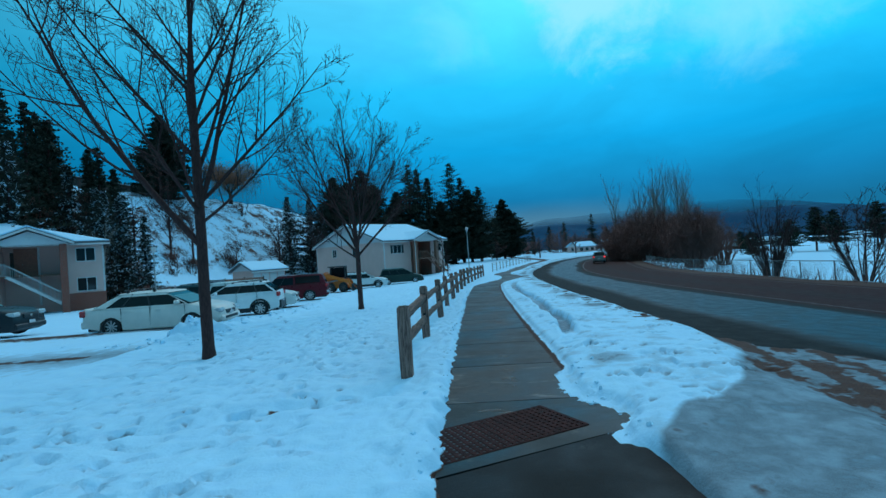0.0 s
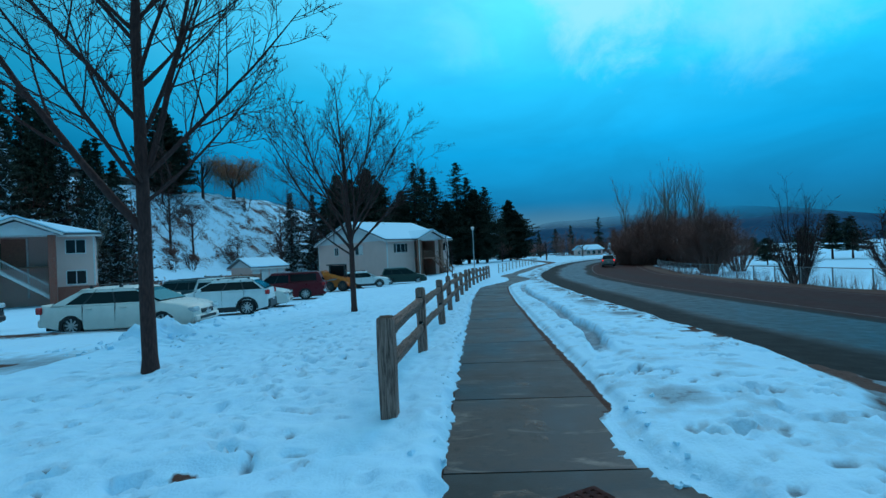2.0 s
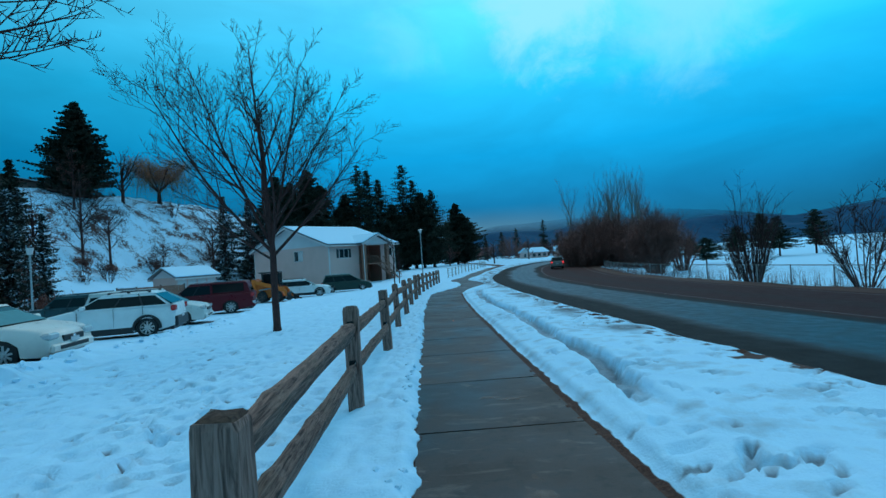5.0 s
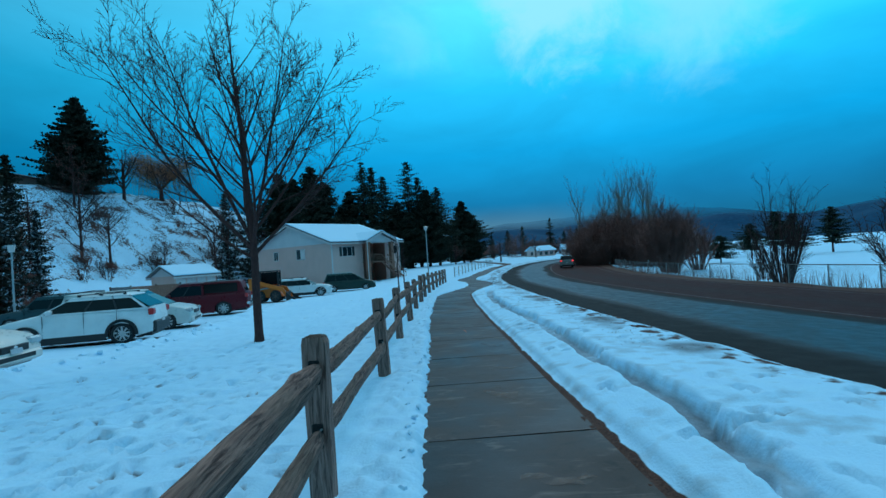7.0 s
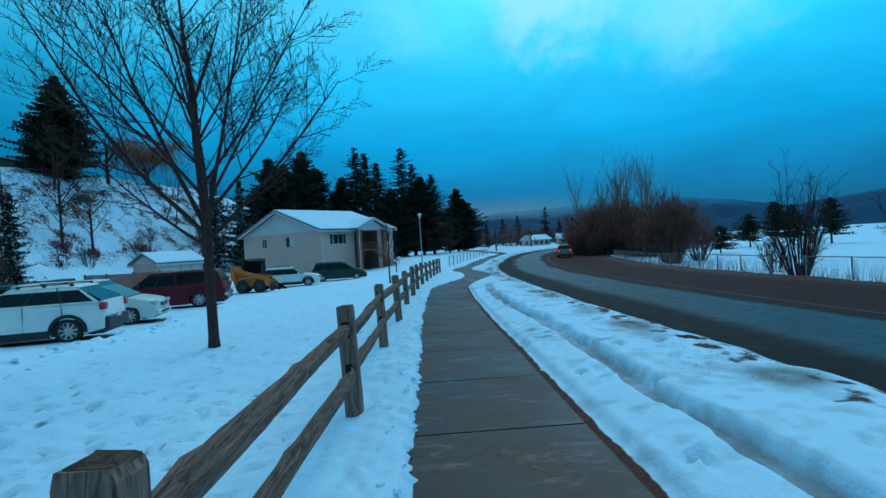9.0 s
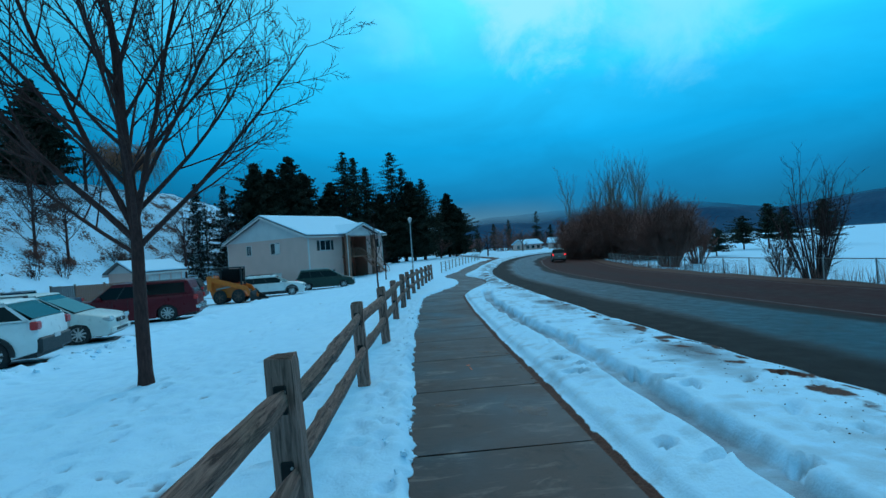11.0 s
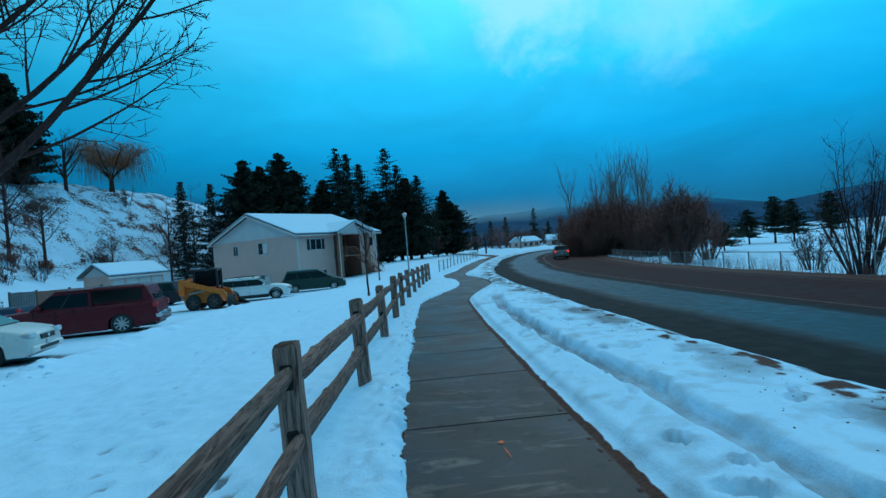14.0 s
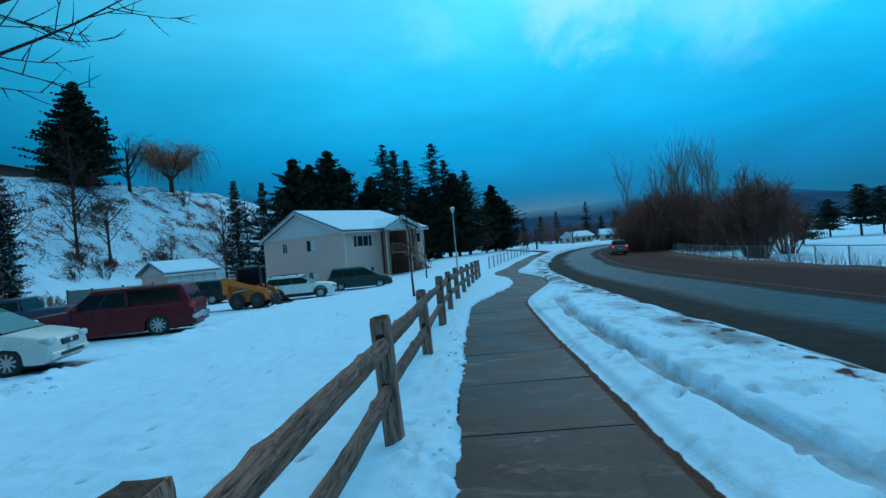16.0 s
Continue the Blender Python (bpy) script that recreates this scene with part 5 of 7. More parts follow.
def car(name, m, label, col_mat, L=4.6, W=1.82, H=1.65, wb=2.7, front=0.92, wr=0.34, belt=0.98, hood=0.98, nose=0.70, tail=0.98, cowl=0.85, roof=(-1.75, 0.25), base=(-2.05, 1.0), rails=False, clad=False, spokes=9, group="", rear_glass=True, screen=None, lit=False, boxy=0.0, extra=None, open_bed=None, rear_pillar=0.13):
    """A road vehicle. Local x is forward, the ground is z=0. roof and base are the ends of the cabin at roof and belt height."""
    c = thing(name, m, label, "car", group)
    f, b = L / 2, -L / 2
    xf, xr = f - front, f - front - wb
    sill, ar = 0.24, wr + 0.055
    out = [(b + 0.02, 0.36), (b, 0.55), (b + 0.015, tail - 0.12), (b + 0.06, tail)]
    out += [(base[0], belt + 0.01), (cowl, belt), (cowl + 0.35, (belt + hood) / 2 + 0.01), (f - 0.5, hood - 0.06), (f - 0.18, hood - 0.14), (f - 0.04, nose), (f, 0.5), (f - 0.03, 0.3), (f - 0.12, sill - 0.02)]
    if open_bed:
        out[4:5] = [(open_bed, tail), (open_bed + 0.02, belt + 0.01)]
    for wx in (xf, xr):
        out.append((wx + ar, sill))
        for q in range(1, 8):
            an = math.pi * q / 8
            out.append((wx + math.cos(an) * ar, max(sill, wr) + math.sin(an) * ar * (1.0 if q else 1)))
        out.append((wx - ar, sill))
    bb = loft_outline(out, W / 2)
    bmesh.ops.recalc_face_normals(bb, faces=bb.faces)
    for e in bb.edges:
        e.smooth = len(e.link_faces) == 2 and e.calc_face_angle(3.0) < 0.62
    part("body", bb, col_mat, c, smooth=True)
    ub = box_bm((b + 0.15, -W / 2 + 0.22, 0.2), (f - 0.15, W / 2 - 0.22, 0.55))
    part("underbody", ub, M_BLACK, c)
    # cabin
    hw1, hw2 = W / 2 - 0.05, W / 2 - 0.21 + boxy
    zr = H - 0.055
    gb = bmesh.new()
    vb = [gb.verts.new(p) for p in ((base[0], -hw1, belt), (base[1], -hw1, belt), (base[1], hw1, belt), (base[0], hw1, belt), (roof[0], -hw2, zr), (roof[1], -hw2, zr), (roof[1], hw2, zr), (roof[0], hw2, zr))]
    for q in ((0, 1, 5, 4), (1, 2, 6, 5), (2, 3, 7, 6), (3, 0, 4, 7), (4, 5, 6, 7)):
        gb.faces.new([vb[i] for i in q])
    part("cabin_glass", gb, M_CARGLASS, c, "dark tinted side windows")
    def side(s, bx, f_):
        """A point on the cabin's side: bx at belt runs to its roof counterpart by height share f_."""
        t = (bx - base[0]) / (base[1] - base[0])
        rx = roof[0] + t * (roof[1] - roof[0])
        return Vector((bx + (rx - bx) * f_, s * (hw1 + (hw2 - hw1) * f_ + 0.012), belt + (zr - belt) * f_))
    for s in (-1, 1):
        n_p = 4 if (base[1] - base[0]) > 2.2 else 3
        span = base[1] - base[0]
        cuts = [0.0, 0.30, 0.60, 1.0] if n_p == 4 else [0.0, 0.52, 1.0]
        for i, q in enumerate(cuts):
            w_ = rear_pillar if q in (0.0,) else 0.07
            a = base[0] + span * q - (w_ if q == 1.0 else 0 if q == 0.0 else w_ / 2)
            pts = [side(s, a, -0.02), side(s, a + w_, -0.02), side(s, a + w_, 1.0), side(s, a, 1.0)]
            if s < 0:
                pts.reverse()
            dark = q not in (0.0, 1.0)
            part("pillar", quad_plate(pts, 0.03), M_BLACK if dark else col_mat, c)
        for f0, f1, nm in ((0.80, 1.0, "cant_rail"), (-0.03, 0.05, "belt_moulding")):
            pts = [side(s, base[0] + 0.02, f0), side(s, base[1] - 0.03, f0), side(s, base[1] - 0.03, f1), side(s, base[0] + 0.02, f1)]
            if s < 0:
                pts.reverse()
            part(nm, quad_plate(pts, 0.02), col_mat, c)
    rb = bmesh.new()
    rings = []
    for y, dz in ((-hw2 - 0.03, 0.0), (-hw2 + 0.10, 0.045), (0, 0.065), (hw2 - 0.10, 0.045), (hw2 + 0.03, 0.0)):
        rings.append([rb.verts.new(p) for p in ((roof[0] - 0.05, y, zr - 0.03), (roof[0] - 0.03, y, zr + dz * 0.6), (roof[0] + 0.3, y, zr + dz), (roof[1] - 0.3, y, zr + dz), (roof[1] + 0.04, y, zr + dz * 0.4), (roof[1] + 0.08, y, zr - 0.03))])
    for a, d in zip(rings, rings[1:]):
        for i in range(5):
            rb.faces.new((a[i], a[i + 1], d[i + 1], d[i]))
    part("roof", rb, col_mat, c, smooth=True)
    # windscreen and rear window stand a hair proud
    for x0, x1, nm, mt in ((base[1], roof[1], "windscreen", screen or M_SCREEN), (base[0], roof[0], "rear_window", M_CARGLASS)):
        sgn = 1 if nm == "windscreen" else -1
        pts = [(x0 + sgn * 0.012, -hw1 + 0.08, belt + 0.03), (x0 + sgn * 0.012, hw1 - 0.08, belt + 0.03), (x1 + sgn * 0.012, hw2 - 0.05, zr - 0.04), (x1 + sgn * 0.012, -hw2 + 0.05, zr - 0.04)]
        if sgn < 0:
            pts.reverse()
        part(nm, quad_plate([Vector(p) for p in pts]), mt, c, "pale frosted windscreen" if sgn > 0 else "dark rear window")
    for x in (xf, xr):
        for s in (-1, 1):
            wheel(c, x, s * (W / 2 - 0.12), wr, 0.23, spokes, s)
            if clad:
                ab = bmesh.new()
                for q in range(17):
                    an = math.pi * q / 16
                    mm = Matrix.Translation((x + math.cos(an) * (ar + 0.02), s * (W / 2 - 0.005), wr + math.sin(an) * (ar + 0.02))) @ Matrix.Rotation(math.pi / 2 - an, 4, "Y")
                    add_box(ab, (-0.06, -0.03, -0.05), (0.06, 0.03, 0.045), 0, mm)
                part("arch_trim", ab, M_BLACK, c, "black plastic wheel arch trim")
    trim = M_BLACK if clad else col_mat
    part("front_bumper", box_bm((f - 0.14, -W / 2 + 0.10, 0.27), (f + 0.025, W / 2 - 0.10, 0.47), 0.04), trim, c)
    part("rear_bumper", box_bm((b - 0.03, -W / 2 + 0.10, 0.32), (b + 0.14, W / 2 - 0.10, 0.70 if clad else 0.56), 0.04), trim, c)
    part("grille", box_bm((f - 0.06, -0.38, nose - 0.16), (f + 0.012, 0.38, nose - 0.02), 0.01), M_BLACK, c)
    part("emblem", cyl_bm((f + 0.012, 0, nose - 0.08), (f + 0.024, 0, nose - 0.08), 0.055, 0.05, 10), M_CHROME, c)
    part("lower_grille", box_bm((f - 0.05, -0.55, 0.33), (f + 0.03, 0.55, 0.43), 0.008), M_BLACK, c)
    part("number_plate", box_bm((f + 0.02, -0.16, 0.46), (f + 0.034, 0.16, 0.57)), M_PLATE, c)
    part("number_plate", box_bm((b - 0.035, -0.16, 0.62), (b - 0.01, 0.16, 0.73)), M_PLATE, c)
    for s in (-1, 1):
        part("headlight", box_bm((f - 0.36, s * (W / 2 - 0.42), nose - 0.08), (f - 0.015, s * (W / 2 - 0.045), nose + 0.08), 0.04), M_HEAD, c, "clear headlight")
        part("tail_light", box_bm((b + 0.0, s * (W / 2 - 0.24), tail - 0.27), (b + 0.18, s * (W / 2 - 0.005), tail - 0.06), 0.03), M_TAILLIT if lit else M_TAIL, c, "red tail light")
        part("mirror", box_bm((base[1] - 0.42, s * (W / 2 - 0.03), belt + 0.02), (base[1] - 0.26, s * (W / 2 + 0.17), belt + 0.16), 0.04), col_mat, c)
        for hx in (base[0] + (base[1] - base[0]) * 0.36, base[0] + (base[1] - base[0]) * 0.68):
            part("door_handle", box_bm((hx - 0.1, s * (W / 2 - 0.02), belt - 0.13), (hx + 0.1, s * (W / 2 + 0.025), belt - 0.10), 0.008), col_mat, c)
        for hx in (base[0] + (base[1] - base[0]) * 0.30, base[0] + (base[1] - base[0]) * 0.60, base[1] - 0.12):
            part("door_seam", box_bm((hx - 0.003, s * (W / 2 - 0.03), 0.34), (hx + 0.003, s * (W / 2 + 0.002), belt - 0.02)), M_BLACK, c)
        part("sill", box_bm((xr + ar + 0.02, s * (W / 2 - 0.07), 0.2), (xf - ar - 0.02, s * (W / 2 + 0.008), 0.43 if clad else 0.29), 0.015), M_BLACK if clad else col_mat, c)
        if rails:
            part("roof_rail", box_bm((roof[0] + 0.1, s * (hw2 - 0.06) - 0.02, zr + 0.07), (roof[1] - 0.15, s * (hw2 - 0.06) + 0.02, zr + 0.10), 0.008), M_BLACK, c)
            for rx in (roof[0] + 0.15, (roof[0] + roof[1]) / 2, roof[1] - 0.2):
                part("rail_foot", box_bm((rx - 0.05, s * (hw2 - 0.06) - 0.02, zr), (rx + 0.05, s * (hw2 - 0.06) + 0.02, zr + 0.08)), M_BLACK, c)
    return c


P_CREAM = paint("cream_white_car_paint", (0.84, 0.72, 0.64))
P_WHITE = paint("white_car_paint", (0.82, 0.80, 0.78))
P_PALE = paint("pale_silver_car_paint", (0.66, 0.64, 0.60), 0.1)
P_RED = paint("dark_red_truck_paint", (0.14, 0.003, 0.008))
P_BLUE = paint("dark_blue_truck_paint", (0.035, 0.05, 0.08))
P_TEAL = paint("dark_teal_car_paint", (0.03, 0.06, 0.065))
P_GREEN = paint("dark_green_van_paint", (0.025, 0.045, 0.035))
P_BLACK = paint("black_car_paint", (0.02, 0.02, 0.022))
P_GREY = paint("grey_gold_car_paint", (0.22, 0.19, 0.165), 0.3)
P_CAT = plain("yellow_machine_paint", (0.80, 0.15, 0.01), 0.45)
CARS = "cars in the car park"


def lot_pose(x, y, rz):
    return pose(x, y, float(land(x, y)) + 0.015, 0, 0, rz)


# wagon at the near end
wag = car("station_wagon", pose(-11.1, 16.9, float(land(-11.1, 16.9)) - 0.09, 0, 0, 5), "cream-white station wagon with roof bars in a snowy car park", P_CREAM, L=4.77, W=1.78, H=1.47, wb=2.75, front=0.98, wr=0.335, belt=0.96, hood=0.93, nose=0.66, tail=1.0, cowl=1.0, roof=(-1.1, 0.45), base=(-1.95, 1.3), group=CARS, rear_pillar=0.40)
for rx in (-0.85, 0.05):
    bar = part("roof_bar", box_bm((rx - 0.025, -0.66, 1.515), (rx + 0.025, 0.66, 1.545), 0.008), M_BLACK, wag, "black roof bar")
    for s in (-0.6, 0.6):
        part("bar_foot", box_bm((rx - 0.05, s - 0.03, 1.43), (rx + 0.05, s + 0.03, 1.53), 0.01), M_BLACK, bar)
car("crossover", lot_pose(-11.9, 23.85, 193), "white crossover with black lower trim and alloy wheels", P_WHITE, L=4.62, W=1.86, H=1.68, wb=2.70, front=0.94, wr=0.36, belt=1.15, hood=1.07, nose=0.80, tail=1.18, cowl=0.9, roof=(-1.55, 0.12), base=(-2.15, 1.0), rails=True, clad=True, group=CARS)
car("minivan", lot_pose(-12.85, 28.0, 13), "pale silver minivan with snow on its windscreen", P_PALE, L=5.0, W=1.95, H=1.76, wb=3.05, front=0.95, wr=0.34, belt=1.03, hood=1.0, nose=0.76, tail=1.08, cowl=1.25, roof=(-2.1, 0.35), base=(-2.35, 1.45), group=CARS)
# red pickup with a canopy over its bed
trk = car("pickup_truck", lot_pose(-13.4, 34.6, 193), "dark red pickup truck with matching canopy over the bed", P_RED, L=6.0, W=2.02, H=1.92, wb=3.65, front=1.05, wr=0.40, belt=1.18, hood=1.16, nose=0.88, tail=1.20, cowl=1.15, roof=(-0.68, 0.45), base=(-0.75, 1.3), group=CARS, boxy=0.06)
cb = loft_outline([(-2.88, 1.18), (-2.62, 1.82), (-2.50, 1.89), (-0.60, 1.89), (-0.60, 1.18)], 0.93, 0.08, 0.02)
can = part("canopy", cb, P_RED, trk, "dark red bed canopy")
for s in (-1, 1):
    part("canopy_window", box_bm((-2.45, s * 0.925 - 0.012, 1.28), (-0.75, s * 0.925 + 0.012, 1.76), 0.004), M_CARGLASS, can)
part("canopy_window", quad_plate([Vector(p) for p in ((-2.86, -0.7, 1.26), (-2.60, -0.66, 1.74), (-2.60, 0.66, 1.74), (-2.86, 0.7, 1.26))]), M_CARGLASS, can)
part("chrome_bumper", box_bm((-3.06, -0.92, 0.48), (-2.86, 0.92, 0.70), 0.04), M_CHROME, trk, "chrome step bumper")
part("tow_bar", box_bm((-3.25, -0.05, 0.42), (-2.9, 0.05, 0.50), 0.01), M_STEEL, trk)
part("roof_rack", box_bm((-2.3, -0.8, 1.88), (-0.8, 0.8, 1.90)), M_BLACK, trk)
car("estate_car", lot_pose(-10.7, 48.2, 10), "white estate car with black lower trim near the apartment house", P_WHITE, L=4.8, W=1.82, H=1.62, wb=2.75, front=0.98, wr=0.35, belt=1.0, hood=1.0, nose=0.74, tail=1.05, cowl=0.95, roof=(-1.85, 0.2), base=(-2.2, 1.05), rails=True, clad=True, group=CARS)
car("minivan", lot_pose(-7.7, 53.6, 10), "dark green minivan parked by the apartment house", P_GREEN, L=4.9, W=1.95, H=1.75, wb=2.95, front=0.95, wr=0.33, belt=1.02, hood=0.98, nose=0.72, tail=1.05, cowl=1.2, roof=(-2.0, 0.3), base=(-2.3, 1.4), group=CARS)
car("suv", lot_pose(-20.0, 33.0, 190), "dark teal sport utility vehicle in the rear row", P_TEAL, L=4.5, W=1.85, H=1.72, wb=2.6, front=0.9, wr=0.36, belt=1.05, hood=1.04, nose=0.82, tail=1.1, roof=(-1.8, 0.25), base=(-2.05, 0.85), rails=True, group=CARS)
car("suv", lot_pose(-18.6, 16.6, 12), "black sport utility vehicle at the car park's near end", P_BLACK, L=4.7, W=1.85, H=1.75, wb=2.7, front=0.95, wr=0.36, belt=1.08, hood=1.06, nose=0.82, tail=1.12, roof=(-1.8, 0.2), base=(-2.1, 0.9), group=CARS)
car("suv", lot_pose(-19.0, 50.5, 190), "black sport utility vehicle in the rear row", P_BLACK, L=4.7, W=1.85, H=1.72, wb=2.7, front=0.95, wr=0.36, belt=1.05, hood=1.04, nose=0.82, tail=1.1, roof=(-1.8, 0.2), base=(-2.1, 0.9), group=CARS)
blue = car("pickup_truck", lot_pose(-23.0, 40.8, 192), "dark blue pickup truck with an open bed", P_BLUE, L=5.5, W=1.95, H=1.78, wb=3.3, front=0.98, wr=0.38, belt=1.10, hood=1.08, nose=0.84, tail=1.12, cowl=1.2, roof=(-0.35, 0.5), base=(-0.55, 1.3), group=CARS, open_bed=-0.75)
# vehicle driving away on the far lane
yv = 78.0
zv = float(walk_z(yv)) - 0.05 * 8.0 - 0.035
car("suv", pose(float(road_x(yv)) + 8.3, yv, zv + 0.01, 0, 2.6, 76), "grey sport utility vehicle on the road with tail lights lit", P_GREY, L=4.6, W=1.85, H=1.72, wb=2.65, front=0.92, wr=0.35, belt=1.05, hood=1.02, nose=0.8, tail=1.1, roof=(-1.8, 0.2), base=(-2.05, 0.9), lit=True)


def skid_steer(m):
    s = thing("skid_steer_loader", m, "yellow skid steer loader with its bucket down in snow", "loader")
    part("chassis", loft_outline([(-1.2, 0.35), (-1.35, 0.9), (-1.25, 1.25), (-0.2, 1.25), (0.75, 0.75), (0.95, 0.35)], 0.55, 0.06, 0.0), P_CAT, s)
    for sx in (-0.62, 0.62):
        for sy in (-0.46, 0.46):
            part("cab_post", box_bm((sx - 0.05, sy - 0.05, 1.0), (sx + 0.05, sy + 0.05, 2.0)), M_BLACK, s)
    part("cab_roof", box_bm((-0.9, -0.55, 1.98), (0.68, 0.55, 2.07), 0.03), M_BLACK, s)
    for sy in (-1, 1):
        part("cab_side_screen", box_bm((-0.7, sy * 0.47 - 0.01, 1.15), (0.5, sy * 0.47 + 0.01, 1.95)), M_CARGLASS, s)
        ab = bmesh.new()
        mm = Matrix.Translation((-1.25, sy * 0.72, 1.45)) @ Matrix.Rotation(radians(16), 4, "Y")
        add_box(ab, (0, -0.07, -0.13), (2.35, 0.07, 0.13), 0.02, mm)
        add_box(ab, (-1.4, sy * 0.72 - 0.09, 0.8), (-1.1, sy * 0.72 + 0.09, 1.62), 0.03)
        mm = Matrix.Translation((0.95, sy * 0.72, 0.85)) @ Matrix.Rotation(radians(58), 4, "Y")
        add_box(ab, (0, -0.07, -0.1), (0.75, 0.07, 0.1), 0.02, mm)
        part("lift_arm", ab, P_CAT, s)
        part("lift_cylinder", cyl_bm((-0.9, sy * 0.62, 0.85), (0.5, sy * 0.68, 1.05), 0.045), M_STEEL, s)
        for wx in (-0.68, 0.45):
            wheel(s, wx, sy * 0.70, 0.40, 0.28, 6, sy, M_DARK)
    part("cab_rear", box_bm((-1.3, -0.5, 1.2), (-0.72, 0.5, 1.55), 0.05), P_CAT, s)
    part("windscreen", box_bm((0.53, -0.44, 1.15), (0.56, 0.44, 1.95)), M_CARGLASS, s)
    bk = bmesh.new()
    prof = [(1.25, 0.62), (1.22, 0.25), (1.35, 0.06), (2.15, 0.03), (2.15, 0.06), (1.40, 0.12), (1.28, 0.28), (1.30, 0.62)]
    l_, r_ = [], []
    for x, z in prof:
        l_.append(bk.verts.new((x, -0.92, z)))
        r_.append(bk.verts.new((x, 0.92, z)))
    n = len(prof)
    for i in range(n):
        bk.faces.new((l_[i], l_[(i + 1) % n], r_[(i + 1) % n], r_[i]))
    bk.faces.new(l_)
    bk.faces.new(list(reversed(r_)))
    part("bucket", bk, M_BLACK, s, "black steel bucket")
    for sy in (-0.93, 0.89):
        part("bucket_cheek", quad_plate([Vector((1.22, sy, 0.6)), Vector((1.22, sy, 0.1)), Vector((2.1, sy, 0.05))], 0.03), M_BLACK, s)
    return s


loader = skid_steer(lot_pose(-12.0, 43.8, 6))
loader.scale = (1.0, 1.05, 1.15)


def bin_enclosure(m):
    """A board screen round the bins: posts, a dark end panel and lapped brown boards."""
    e = thing("bin_enclosure", m, "brown board fence screening bins behind the parked trucks", "fence")
    for px_ in (0.0, 1.5, 3.4, 5.3):
        part("post", box_bm((px_ - 0.06, -0.06, -0.2), (px_ + 0.06, 0.06, 1.92), 0.01), M_DARK, e)
    for i in range(10):
        part("board", box_bm((0.07 + i * 0.138, -0.09, 0.06), (0.195 + i * 0.138, -0.062, 1.84), 0.004), M_FASCIA, e, "dark painted board" if not i else "")
    for i in range(26):
        x0 = 1.57 + i * 0.142
        part("board", box_bm((x0, -0.09, 0.06), (x0 + 0.132, -0.062, 1.80 + 0.02 * (i % 2)), 0.004), M_STAIR, e)
    for i in range(8):
        part("board", box_bm((-0.03, 0.07 + i * 0.2, 0.06), (0.0, 0.26 + i * 0.2, 1.84), 0.004), M_FASCIA, e)
    return e


bin_enclosure(pose(-26.8, 48.5, float(land(-26.8, 48.5)), 0, 0, 14))

# ---- conifers ----
def conifer(name, at, seed, h, spread, label, mat, ragged=0.3, bare=0.12, tiers=26, cone=1.25):
    """Trunk, and a crown of many small needle sprays set along whorled boughs."""
    r = random.Random(seed)
    root = thing(name, pose(*at), label, "tree")
    tubes("trunk", [([Vector((0, 0, -0.5)), Vector((0, 0, h * 0.5)), Vector((0.05, 0, h * 0.98))], [0.02 * h + 0.05, 0.011 * h, 0.02])], 7, M_BARK, root)
    V, F = [], []
    lobes = [(r.uniform(0, 6.28), r.uniform(0.1, 0.95), r.uniform(0.55, 1.2)) for _ in range(9)]
    for t in range(tiers * 2):
        f = bare + (1 - bare) * (t + r.random()) / (tiers * 2)
        reach = spread * 1.55 * min(1.0, (1 - f) * cone) ** 0.8 * (1 - 0.4 * max(0, 0.2 - f) / 0.2) * (0.72 + 0.5 * r.random()) + 0.10
        count = r.randint(4, 6)
        for b in range(count):
            an = 2 * math.pi * (b + r.random()) / count
            f2 = min(0.995, max(bare, f + r.uniform(-0.05, 0.05)))
            z = h * f2
            fat = 1.0
            for la, lf, lg in lobes:
                if abs(f2 - lf) < 0.12 and math.cos(an - la) > 0.3:
                    fat *= lg
            ln = reach * fat * (1 - ragged * r.random())
            d = Vector((math.cos(an), math.sin(an), 0))
            dip = r.uniform(-0.15, 0.18)
            steps_ = max(3, int(ln / (0.085 * spread + 0.12)))
            for q in range(1, steps_ + 1):
                u_ = q / steps_
                c = Vector((0, 0, z)) + d * ln * u_ + Vector((0, 0, ln * (dip * u_ + 0.14 * u_ * u_ - 0.12 * u_)))
                size = min(0.62 if spread < 4.8 else 0.9, 0.07 * h ** 0.62 + 0.10 * spread) * (1.15 - 0.55 * u_) * r.uniform(0.55, 1.05)
                for w in range(5 if spread < 2.7 else 4 if spread < 4.8 else 13):
                    e = Vector((r.uniform(-1, 1), r.uniform(-1, 1), r.uniform(-0.6, 1.0)))
                    e = (e + d * 0.5).normalized()
                    g = e.cross(Vector((r.uniform(-1, 1), r.uniform(-1, 1), r.uniform(0.2, 1)))).normalized()
                    i0 = len(V)
                    V.extend((c - e * size * 0.5, c + g * size * 0.34 - e * size * 0.06, c + e * size * 0.9, c - g * size * 0.34 + e * size * 0.05))
                    F.append((i0, i0 + 1, i0 + 2))
                    F.append((i0, i0 + 2, i0 + 3))
    link("crown", V, F, mat, root, "dense dark needle crown")
    return root


def base_z(x, y):
    return float(land(x, y)) - 0.2


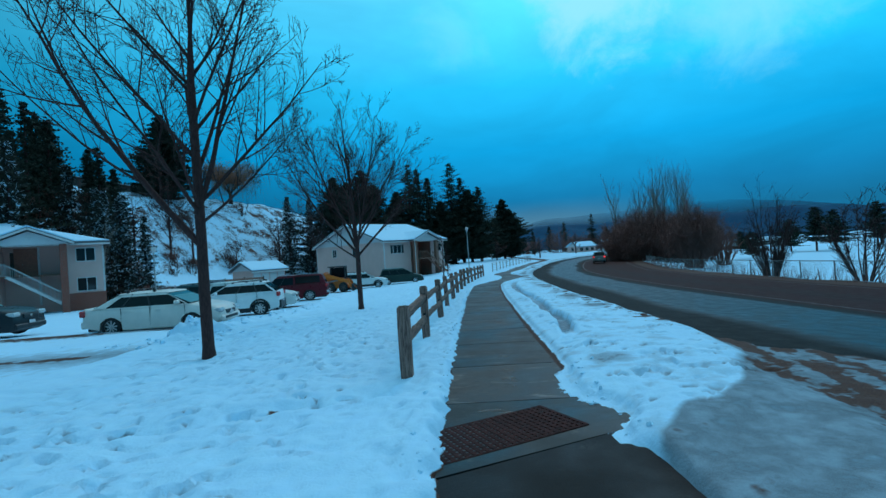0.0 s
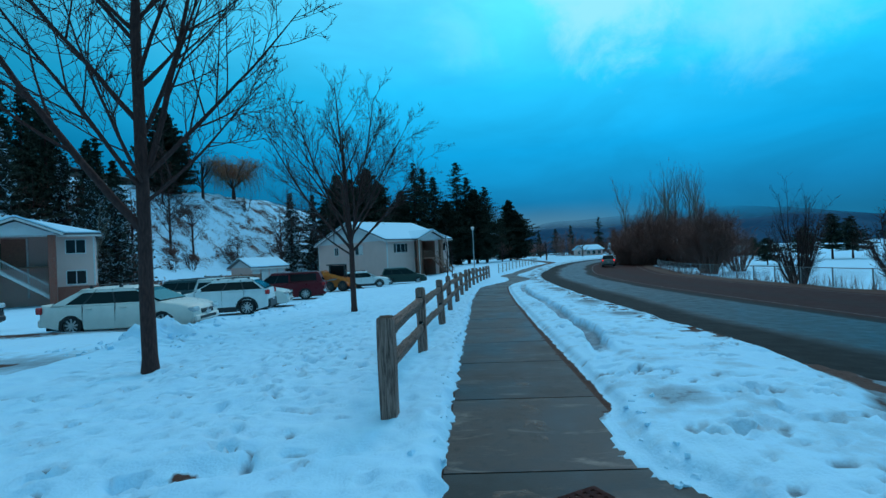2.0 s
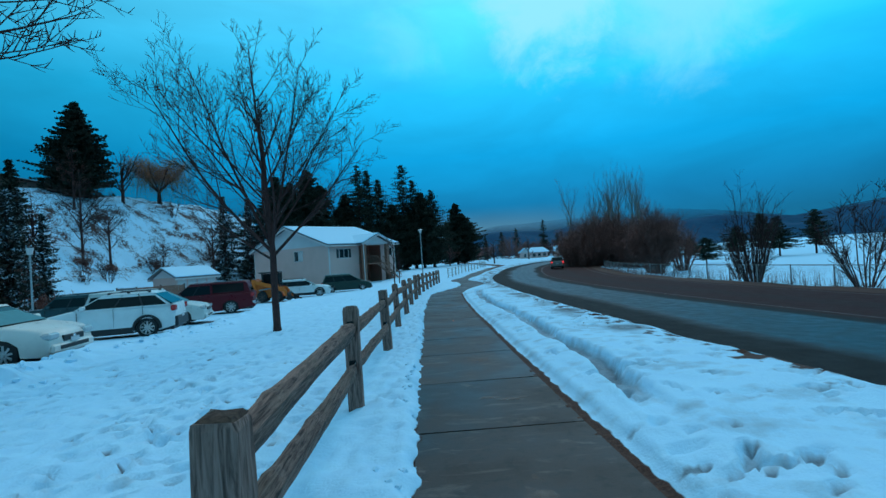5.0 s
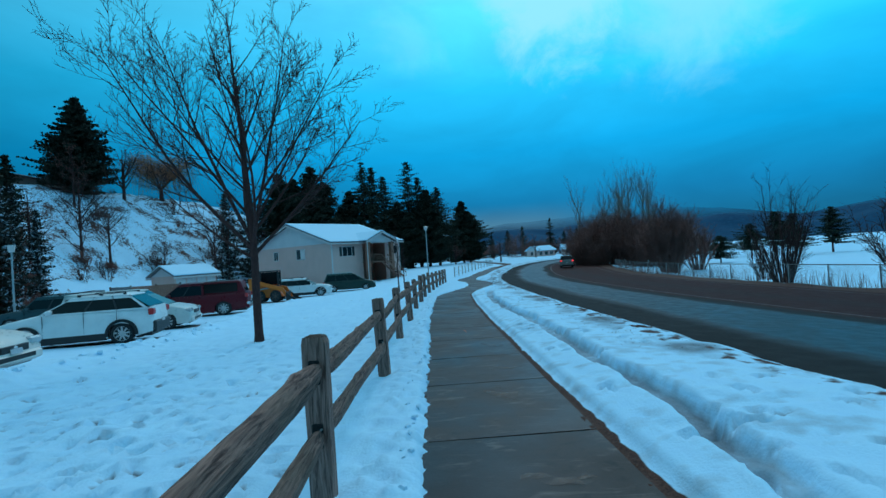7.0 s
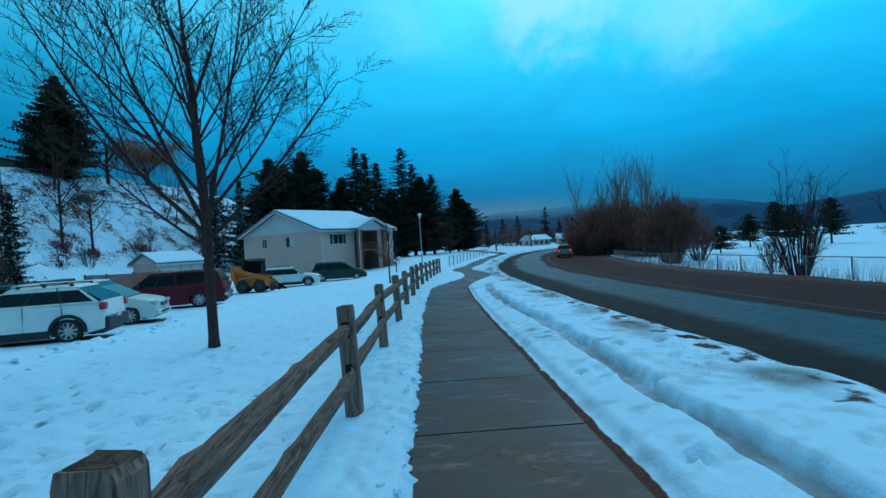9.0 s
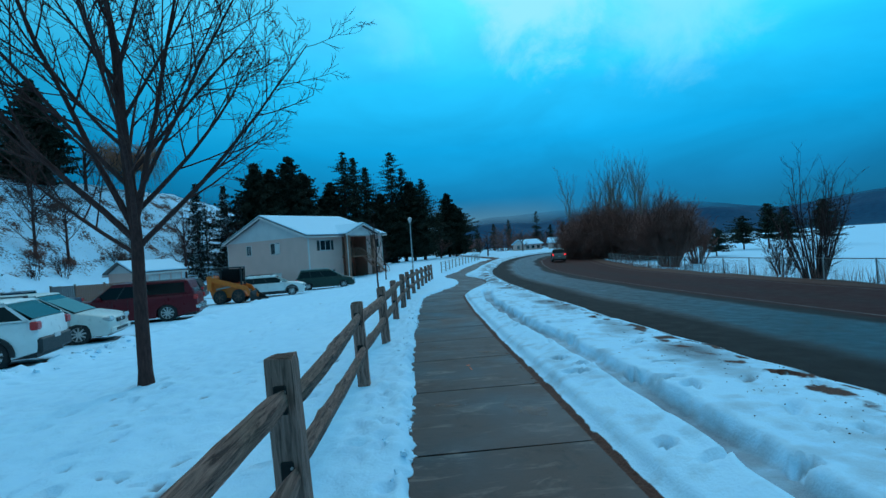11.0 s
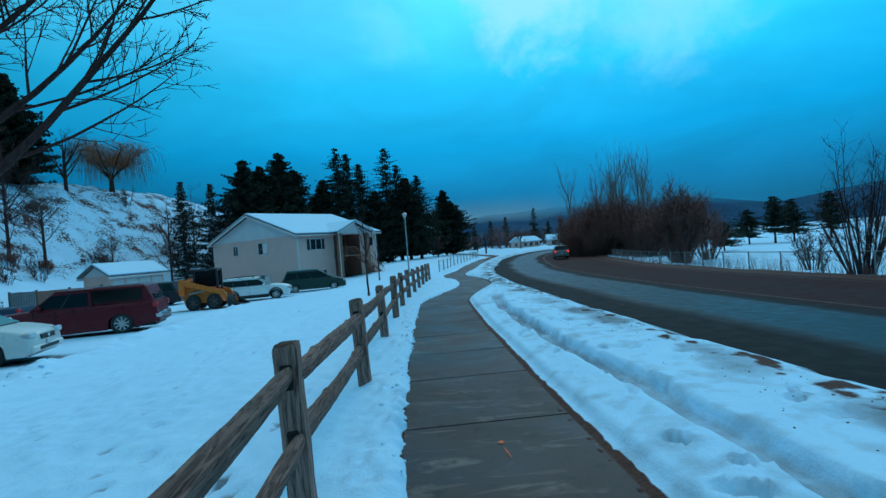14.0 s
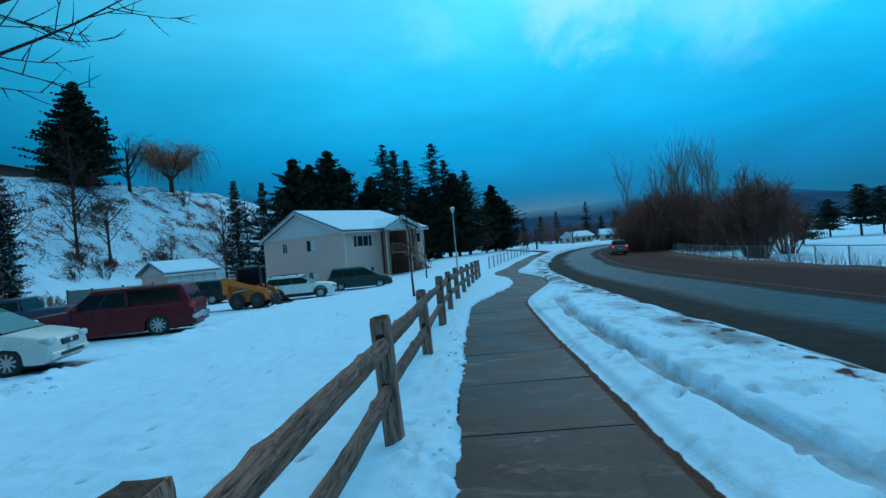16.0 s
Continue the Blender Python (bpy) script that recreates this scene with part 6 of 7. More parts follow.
for i, (x, y, top, sp) in enumerate(((-29.4, 106.4, 19.7, 3.6), (-27.0, 109.2, 18.9, 3.0), (-23.8, 111.2, 21.7, 3.4), (-21.7, 113.7, 18.6, 3.2), (-18.9, 118.3, 13.6, 3.0), (-13.9, 120.1, 24.0, 2.7), (-12.1, 123.4, 23.3, 2.6), (-9.6, 125.7, 21.3, 2.9), (-17.4, 122.6, 17.6, 3.0), (-3.8, 131.0, 25.7, 2.8), (-1.3, 133.1, 21.8, 2.9), (0.9, 132.1, 18.1, 3.0), (3.6, 136.0, 19.4, 2.9), (11.4, 153.6, 17.0, 3.2), (13.6, 156.0, 13.7, 3.2), (-6.5, 128.0, 15.0, 3.4))):
    z = base_z(x, y)
    conifer("pine_tree", (x, y, z), 40 + i, top - z, sp * 1.6, "tall dark pine tree behind the apartment house", M_NEEDLE, ragged=0.55, bare=0.08, tiers=44, cone=2.0)
for i, (x, y, top, sp) in enumerate(((-35.4, 94.5, 14.7, 2.6), (-32.2, 98.0, 14.6, 2.5), (-31.3, 102.6, 13.1, 2.6))):
    z = base_z(x, y)
    conifer("spruce_tree", (x, y, z), 70 + i, top - z, sp, "snow-dusted dark spruce at the foot of the bank", M_NEEDLESNOW, ragged=0.45, bare=0.05)
zb = base_z(-59.4, 92.8)
conifer("spruce_tree", (-59.4, 92.8, zb), 80, 32.4 - zb, 4.9, "broad dark spruce on top of the snowy bank", M_NEEDLE, ragged=0.25, bare=0.03, tiers=52)
for i, (x, y, top, sp) in enumerate(((-49.2, 48.5, 23.5, 3.8), (-49.8, 52.7, 22.0, 3.4), (-50.1, 56.1, 21.4, 3.6), (-53.6, 60.3, 21.5, 3.2), (-52.3, 64.9, 19.2, 2.6), (-47.5, 43.3, 20.0, 3.6), (-50.3, 40.6, 24.0, 4.0), (-54.0, 54.0, 24.0, 3.8))):
    z = base_z(x, y)
    conifer("spruce_tree", (x, y, z), 90 + i, top - z, sp, "tall dark spruce on the shaded bank", M_NEEDLE, ragged=0.4, bare=0.03)
for i, (x, y, top, sp) in enumerate(((-37.9, 51.1, 10.0, 1.9), (-38.3, 48.2, 10.6, 2.0), (-40.3, 58.5, 8.6, 1.3), (-42.0, 54.0, 11.5, 2.2), (-45.5, 62.0, 12.0, 1.8))):
    z = base_z(x, y)
    conifer("spruce_tree", (x, y, z), 110 + i, top - z, sp, "young snow-dusted spruce below the bank", M_NEEDLESNOW, ragged=0.6, bare=0.02)
for i, (x, y, top, sp) in enumerate(((66.5, 103.6, 3.6, 2.4), (69.8, 101.0, 5.6, 2.6), (73.3, 100.6, 4.9, 2.2), (46.5, 82.0, 1.4, 2.0), (61.0, 112.0, 1.8, 2.0), (84.0, 104.0, 6.0, 2.6))):
    z = base_z(x, y)
    conifer("pine_tree", (x, y, z), 130 + i, top - z, sp, "round dark pine on the snowy field beyond the fence", M_NEEDLE, ragged=0.35, bare=0.24, tiers=16, cone=3.0)

for i, (x, y, top, sp) in enumerate(((-46.0, 47.0, 17.0, 3.0), (-44.0, 51.5, 14.0, 2.6), (-47.0, 60.0, 18.0, 3.0), (-43.5, 44.0, 15.0, 2.8), (-51.0, 68.0, 17.0, 2.6), (-56.0, 50.0, 26.0, 3.6), (-57.0, 62.0, 24.0, 3.4))):
    z = base_z(x, y)
    conifer("spruce_tree", (x, y, z), 190 + i, top - z, sp, "tall dark spruce on the shaded bank", M_NEEDLESNOW if i % 2 else M_NEEDLE, ragged=0.5, bare=0.03)

# ---- bare trees on and below the bank ----
BROAD = dict(count=[8, 6, 4], angle=(32, 68), lift=0.06, ratio=0.46, thin=0.46, min_r=0.009, wander=0.16, curve=0.02)
BROAD["from"] = 0.25


def fan(n, h0, h1, climb, ln, rr, seed):
    r = random.Random(seed)
    return [(r.uniform(h0, h1), 360 * i / n + r.uniform(-25, 25), climb + r.uniform(-12, 12), ln * r.uniform(0.75, 1.15), rr * r.uniform(0.8, 1.1)) for i in range(n)]


bare_tree("bare_tree", (-54.6, 97.4, base_z(-54.6, 97.4)), 21, 9.5, 0.30, fan(10, 1.8, 5.0, 42, 6.0, 0.14, 1), BROAD, "spreading leafless tree on top of the bank")
for i, (x, y, h_) in enumerate(((-49.8, 78.7, 14.5), (-48.2, 82.4, 9.5), (-45.0, 91.7, 5.2))):
    bare_tree("bare_tree", (x, y, base_z(x, y)), 22 + i, h_, 0.20 if i < 2 else 0.09, fan(14, 1.6, 8.0 if i < 2 else 2.5, 38, h_ * 0.42, 0.075 if i < 2 else 0.04, 5 + i), BROAD, "leafless tree with drooping fine branches on the snowy bank", flare=2.2 if i == 0 else 1.4)
for i, (x, y, h_) in enumerate(((-36.4, 91.6, 14.0), (-37.6, 103.2, 14.0), (-33.6, 105.0, 13.5), (-27.0, 100.0, 9.5), (-30.5, 95.5, 8.5))):
    bare_tree("bare_tree", (x, y, base_z(x, y)), 32 + i, h_, 0.17, fan(9, 2.0, 8.0, 56, h_ * 0.36, 0.07, 15 + i), BROAD, "upright leafless tree at the foot of the bank")
for i, (x, y, h_) in enumerate(((-36.5, 46.5, 9.5), (-39.5, 52.5, 9.0), (-43.5, 58.0, 8.5))):
    bare_tree("birch_tree", (x, y, base_z(x, y)), 62 + i, h_, 0.09, fan(6, 3.0, 7.0, 58, 2.4, 0.03, 25 + i), THIN, "slim pale-barked birch below the bank", bark_mat=M_PALE, lean=(0.7, 0.0))
for i, (x, y, h_) in enumerate(((-46.0, 50.0, 13.0), (-48.0, 58.0, 12.0), (-47.0, 66.0, 11.0), (-44.5, 46.0, 11.0), (-57.0, 88.0, 9.0))):
    bare_tree("bare_tree", (x, y, base_z(x, y)), 72 + i, h_, 0.18, fan(10, 1.5, 7.0, 40, h_ * 0.38, 0.07, 35 + i), BROAD, "brown leafless tree among the spruces", twig_mat=M_REDTWIG)


def weeping_willow(at, seed, h, spread):
    r = random.Random(seed)
    root = thing("weeping_willow", pose(*at), "golden-twigged leafless weeping willow on the bank", "tree")
    limbs_, droops = [], []
    for i in range(9):
        an = 2 * math.pi * i / 9 + r.uniform(-0.3, 0.3)
        d = Vector((math.cos(an) * 0.8, math.sin(an) * 0.8, 1.0))
        l_ = limb(r, Vector((0, 0, h * 0.22)), d, h * 0.72, 0.16, n=9, wander=0.12, lift=0.0)
        limbs_.append(l_)
        for q in range(95):
            f = r.uniform(0.35, 1.0)
            k_ = min(len(l_[0]) - 2, int(f * 9))
            p = l_[0][k_].lerp(l_[0][k_ + 1], r.random())
            o = Vector((r.uniform(-1, 1), r.uniform(-1, 1), r.uniform(0.1, 0.8))) * spread * 0.36
            ln = r.uniform(0.22, 0.55) * h
            droops.append(([p, p + o, p + o * 1.45 - Vector((0, 0, ln * 0.4)), p + o * 1.6 - Vector((0, 0, ln))], [0.03, 0.024, 0.018, 0.012]))
    tubes("trunk", [([Vector((0, 0, -0.5)), Vector((0, 0, h * 0.12)), Vector((0, 0, h * 0.25))], [0.5, 0.4, 0.34])], 10, M_BARK, root)
    tagged(tubes("branchwork", limbs_, 6, M_BARK, root), kind="stuff")
    tagged(tubes("crown", droops, 3, M_WILLOW, root, "hanging golden twigs"), kind="stuff")


zb = base_z(-53.6, 108.2)
weeping_willow((-53.6, 108.2, zb), 5, 27.0 - zb, 7.0)


# ---- thickets and trees across the road ----
def thicket(at, seed, wide, h, stems, label, mat=None, upright=0.5, fork=5, fat=1.0, foot=1.0, low=0.35):
    """A dense leafless thicket of many stems, domed on top; with a small foot they fan from a narrow base."""
    r = random.Random(seed)
    root = thing("thicket", pose(*at), label, "bush")
    S, T = [], []
    for i in range(stems):
        an, rad = r.uniform(0, 2 * math.pi), wide * 0.5 * math.sqrt(r.random()) * 0.85
        p = Vector((math.cos(an) * rad * foot, math.sin(an) * rad * foot, -0.2))
        out = rad / wide * 1.2 * foot + rad * (1 - foot) / h * 1.35
        lean = Vector((math.cos(an) * out + r.uniform(-0.4, 0.4) * (1 - upright), math.sin(an) * out + r.uniform(-0.4, 0.4) * (1 - upright), 1.0))
        ln = h * r.uniform(0.78, 1.0) * (1 - 0.6 * (rad / (wide * 0.5)) ** 2)
        l_ = limb(r, p, lean, ln, 0.024 + 0.003 * h, n=6, wander=0.09, lift=0.02, tip=0.2)
        S.append(l_)
        for q in range(fork):
            f = r.uniform(low, 0.98)
            k_ = min(5, int(f * 6))
            c = l_[0][k_].lerp(l_[0][k_ + 1], r.random())
            d = (l_[0][k_ + 1] - l_[0][k_]).normalized()
            t_ = limb(r, c, aside(r, d, radians(r.uniform(20, 60))), ln * r.uniform(0.10, 0.24), 0.013 * fat, n=3, wander=0.14, lift=0.05, tip=0.4)
            T.append(t_)
            for w in range(5):
                k2 = r.randint(0, 2)
                c2 = t_[0][k2].lerp(t_[0][k2 + 1], r.random())
                T.append(limb(r, c2, aside(r, d, radians(r.uniform(25, 70))), ln * r.uniform(0.05, 0.13), 0.009 * fat, n=2, wander=0.1, lift=0.05, tip=0.5))
    tagged(tubes("stem_mass", S, 4, mat or M_REDTWIG, root), kind="stuff")
    tagged(tubes("crown", T, 3, mat or M_REDTWIG, root), kind="stuff")
    return root


def far_at(x, y):
    return (x, y, base_z(x, y))


thicket(far_at(33.0, 92.0), 1, 13.0, 10.0, 330, "dense brown leafless willow thicket beside the road", upright=0.55, fork=24, fat=1.6, low=0.2)
thicket(far_at(27.5, 88.0), 2, 6.5, 6.2, 150, "dense brown leafless thicket beside the road", upright=0.6, fork=16, fat=1.6, low=0.2)
thicket(far_at(37.0, 84.0), 3, 9.0, 8.4, 200, "dense brown leafless thicket beside the road", upright=0.5, fork=22, fat=1.6, low=0.2)
thicket(far_at(28.3, 62.5), 4, 7.4, 8.4, 110, "rounded brown leafless bush by the chain-link fence", upright=0.6, fork=28, fat=1.4, foot=0.22, low=0.5)
thicket(far_at(33.5, 66.0), 5, 5.0, 6.6, 60, "rounded brown leafless bush by the chain-link fence", upright=0.5, fork=12, foot=0.3, low=0.45)
thicket(far_at(21.3, 35.4), 6, 4.4, 7.0, 32, "tall many-stemmed leafless bush by the chain-link fence", M_TWIG, 0.85, 11, 0.7, 0.2, 0.2)
thicket(far_at(26.0, 43.5), 7, 3.0, 3.6, 24, "many-stemmed leafless bush by the chain-link fence", M_TWIG, 0.5, 10, 1.0, 0.3)
thicket(far_at(21.8, 28.0), 8, 5.2, 6.2, 18, "gnarled many-stemmed leafless bush by the chain-link fence", M_TWIG, 0.5, 13, 1.1, 0.10, 0.3)
thicket(far_at(24.0, 21.5), 9, 3.6, 5.4, 34, "many-stemmed leafless bush by the chain-link fence", M_REDTWIG, 0.5, 10, 1.0, 0.3)
POPLAR = dict(count=[10, 6, 3], angle=(18, 42), lift=0.2, ratio=0.36, thin=0.45, min_r=0.006, wander=0.08, curve=0.06)
POPLAR["from"] = 0.2
for i, (x, y, top) in enumerate(((38.0, 98.0, 15.5), (40.5, 101.0, 16.5), (43.0, 98.0, 14.6), (35.5, 101.0, 13.0), (31.0, 103.0, 9.5), (41.5, 97.0, 15.0), (39.2, 103.0, 16.0), (44.5, 101.0, 13.8), (37.0, 97.0, 14.5))):
    z = base_z(x, y)
    bare_tree("poplar_tree", (x, y, z), 140 + i, top - z, 0.14, fan(9, 5.0, 12.0, 64, 6.5, 0.055, 45 + i), POPLAR, "tall slender leafless poplar above the thicket", bark_mat=M_PALE, twig_mat=M_REDTWIG)
for i, (x, y, w, h_) in enumerate(((-41.0, 47.0, 5.0, 5.5), (-43.0, 54.0, 5.0, 6.5), (-44.5, 61.0, 4.0, 5.0), (-39.0, 56.5, 3.0, 2.2), (-40.0, 62.0, 3.0, 2.0), (-47.5, 52.0, 5.0, 9.0), (-49.0, 63.0, 4.0, 6.0), (-49.6, 78.2, 2.0, 2.2), (-48.0, 82.0, 1.8, 1.6))):
    thicket(far_at(x, y), 260 + i, w, h_, 60, "brown leafless brush below the wooded bank", M_REDTWIG, 0.6, 8, 1.6)
rb_ = random.Random(77)
for i in range(20):
    y = rb_.uniform(64, 112)
    x = -45.0 - rb_.uniform(0, 13) + max(0, y - 84) * 0.42
    thicket(far_at(x, y), 300 + i, rb_.uniform(2.0, 4.0), rb_.uniform(1.8, 4.6), 12, "scraggly leafless brush on the snowy bank", M_TWIG, 0.4, 8, 1.8, 0.3, 0.2)
# chain-link fence along the far shoulder
cf = thing("chain_link_fence", pose(0, 0, 0), "low grey chain-link fence along the road's far shoulder", "fence")
fp = []
for i in range(22):
    y = 16 + i * 3.0
    x = float(road_x(y)) + ROAD_WIDE + 2.6
    fp.append(Vector((x, y, float(land(x, y)) - 0.05)))
    part("fence_post", cyl_bm((x, y, fp[-1].z - 0.2), (x, y, fp[-1].z + 1.22), 0.035, 0.035, 7), M_STEEL, cf)
W_ = []
for a, b in zip(fp, fp[1:]):
    part("top_rail", cyl_bm(a + Vector((0, 0, 1.18)), b + Vector((0, 0, 1.18)), 0.024, 0.024, 6), M_FASCIA, cf)
    for q in range(20):
        for s in (0, 1):
            p, e = a.lerp(b, q / 20), a.lerp(b, min(1, (q + 8) / 20))
            up0, up1 = (0.05, 1.15) if s else (1.15, 0.05)
            W_.append(([p + Vector((0, 0, up0)), e + Vector((0, 0, up1))], [0.004, 0.004]))
tagged(tubes("wire_mesh", W_, 3, M_FASCIA, cf, "diagonal wire mesh"), kind="stuff")
# dead weeds along that fence
r_ = random.Random(8)
WD = []
for i in range(900):
    y = r_.uniform(14, 75)
    x = float(road_x(y)) + ROAD_WIDE + 2.0 + r_.uniform(-0.8, 1.4)
    p = Vector((x, y, float(land(x, y)) - 0.05))
    WD.append(([p, p + Vector((r_.uniform(-0.2, 0.2), r_.uniform(-0.2, 0.2), r_.uniform(0.3, 0.9)))], [0.012, 0.004]))
tagged(tubes("dead_weeds", WD, 3, M_REDTWIG, None), "dry brown weeds along the chain-link fence", "weeds", kind="stuff")

# ---- far end of the road: low woods, houses, hills ----
def cottage(m, L, W, h, rise, label):
    g = thing("house", m, label, "house")
    part("wall", box_bm((0, 0, -1.0), (L, W, h)), M_SIDING, g)
    gb = bmesh.new()
    v = [gb.verts.new(p) for p in ((-0.02, 0, h), (-0.02, W, h), (-0.02, W / 2, h + rise), (L + 0.02, 0, h), (L + 0.02, W, h), (L + 0.02, W / 2, h + rise))]
    for f in ((0, 1, 2), (5, 4, 3), (0, 3, 4, 1)):
        gb.faces.new([v[i] for i in f])
    part("gable", gb, M_GABLE, g)
    s = rise / (W / 2)
    for y0 in (-0.6, W + 0.6):
        part("roof_snow", slab_poly(bmesh.new(), [(-0.5, y0, h - s * 0.6 + 0.2), (L + 0.5, y0, h - s * 0.6 + 0.2), (L + 0.5, W / 2, h + rise + 0.2), (-0.5, W / 2, h + rise + 0.2)], 0.2), M_SNOWCAP, g, "snow-covered roof slope")
    for i in range(3):
        window(g, outward(L * (0.2 + 0.3 * i), 0, h * 0.55, "front"), 1.3, 1.2)
    window(g, outward(0, W * 0.5, h * 0.55, "gable"), 1.3, 1.2)
    return g


for x, y, rz, L, label in ((41.0, 184.0, 25, 11, "far white cottage with a snowy roof"), (49.5, 180.0, -10, 12, "far white cottage with a snowy roof"), (58.0, 176.0, 5, 12, "far white cottage with a snowy roof")):
    cottage(pose(x, y, float(land(x, y)), 0, 0, rz), L * 0.75, 6.5, 2.3, 1.5, label)
for i, (x, y, h_) in enumerate(((18.1, 124.5, 6.0), (36.0, 165.0, 7.0), (14.0, 170.0, 9.0), (24.0, 178.0, 8.0), (46.0, 210.0, 9.0), (8.0, 140.0, 7.0))):
    bare_tree("bare_tree", far_at(x, y), 150 + i, h_, 0.2, fan(8, 1.2, 3.5, 42, h_ * 0.5, 0.09, 55 + i), BROAD, "small leafless tree near far houses", twig_mat=M_REDTWIG)
for i in range(16):
    x = -20 + i * 7.5 + random.Random(i).uniform(-2, 2)
    y = 195 + (i % 4) * 14 + max(0, 40 - abs(x - 20)) * 0.6
    thicket(far_at(x, y), 200 + i, 9.0, 7.5 + (i % 3) * 1.5, 80, "far brown leafless woods", M_REDTWIG, 0.6, 7, 3.0)
for i in range(9):
    x, y = 30 + i * 9.0, 225 + (i % 3) * 9
    conifer("pine_tree", far_at(x, y), 170 + i, 11 + (i % 4) * 2.0, 3.0, "far dark pine near the houses", M_NEEDLE, 0.4, 0.06, 14)
# low pale board fence by the far bend
wf = thing("board_fence", pose(0, 0, 0), "low pale wire-and-board fence at the road's bend", "fence")
for i in range(16):
    y = 58 + i * 3.4
    x = float(path_x(min(y, 100))) - 2.2 - 0.015 * (y - 58)
    z = float(land(x, y))
    part("fence_post", box_bm((x - 0.05, y - 0.05, z - 0.2), (x + 0.05, y + 0.05, z + 1.15)), M_STEEL, wf)
    if i:
        for hz in (0.3, 0.6, 0.9, 1.1):
            part("fence_rail", cyl_bm((px_, py_, pz_ + hz), (x, y, z + hz), 0.022, 0.022, 6), M_STEEL, wf)
    px_, py_, pz_ = x, y, z


def hills(name, pts, deep, base, mat, label, seed):
    """A long range of hills: crest points (x, y, z), sloping down towards the valley."""
    n = 140
    V, F = [], []
    xs = np.linspace(0, len(pts) - 1, n)
    P_ = np.array(pts, float)
    for i, s in enumerate(xs):
        c = np.array([np.interp(s, range(len(pts)), P_[:, q]) for q in range(3)])
        for j in range(15):
            f = j / 14
            toward = np.array([-c[0], -c[1]]) / np.hypot(c[0], c[1])
            x, y = c[0] + toward[0] * deep * f, c[1] + toward[1] * deep * f
            z = base + (c[2] - base) * (1 - f) ** 1.3
            z += (float(rough(np.array([x]), np.array([y]), 90, seed)[0]) * 26 + float(rough(np.array([x]), np.array([y]), 30, seed + 1)[0]) * 10) * (0.25 + f * (1 - f) * 3) * min(1, (c[2] - base) / 60)
            V.append((x, y, z))
    for i in range(n - 1):
        for j in range(14):
            a = i * 15 + j
            F.append((a, a + 1, a + 16, a + 15))
    return tagged(link(name, V, F, mat, smooth=True), label, "hills", kind="structure")


k = Nodes("hazy_wooded_hillside", 0.95, 0, 0.1)
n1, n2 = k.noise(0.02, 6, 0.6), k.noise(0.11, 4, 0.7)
# distance haze is painted into the woods and snow patches as blue
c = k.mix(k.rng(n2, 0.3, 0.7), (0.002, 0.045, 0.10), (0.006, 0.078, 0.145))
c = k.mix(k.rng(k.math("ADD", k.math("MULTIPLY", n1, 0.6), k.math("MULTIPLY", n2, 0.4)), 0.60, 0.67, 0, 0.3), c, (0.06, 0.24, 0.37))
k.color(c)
# the crest fades into the low cloud, painted as alpha falling with height
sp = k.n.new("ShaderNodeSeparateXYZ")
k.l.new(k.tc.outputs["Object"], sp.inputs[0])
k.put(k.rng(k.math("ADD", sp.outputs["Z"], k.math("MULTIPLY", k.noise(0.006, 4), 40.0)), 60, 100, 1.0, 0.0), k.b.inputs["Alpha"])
M_HILLS = k.m
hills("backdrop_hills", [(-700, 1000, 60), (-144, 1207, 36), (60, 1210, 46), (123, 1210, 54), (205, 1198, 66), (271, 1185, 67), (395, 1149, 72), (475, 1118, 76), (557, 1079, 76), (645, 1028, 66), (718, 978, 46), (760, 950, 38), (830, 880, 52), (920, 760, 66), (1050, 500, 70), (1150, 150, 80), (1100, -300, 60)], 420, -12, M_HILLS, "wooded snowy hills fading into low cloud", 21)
# house on top of the bank
hb = thing("house", pose(-72.0, 88.0, base_z(-72, 88), 0, 0, 85), "long low dark house on top of the bank", "house")
part("wall", box_bm((0, 0, -0.5), (22, 8, 2.6)), M_DARK, hb)
part("roof", slab_poly(bmesh.new(), [(-0.6, -0.8, 2.6), (22.6, -0.8, 2.6), (22.6, 4, 3.8), (-0.6, 4, 3.8)], 0.15), M_FASCIA, hb)
part("roof", slab_poly(bmesh.new(), [(-0.6, 8.8, 2.6), (22.6, 8.8, 2.6), (22.6, 4, 3.8), (-0.6, 4, 3.8)], 0.15), M_FASCIA, hb)
# tall pole in the car park
pl = thing("lot_light_pole", pose(-23.5, 35.0, float(land(-23.5, 35.0))), "thin pale light pole in the car park", "light pole")
part("pole", cyl_bm((0, 0, -0.2), (0, 0, 4.3), 0.06, 0.045, 8), M_STEEL, pl)
part("lantern", cyl_bm((0, 0, 4.3), (0, 0, 4.7), 0.14, 0.2, 8), M_TRIM, pl, "pale lantern head")


# ---- marks on the sidewalk ----
def blot(name, x, y, rx_, ry_, mat, label, seed, turn=0.0):
    """A thin ragged-edged stain or paint mark lying on the slabs."""
    r = random.Random(seed)
    V, n = [(0, 0, 0)], 18
    for q in range(n):
        an = 2 * math.pi * q / n
        k_ = r.uniform(0.55, 1.1)
        V.append((math.cos(an) * rx_ * k_, math.sin(an) * ry_ * k_, 0))
    F = [(0, 1 + q, 1 + (q + 1) % n) for q in range(n)]
    ob = link(name, V, F, mat)
    ob.matrix_world = pose(x, y, float(walk_z(y)) + 0.006, -1.03, 0, turn)
    return tagged(ob, label, "ground mark")


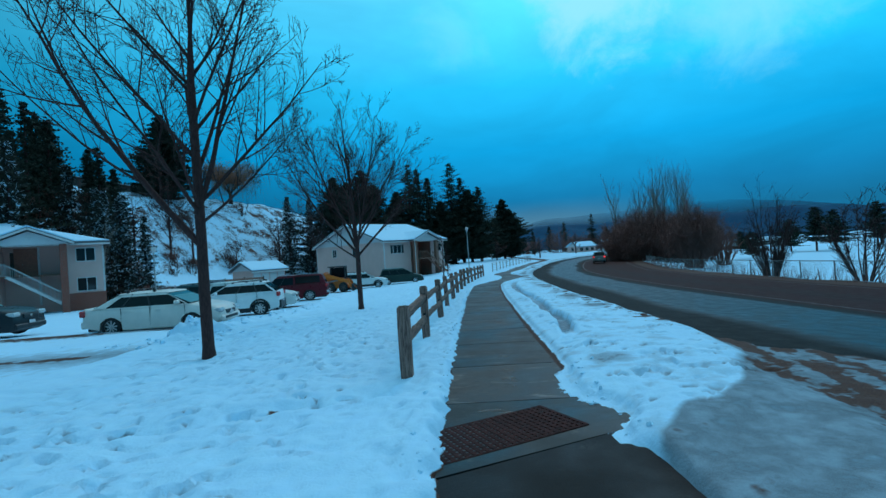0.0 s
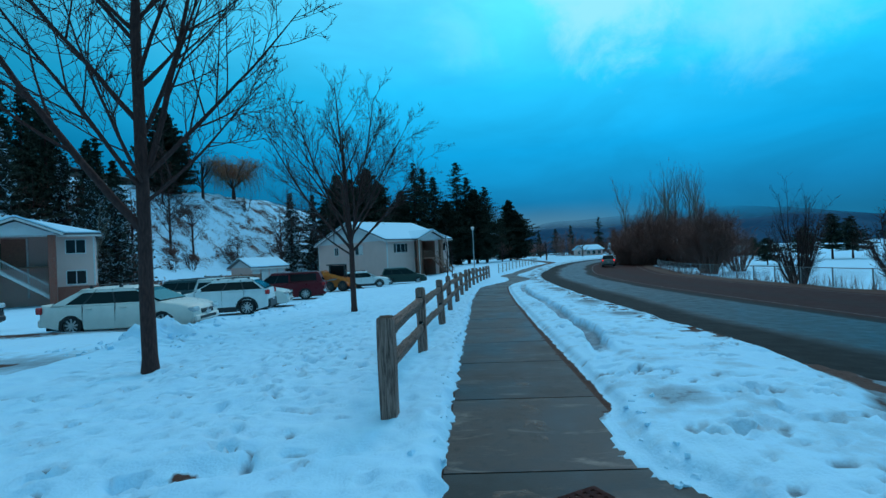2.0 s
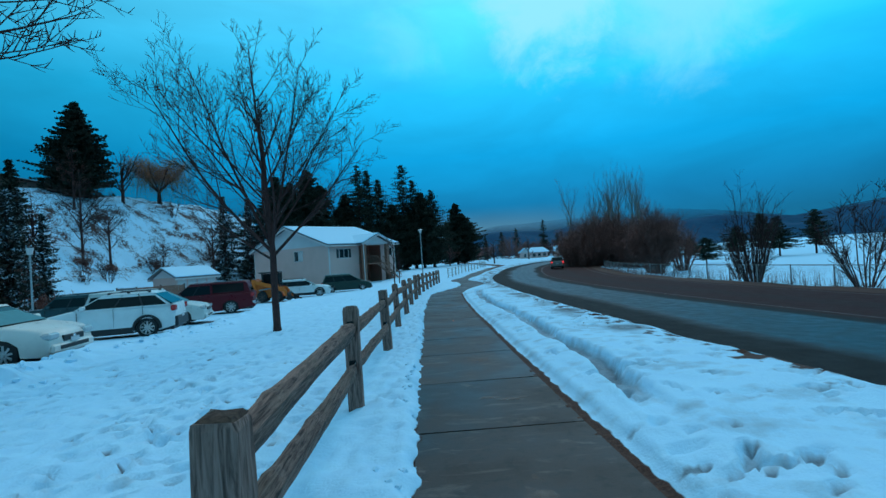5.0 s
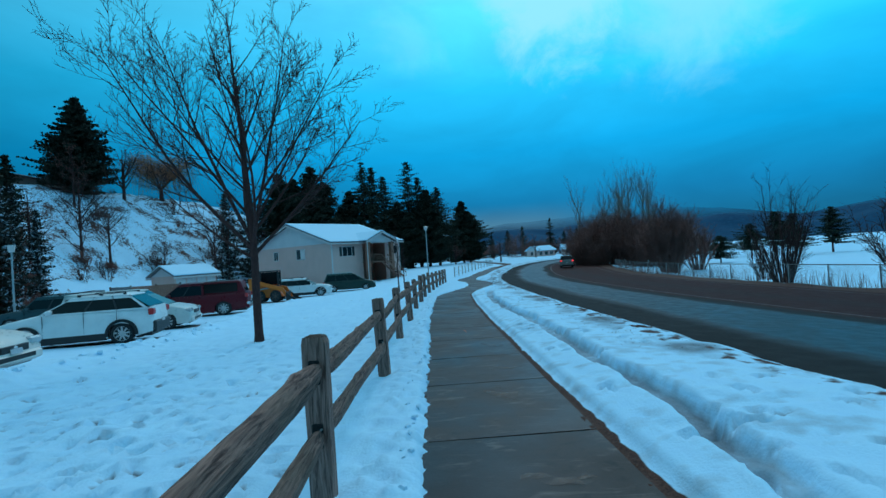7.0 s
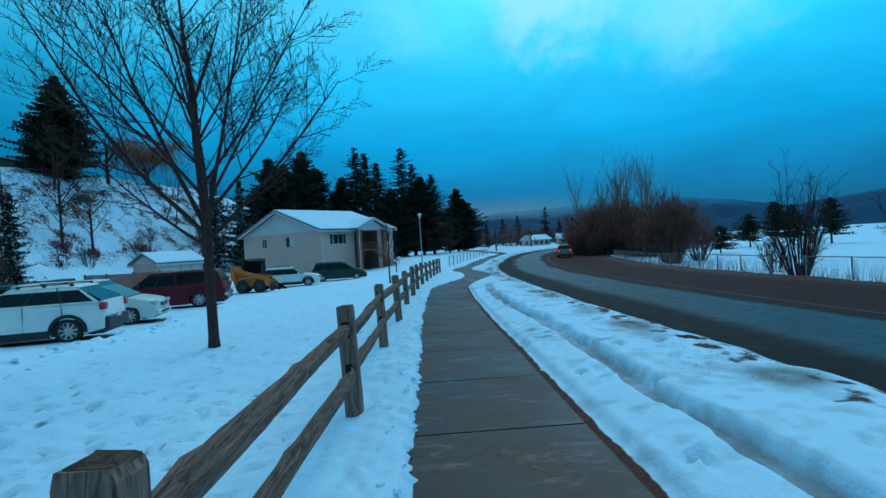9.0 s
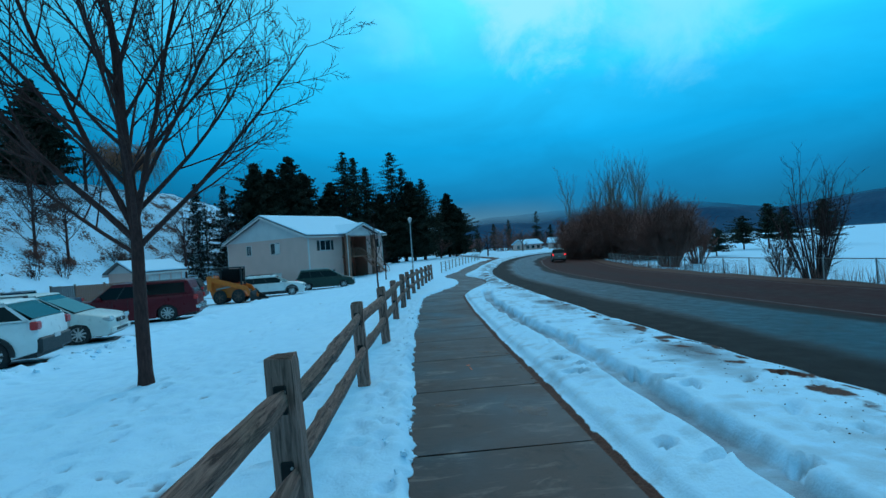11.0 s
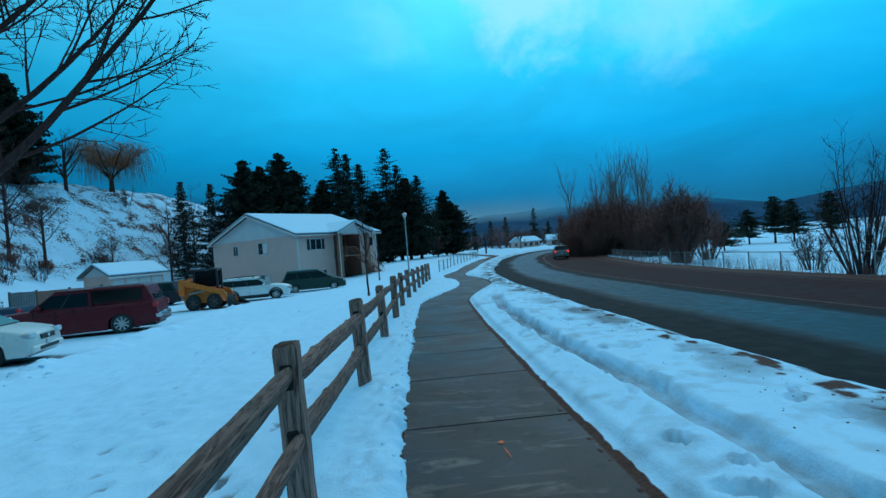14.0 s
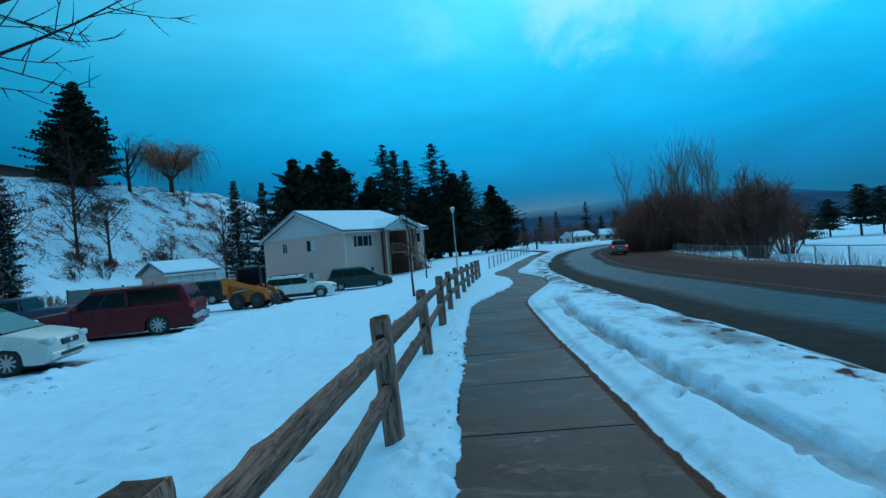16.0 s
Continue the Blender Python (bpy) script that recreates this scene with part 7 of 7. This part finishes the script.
k = Nodes("rusty_stain", 0.6, 0, 0.3)
k.color(k.mix(k.rng(k.noise(9, 5), 0.35, 0.65), (0.20, 0.11, 0.08), (0.48, 0.26, 0.19)))
k.put(k.rng(k.noise(4, 7, 0.75), 0.46, 0.68, 0.0, 0.6), k.b.inputs["Alpha"])
M_STAIN = k.m
blot("stain", 0.42, 6.65, 0.13, 0.75, M_STAIN, "pale rusty stain on damp concrete", 1)
blot("stain", 0.55, 12.6, 0.22, 0.35, M_STAIN, "pale rusty stain on damp concrete", 2)
blot("stain", 0.30, 5.15, 0.55, 0.16, M_STAIN, "pale dry patch on damp concrete", 7)
blot("stain", 0.15, 16.2, 0.30, 0.10, M_STAIN, "pale scuff on damp concrete", 8)
blot("stain", 0.85, 13.9, 0.25, 0.14, M_STAIN, "pale scuff on damp concrete", 9)
blot("stain", 0.20, 19.6, 0.26, 0.12, M_STAIN, "pale scuff on damp concrete", 10)
blot("stain", 0.95, 18.9, 0.22, 0.14, M_STAIN, "pale scuff on damp concrete", 11)
blot("stain", 0.60, 10.3, 0.30, 0.16, M_STAIN, "pale scuff on damp concrete", 12)
blot("stain", 0.45, 8.1, 0.12, 0.3, M_STAIN, "pale rusty stain on damp concrete", 3)
blot("stain", 0.9, 15.9, 0.22, 0.4, M_STAIN, "pale rusty stain on damp concrete", 4)
blot("paint_mark", 0.55, 18.0, 0.028, 0.04, M_ORANGE, "small orange spray-paint spot on the sidewalk", 5)
blot("paint_mark", 0.56, 17.80, 0.007, 0.13, M_ORANGE, "thin orange spray-paint line on the sidewalk", 6, 5)


# ---- loose crusts and clods of ploughed snow, and thrown road grit ----
def clods(count, place, lo, hi, seed):
    r = random.Random(seed)
    V, F = [], []
    base_v = [(-1, -1, -0.7), (1, -1, -0.7), (1, 1, -0.7), (-1, 1, -0.7), (-0.7, -0.7, 0.8), (0.8, -0.6, 0.7), (0.6, 0.8, 0.9), (-0.8, 0.6, 0.6)]
    quads_ = [(0, 3, 2, 1), (4, 5, 6, 7), (0, 1, 5, 4), (1, 2, 6, 5), (2, 3, 7, 6), (3, 0, 4, 7)]
    for _ in range(count):
        x, y = place(r)
        s = r.uniform(lo, hi)
        m = pose(x, y, ground_at(x, y) + s * 0.25, r.uniform(-25, 25), r.uniform(-25, 25), r.uniform(0, 360)) @ Matrix.Diagonal((s * r.uniform(0.7, 1.4), s, s * r.uniform(0.5, 0.9), 1))
        i0 = len(V)
        V.extend(m @ (Vector(p) * r.uniform(0.8, 1.15)) for p in base_v)
        F.extend(tuple(i0 + i for i in q) for q in quads_)
    return V, F


def along_lot(r):
    y = r.uniform(12, 26)
    return float(lot_edge(y)) + r.gauss(0.3, 0.35), y


def on_mound(r):
    return -7.7 + r.gauss(0, 0.9), 12.5 + r.gauss(0, 0.6)


def walk_side(r):
    y = r.uniform(1.5, 26)
    return float(path_x(y)) - WALK_HALF - abs(r.gauss(0.1, 0.12)), y


def verge_side(r):
    y = r.uniform(4.2, 7.0)
    return float(path_x(y)) + WALK_HALF + abs(r.gauss(0.1, 0.15)), y


for nm, n_, pl_, lo, hi, sd in (("lot", 130, along_lot, 0.02, 0.07, 1), ("mound", 90, on_mound, 0.02, 0.06, 2), ("walk", 130, walk_side, 0.010, 0.028, 3), ("verge", 24, verge_side, 0.012, 0.03, 4)):
    V, F = clods(n_, pl_, lo, hi, sd)
    tagged(link("snow_clods", V, F, M_SNOWCAP), "small broken clods of crusted snow", "snow", kind="stuff")


def grit_band(r):
    y = 13.5 + 26 * r.random() ** 1.2
    clump = 0.35 + 0.35 * math.sin(y * 1.7) * math.sin(y * 0.6 + 1.0)
    return float(road_x(y)) - 0.30 - abs(r.gauss(0.5 + 0.4 * clump, 0.35)), y


M_GRIT = plain("dark_road_grit", (0.060, 0.030, 0.022), 0.9)
V, F = clods(520, grit_band, 0.003, 0.008, 8)
tagged(link("road_grit", V, F, M_GRIT), "dark crumbs of road grit thrown on the snowy verge", "grit", kind="stuff")

# ---- sidewalk slabs ----
sidewalk = thing("sidewalk", pose(0, 0, 0), "damp grey concrete sidewalk of square slabs with pale stains", "sidewalk", kind="structure")
JOINTS = [-8.0, -6.2, -4.4, -2.6, -0.9, 0.9, 2.3, 3.82, 5.53, 7.42, 9.37, 11.2, 13.17, 14.91, 16.78, 18.54, 20.3, 21.92]
while JOINTS[-1] < 84:
    JOINTS.append(JOINTS[-1] + 1.72)
for y0, y1 in zip(JOINTS, JOINTS[1:]):
    bm = bmesh.new()
    n, tops, bots = 5, [], []
    tilt = random.Random(int(y0 * 100)).uniform(-0.004, 0.004)
    for i in range(n):
        y = y0 + 0.013 + (y1 - y0 - 0.026) * i / (n - 1)
        sl = float(path_x(y + 0.3) - path_x(y - 0.3)) / 0.6
        for sgn in (-1, 1):
            wide = WALK_HALF + 0.03
            if y1 < 5.7 and sgn > 0:
                wide = 2.4 if y1 < 4 else 1.3
            x = float(path_x(y)) + sgn * wide * math.sqrt(1 + sl * sl)
            skew = 0.5 * x * float(np.clip((5.6 - y) / 1.8, 0, 1))
            dip = 0.012 if i in (0, n - 1) else 0.0
            z = float(walk_z(y)) + sgn * tilt - dip * 0.4
            tops.append(bm.verts.new((x, y + skew, z)))
            bots.append(bm.verts.new((x, y + skew, z - 0.1)))
    for i in range(n - 1):
        a, b, c, d = 2 * i, 2 * i + 1, 2 * i + 3, 2 * i + 2
        bm.faces.new((tops[a], tops[b], tops[c], tops[d]))
        bm.faces.new((tops[a], tops[d], bots[d], bots[a]))
        bm.faces.new((tops[b], bots[b], bots[c], tops[c]))
    bm.faces.new((tops[0], bots[0], bots[1], tops[1]))
    bm.faces.new((tops[-2], tops[-1], bots[-1], bots[-2]))
    part("slab", bm, M_DRIVE if y1 < 4 else M_WET if y1 < 5.7 else M_CONCRETE, sidewalk)
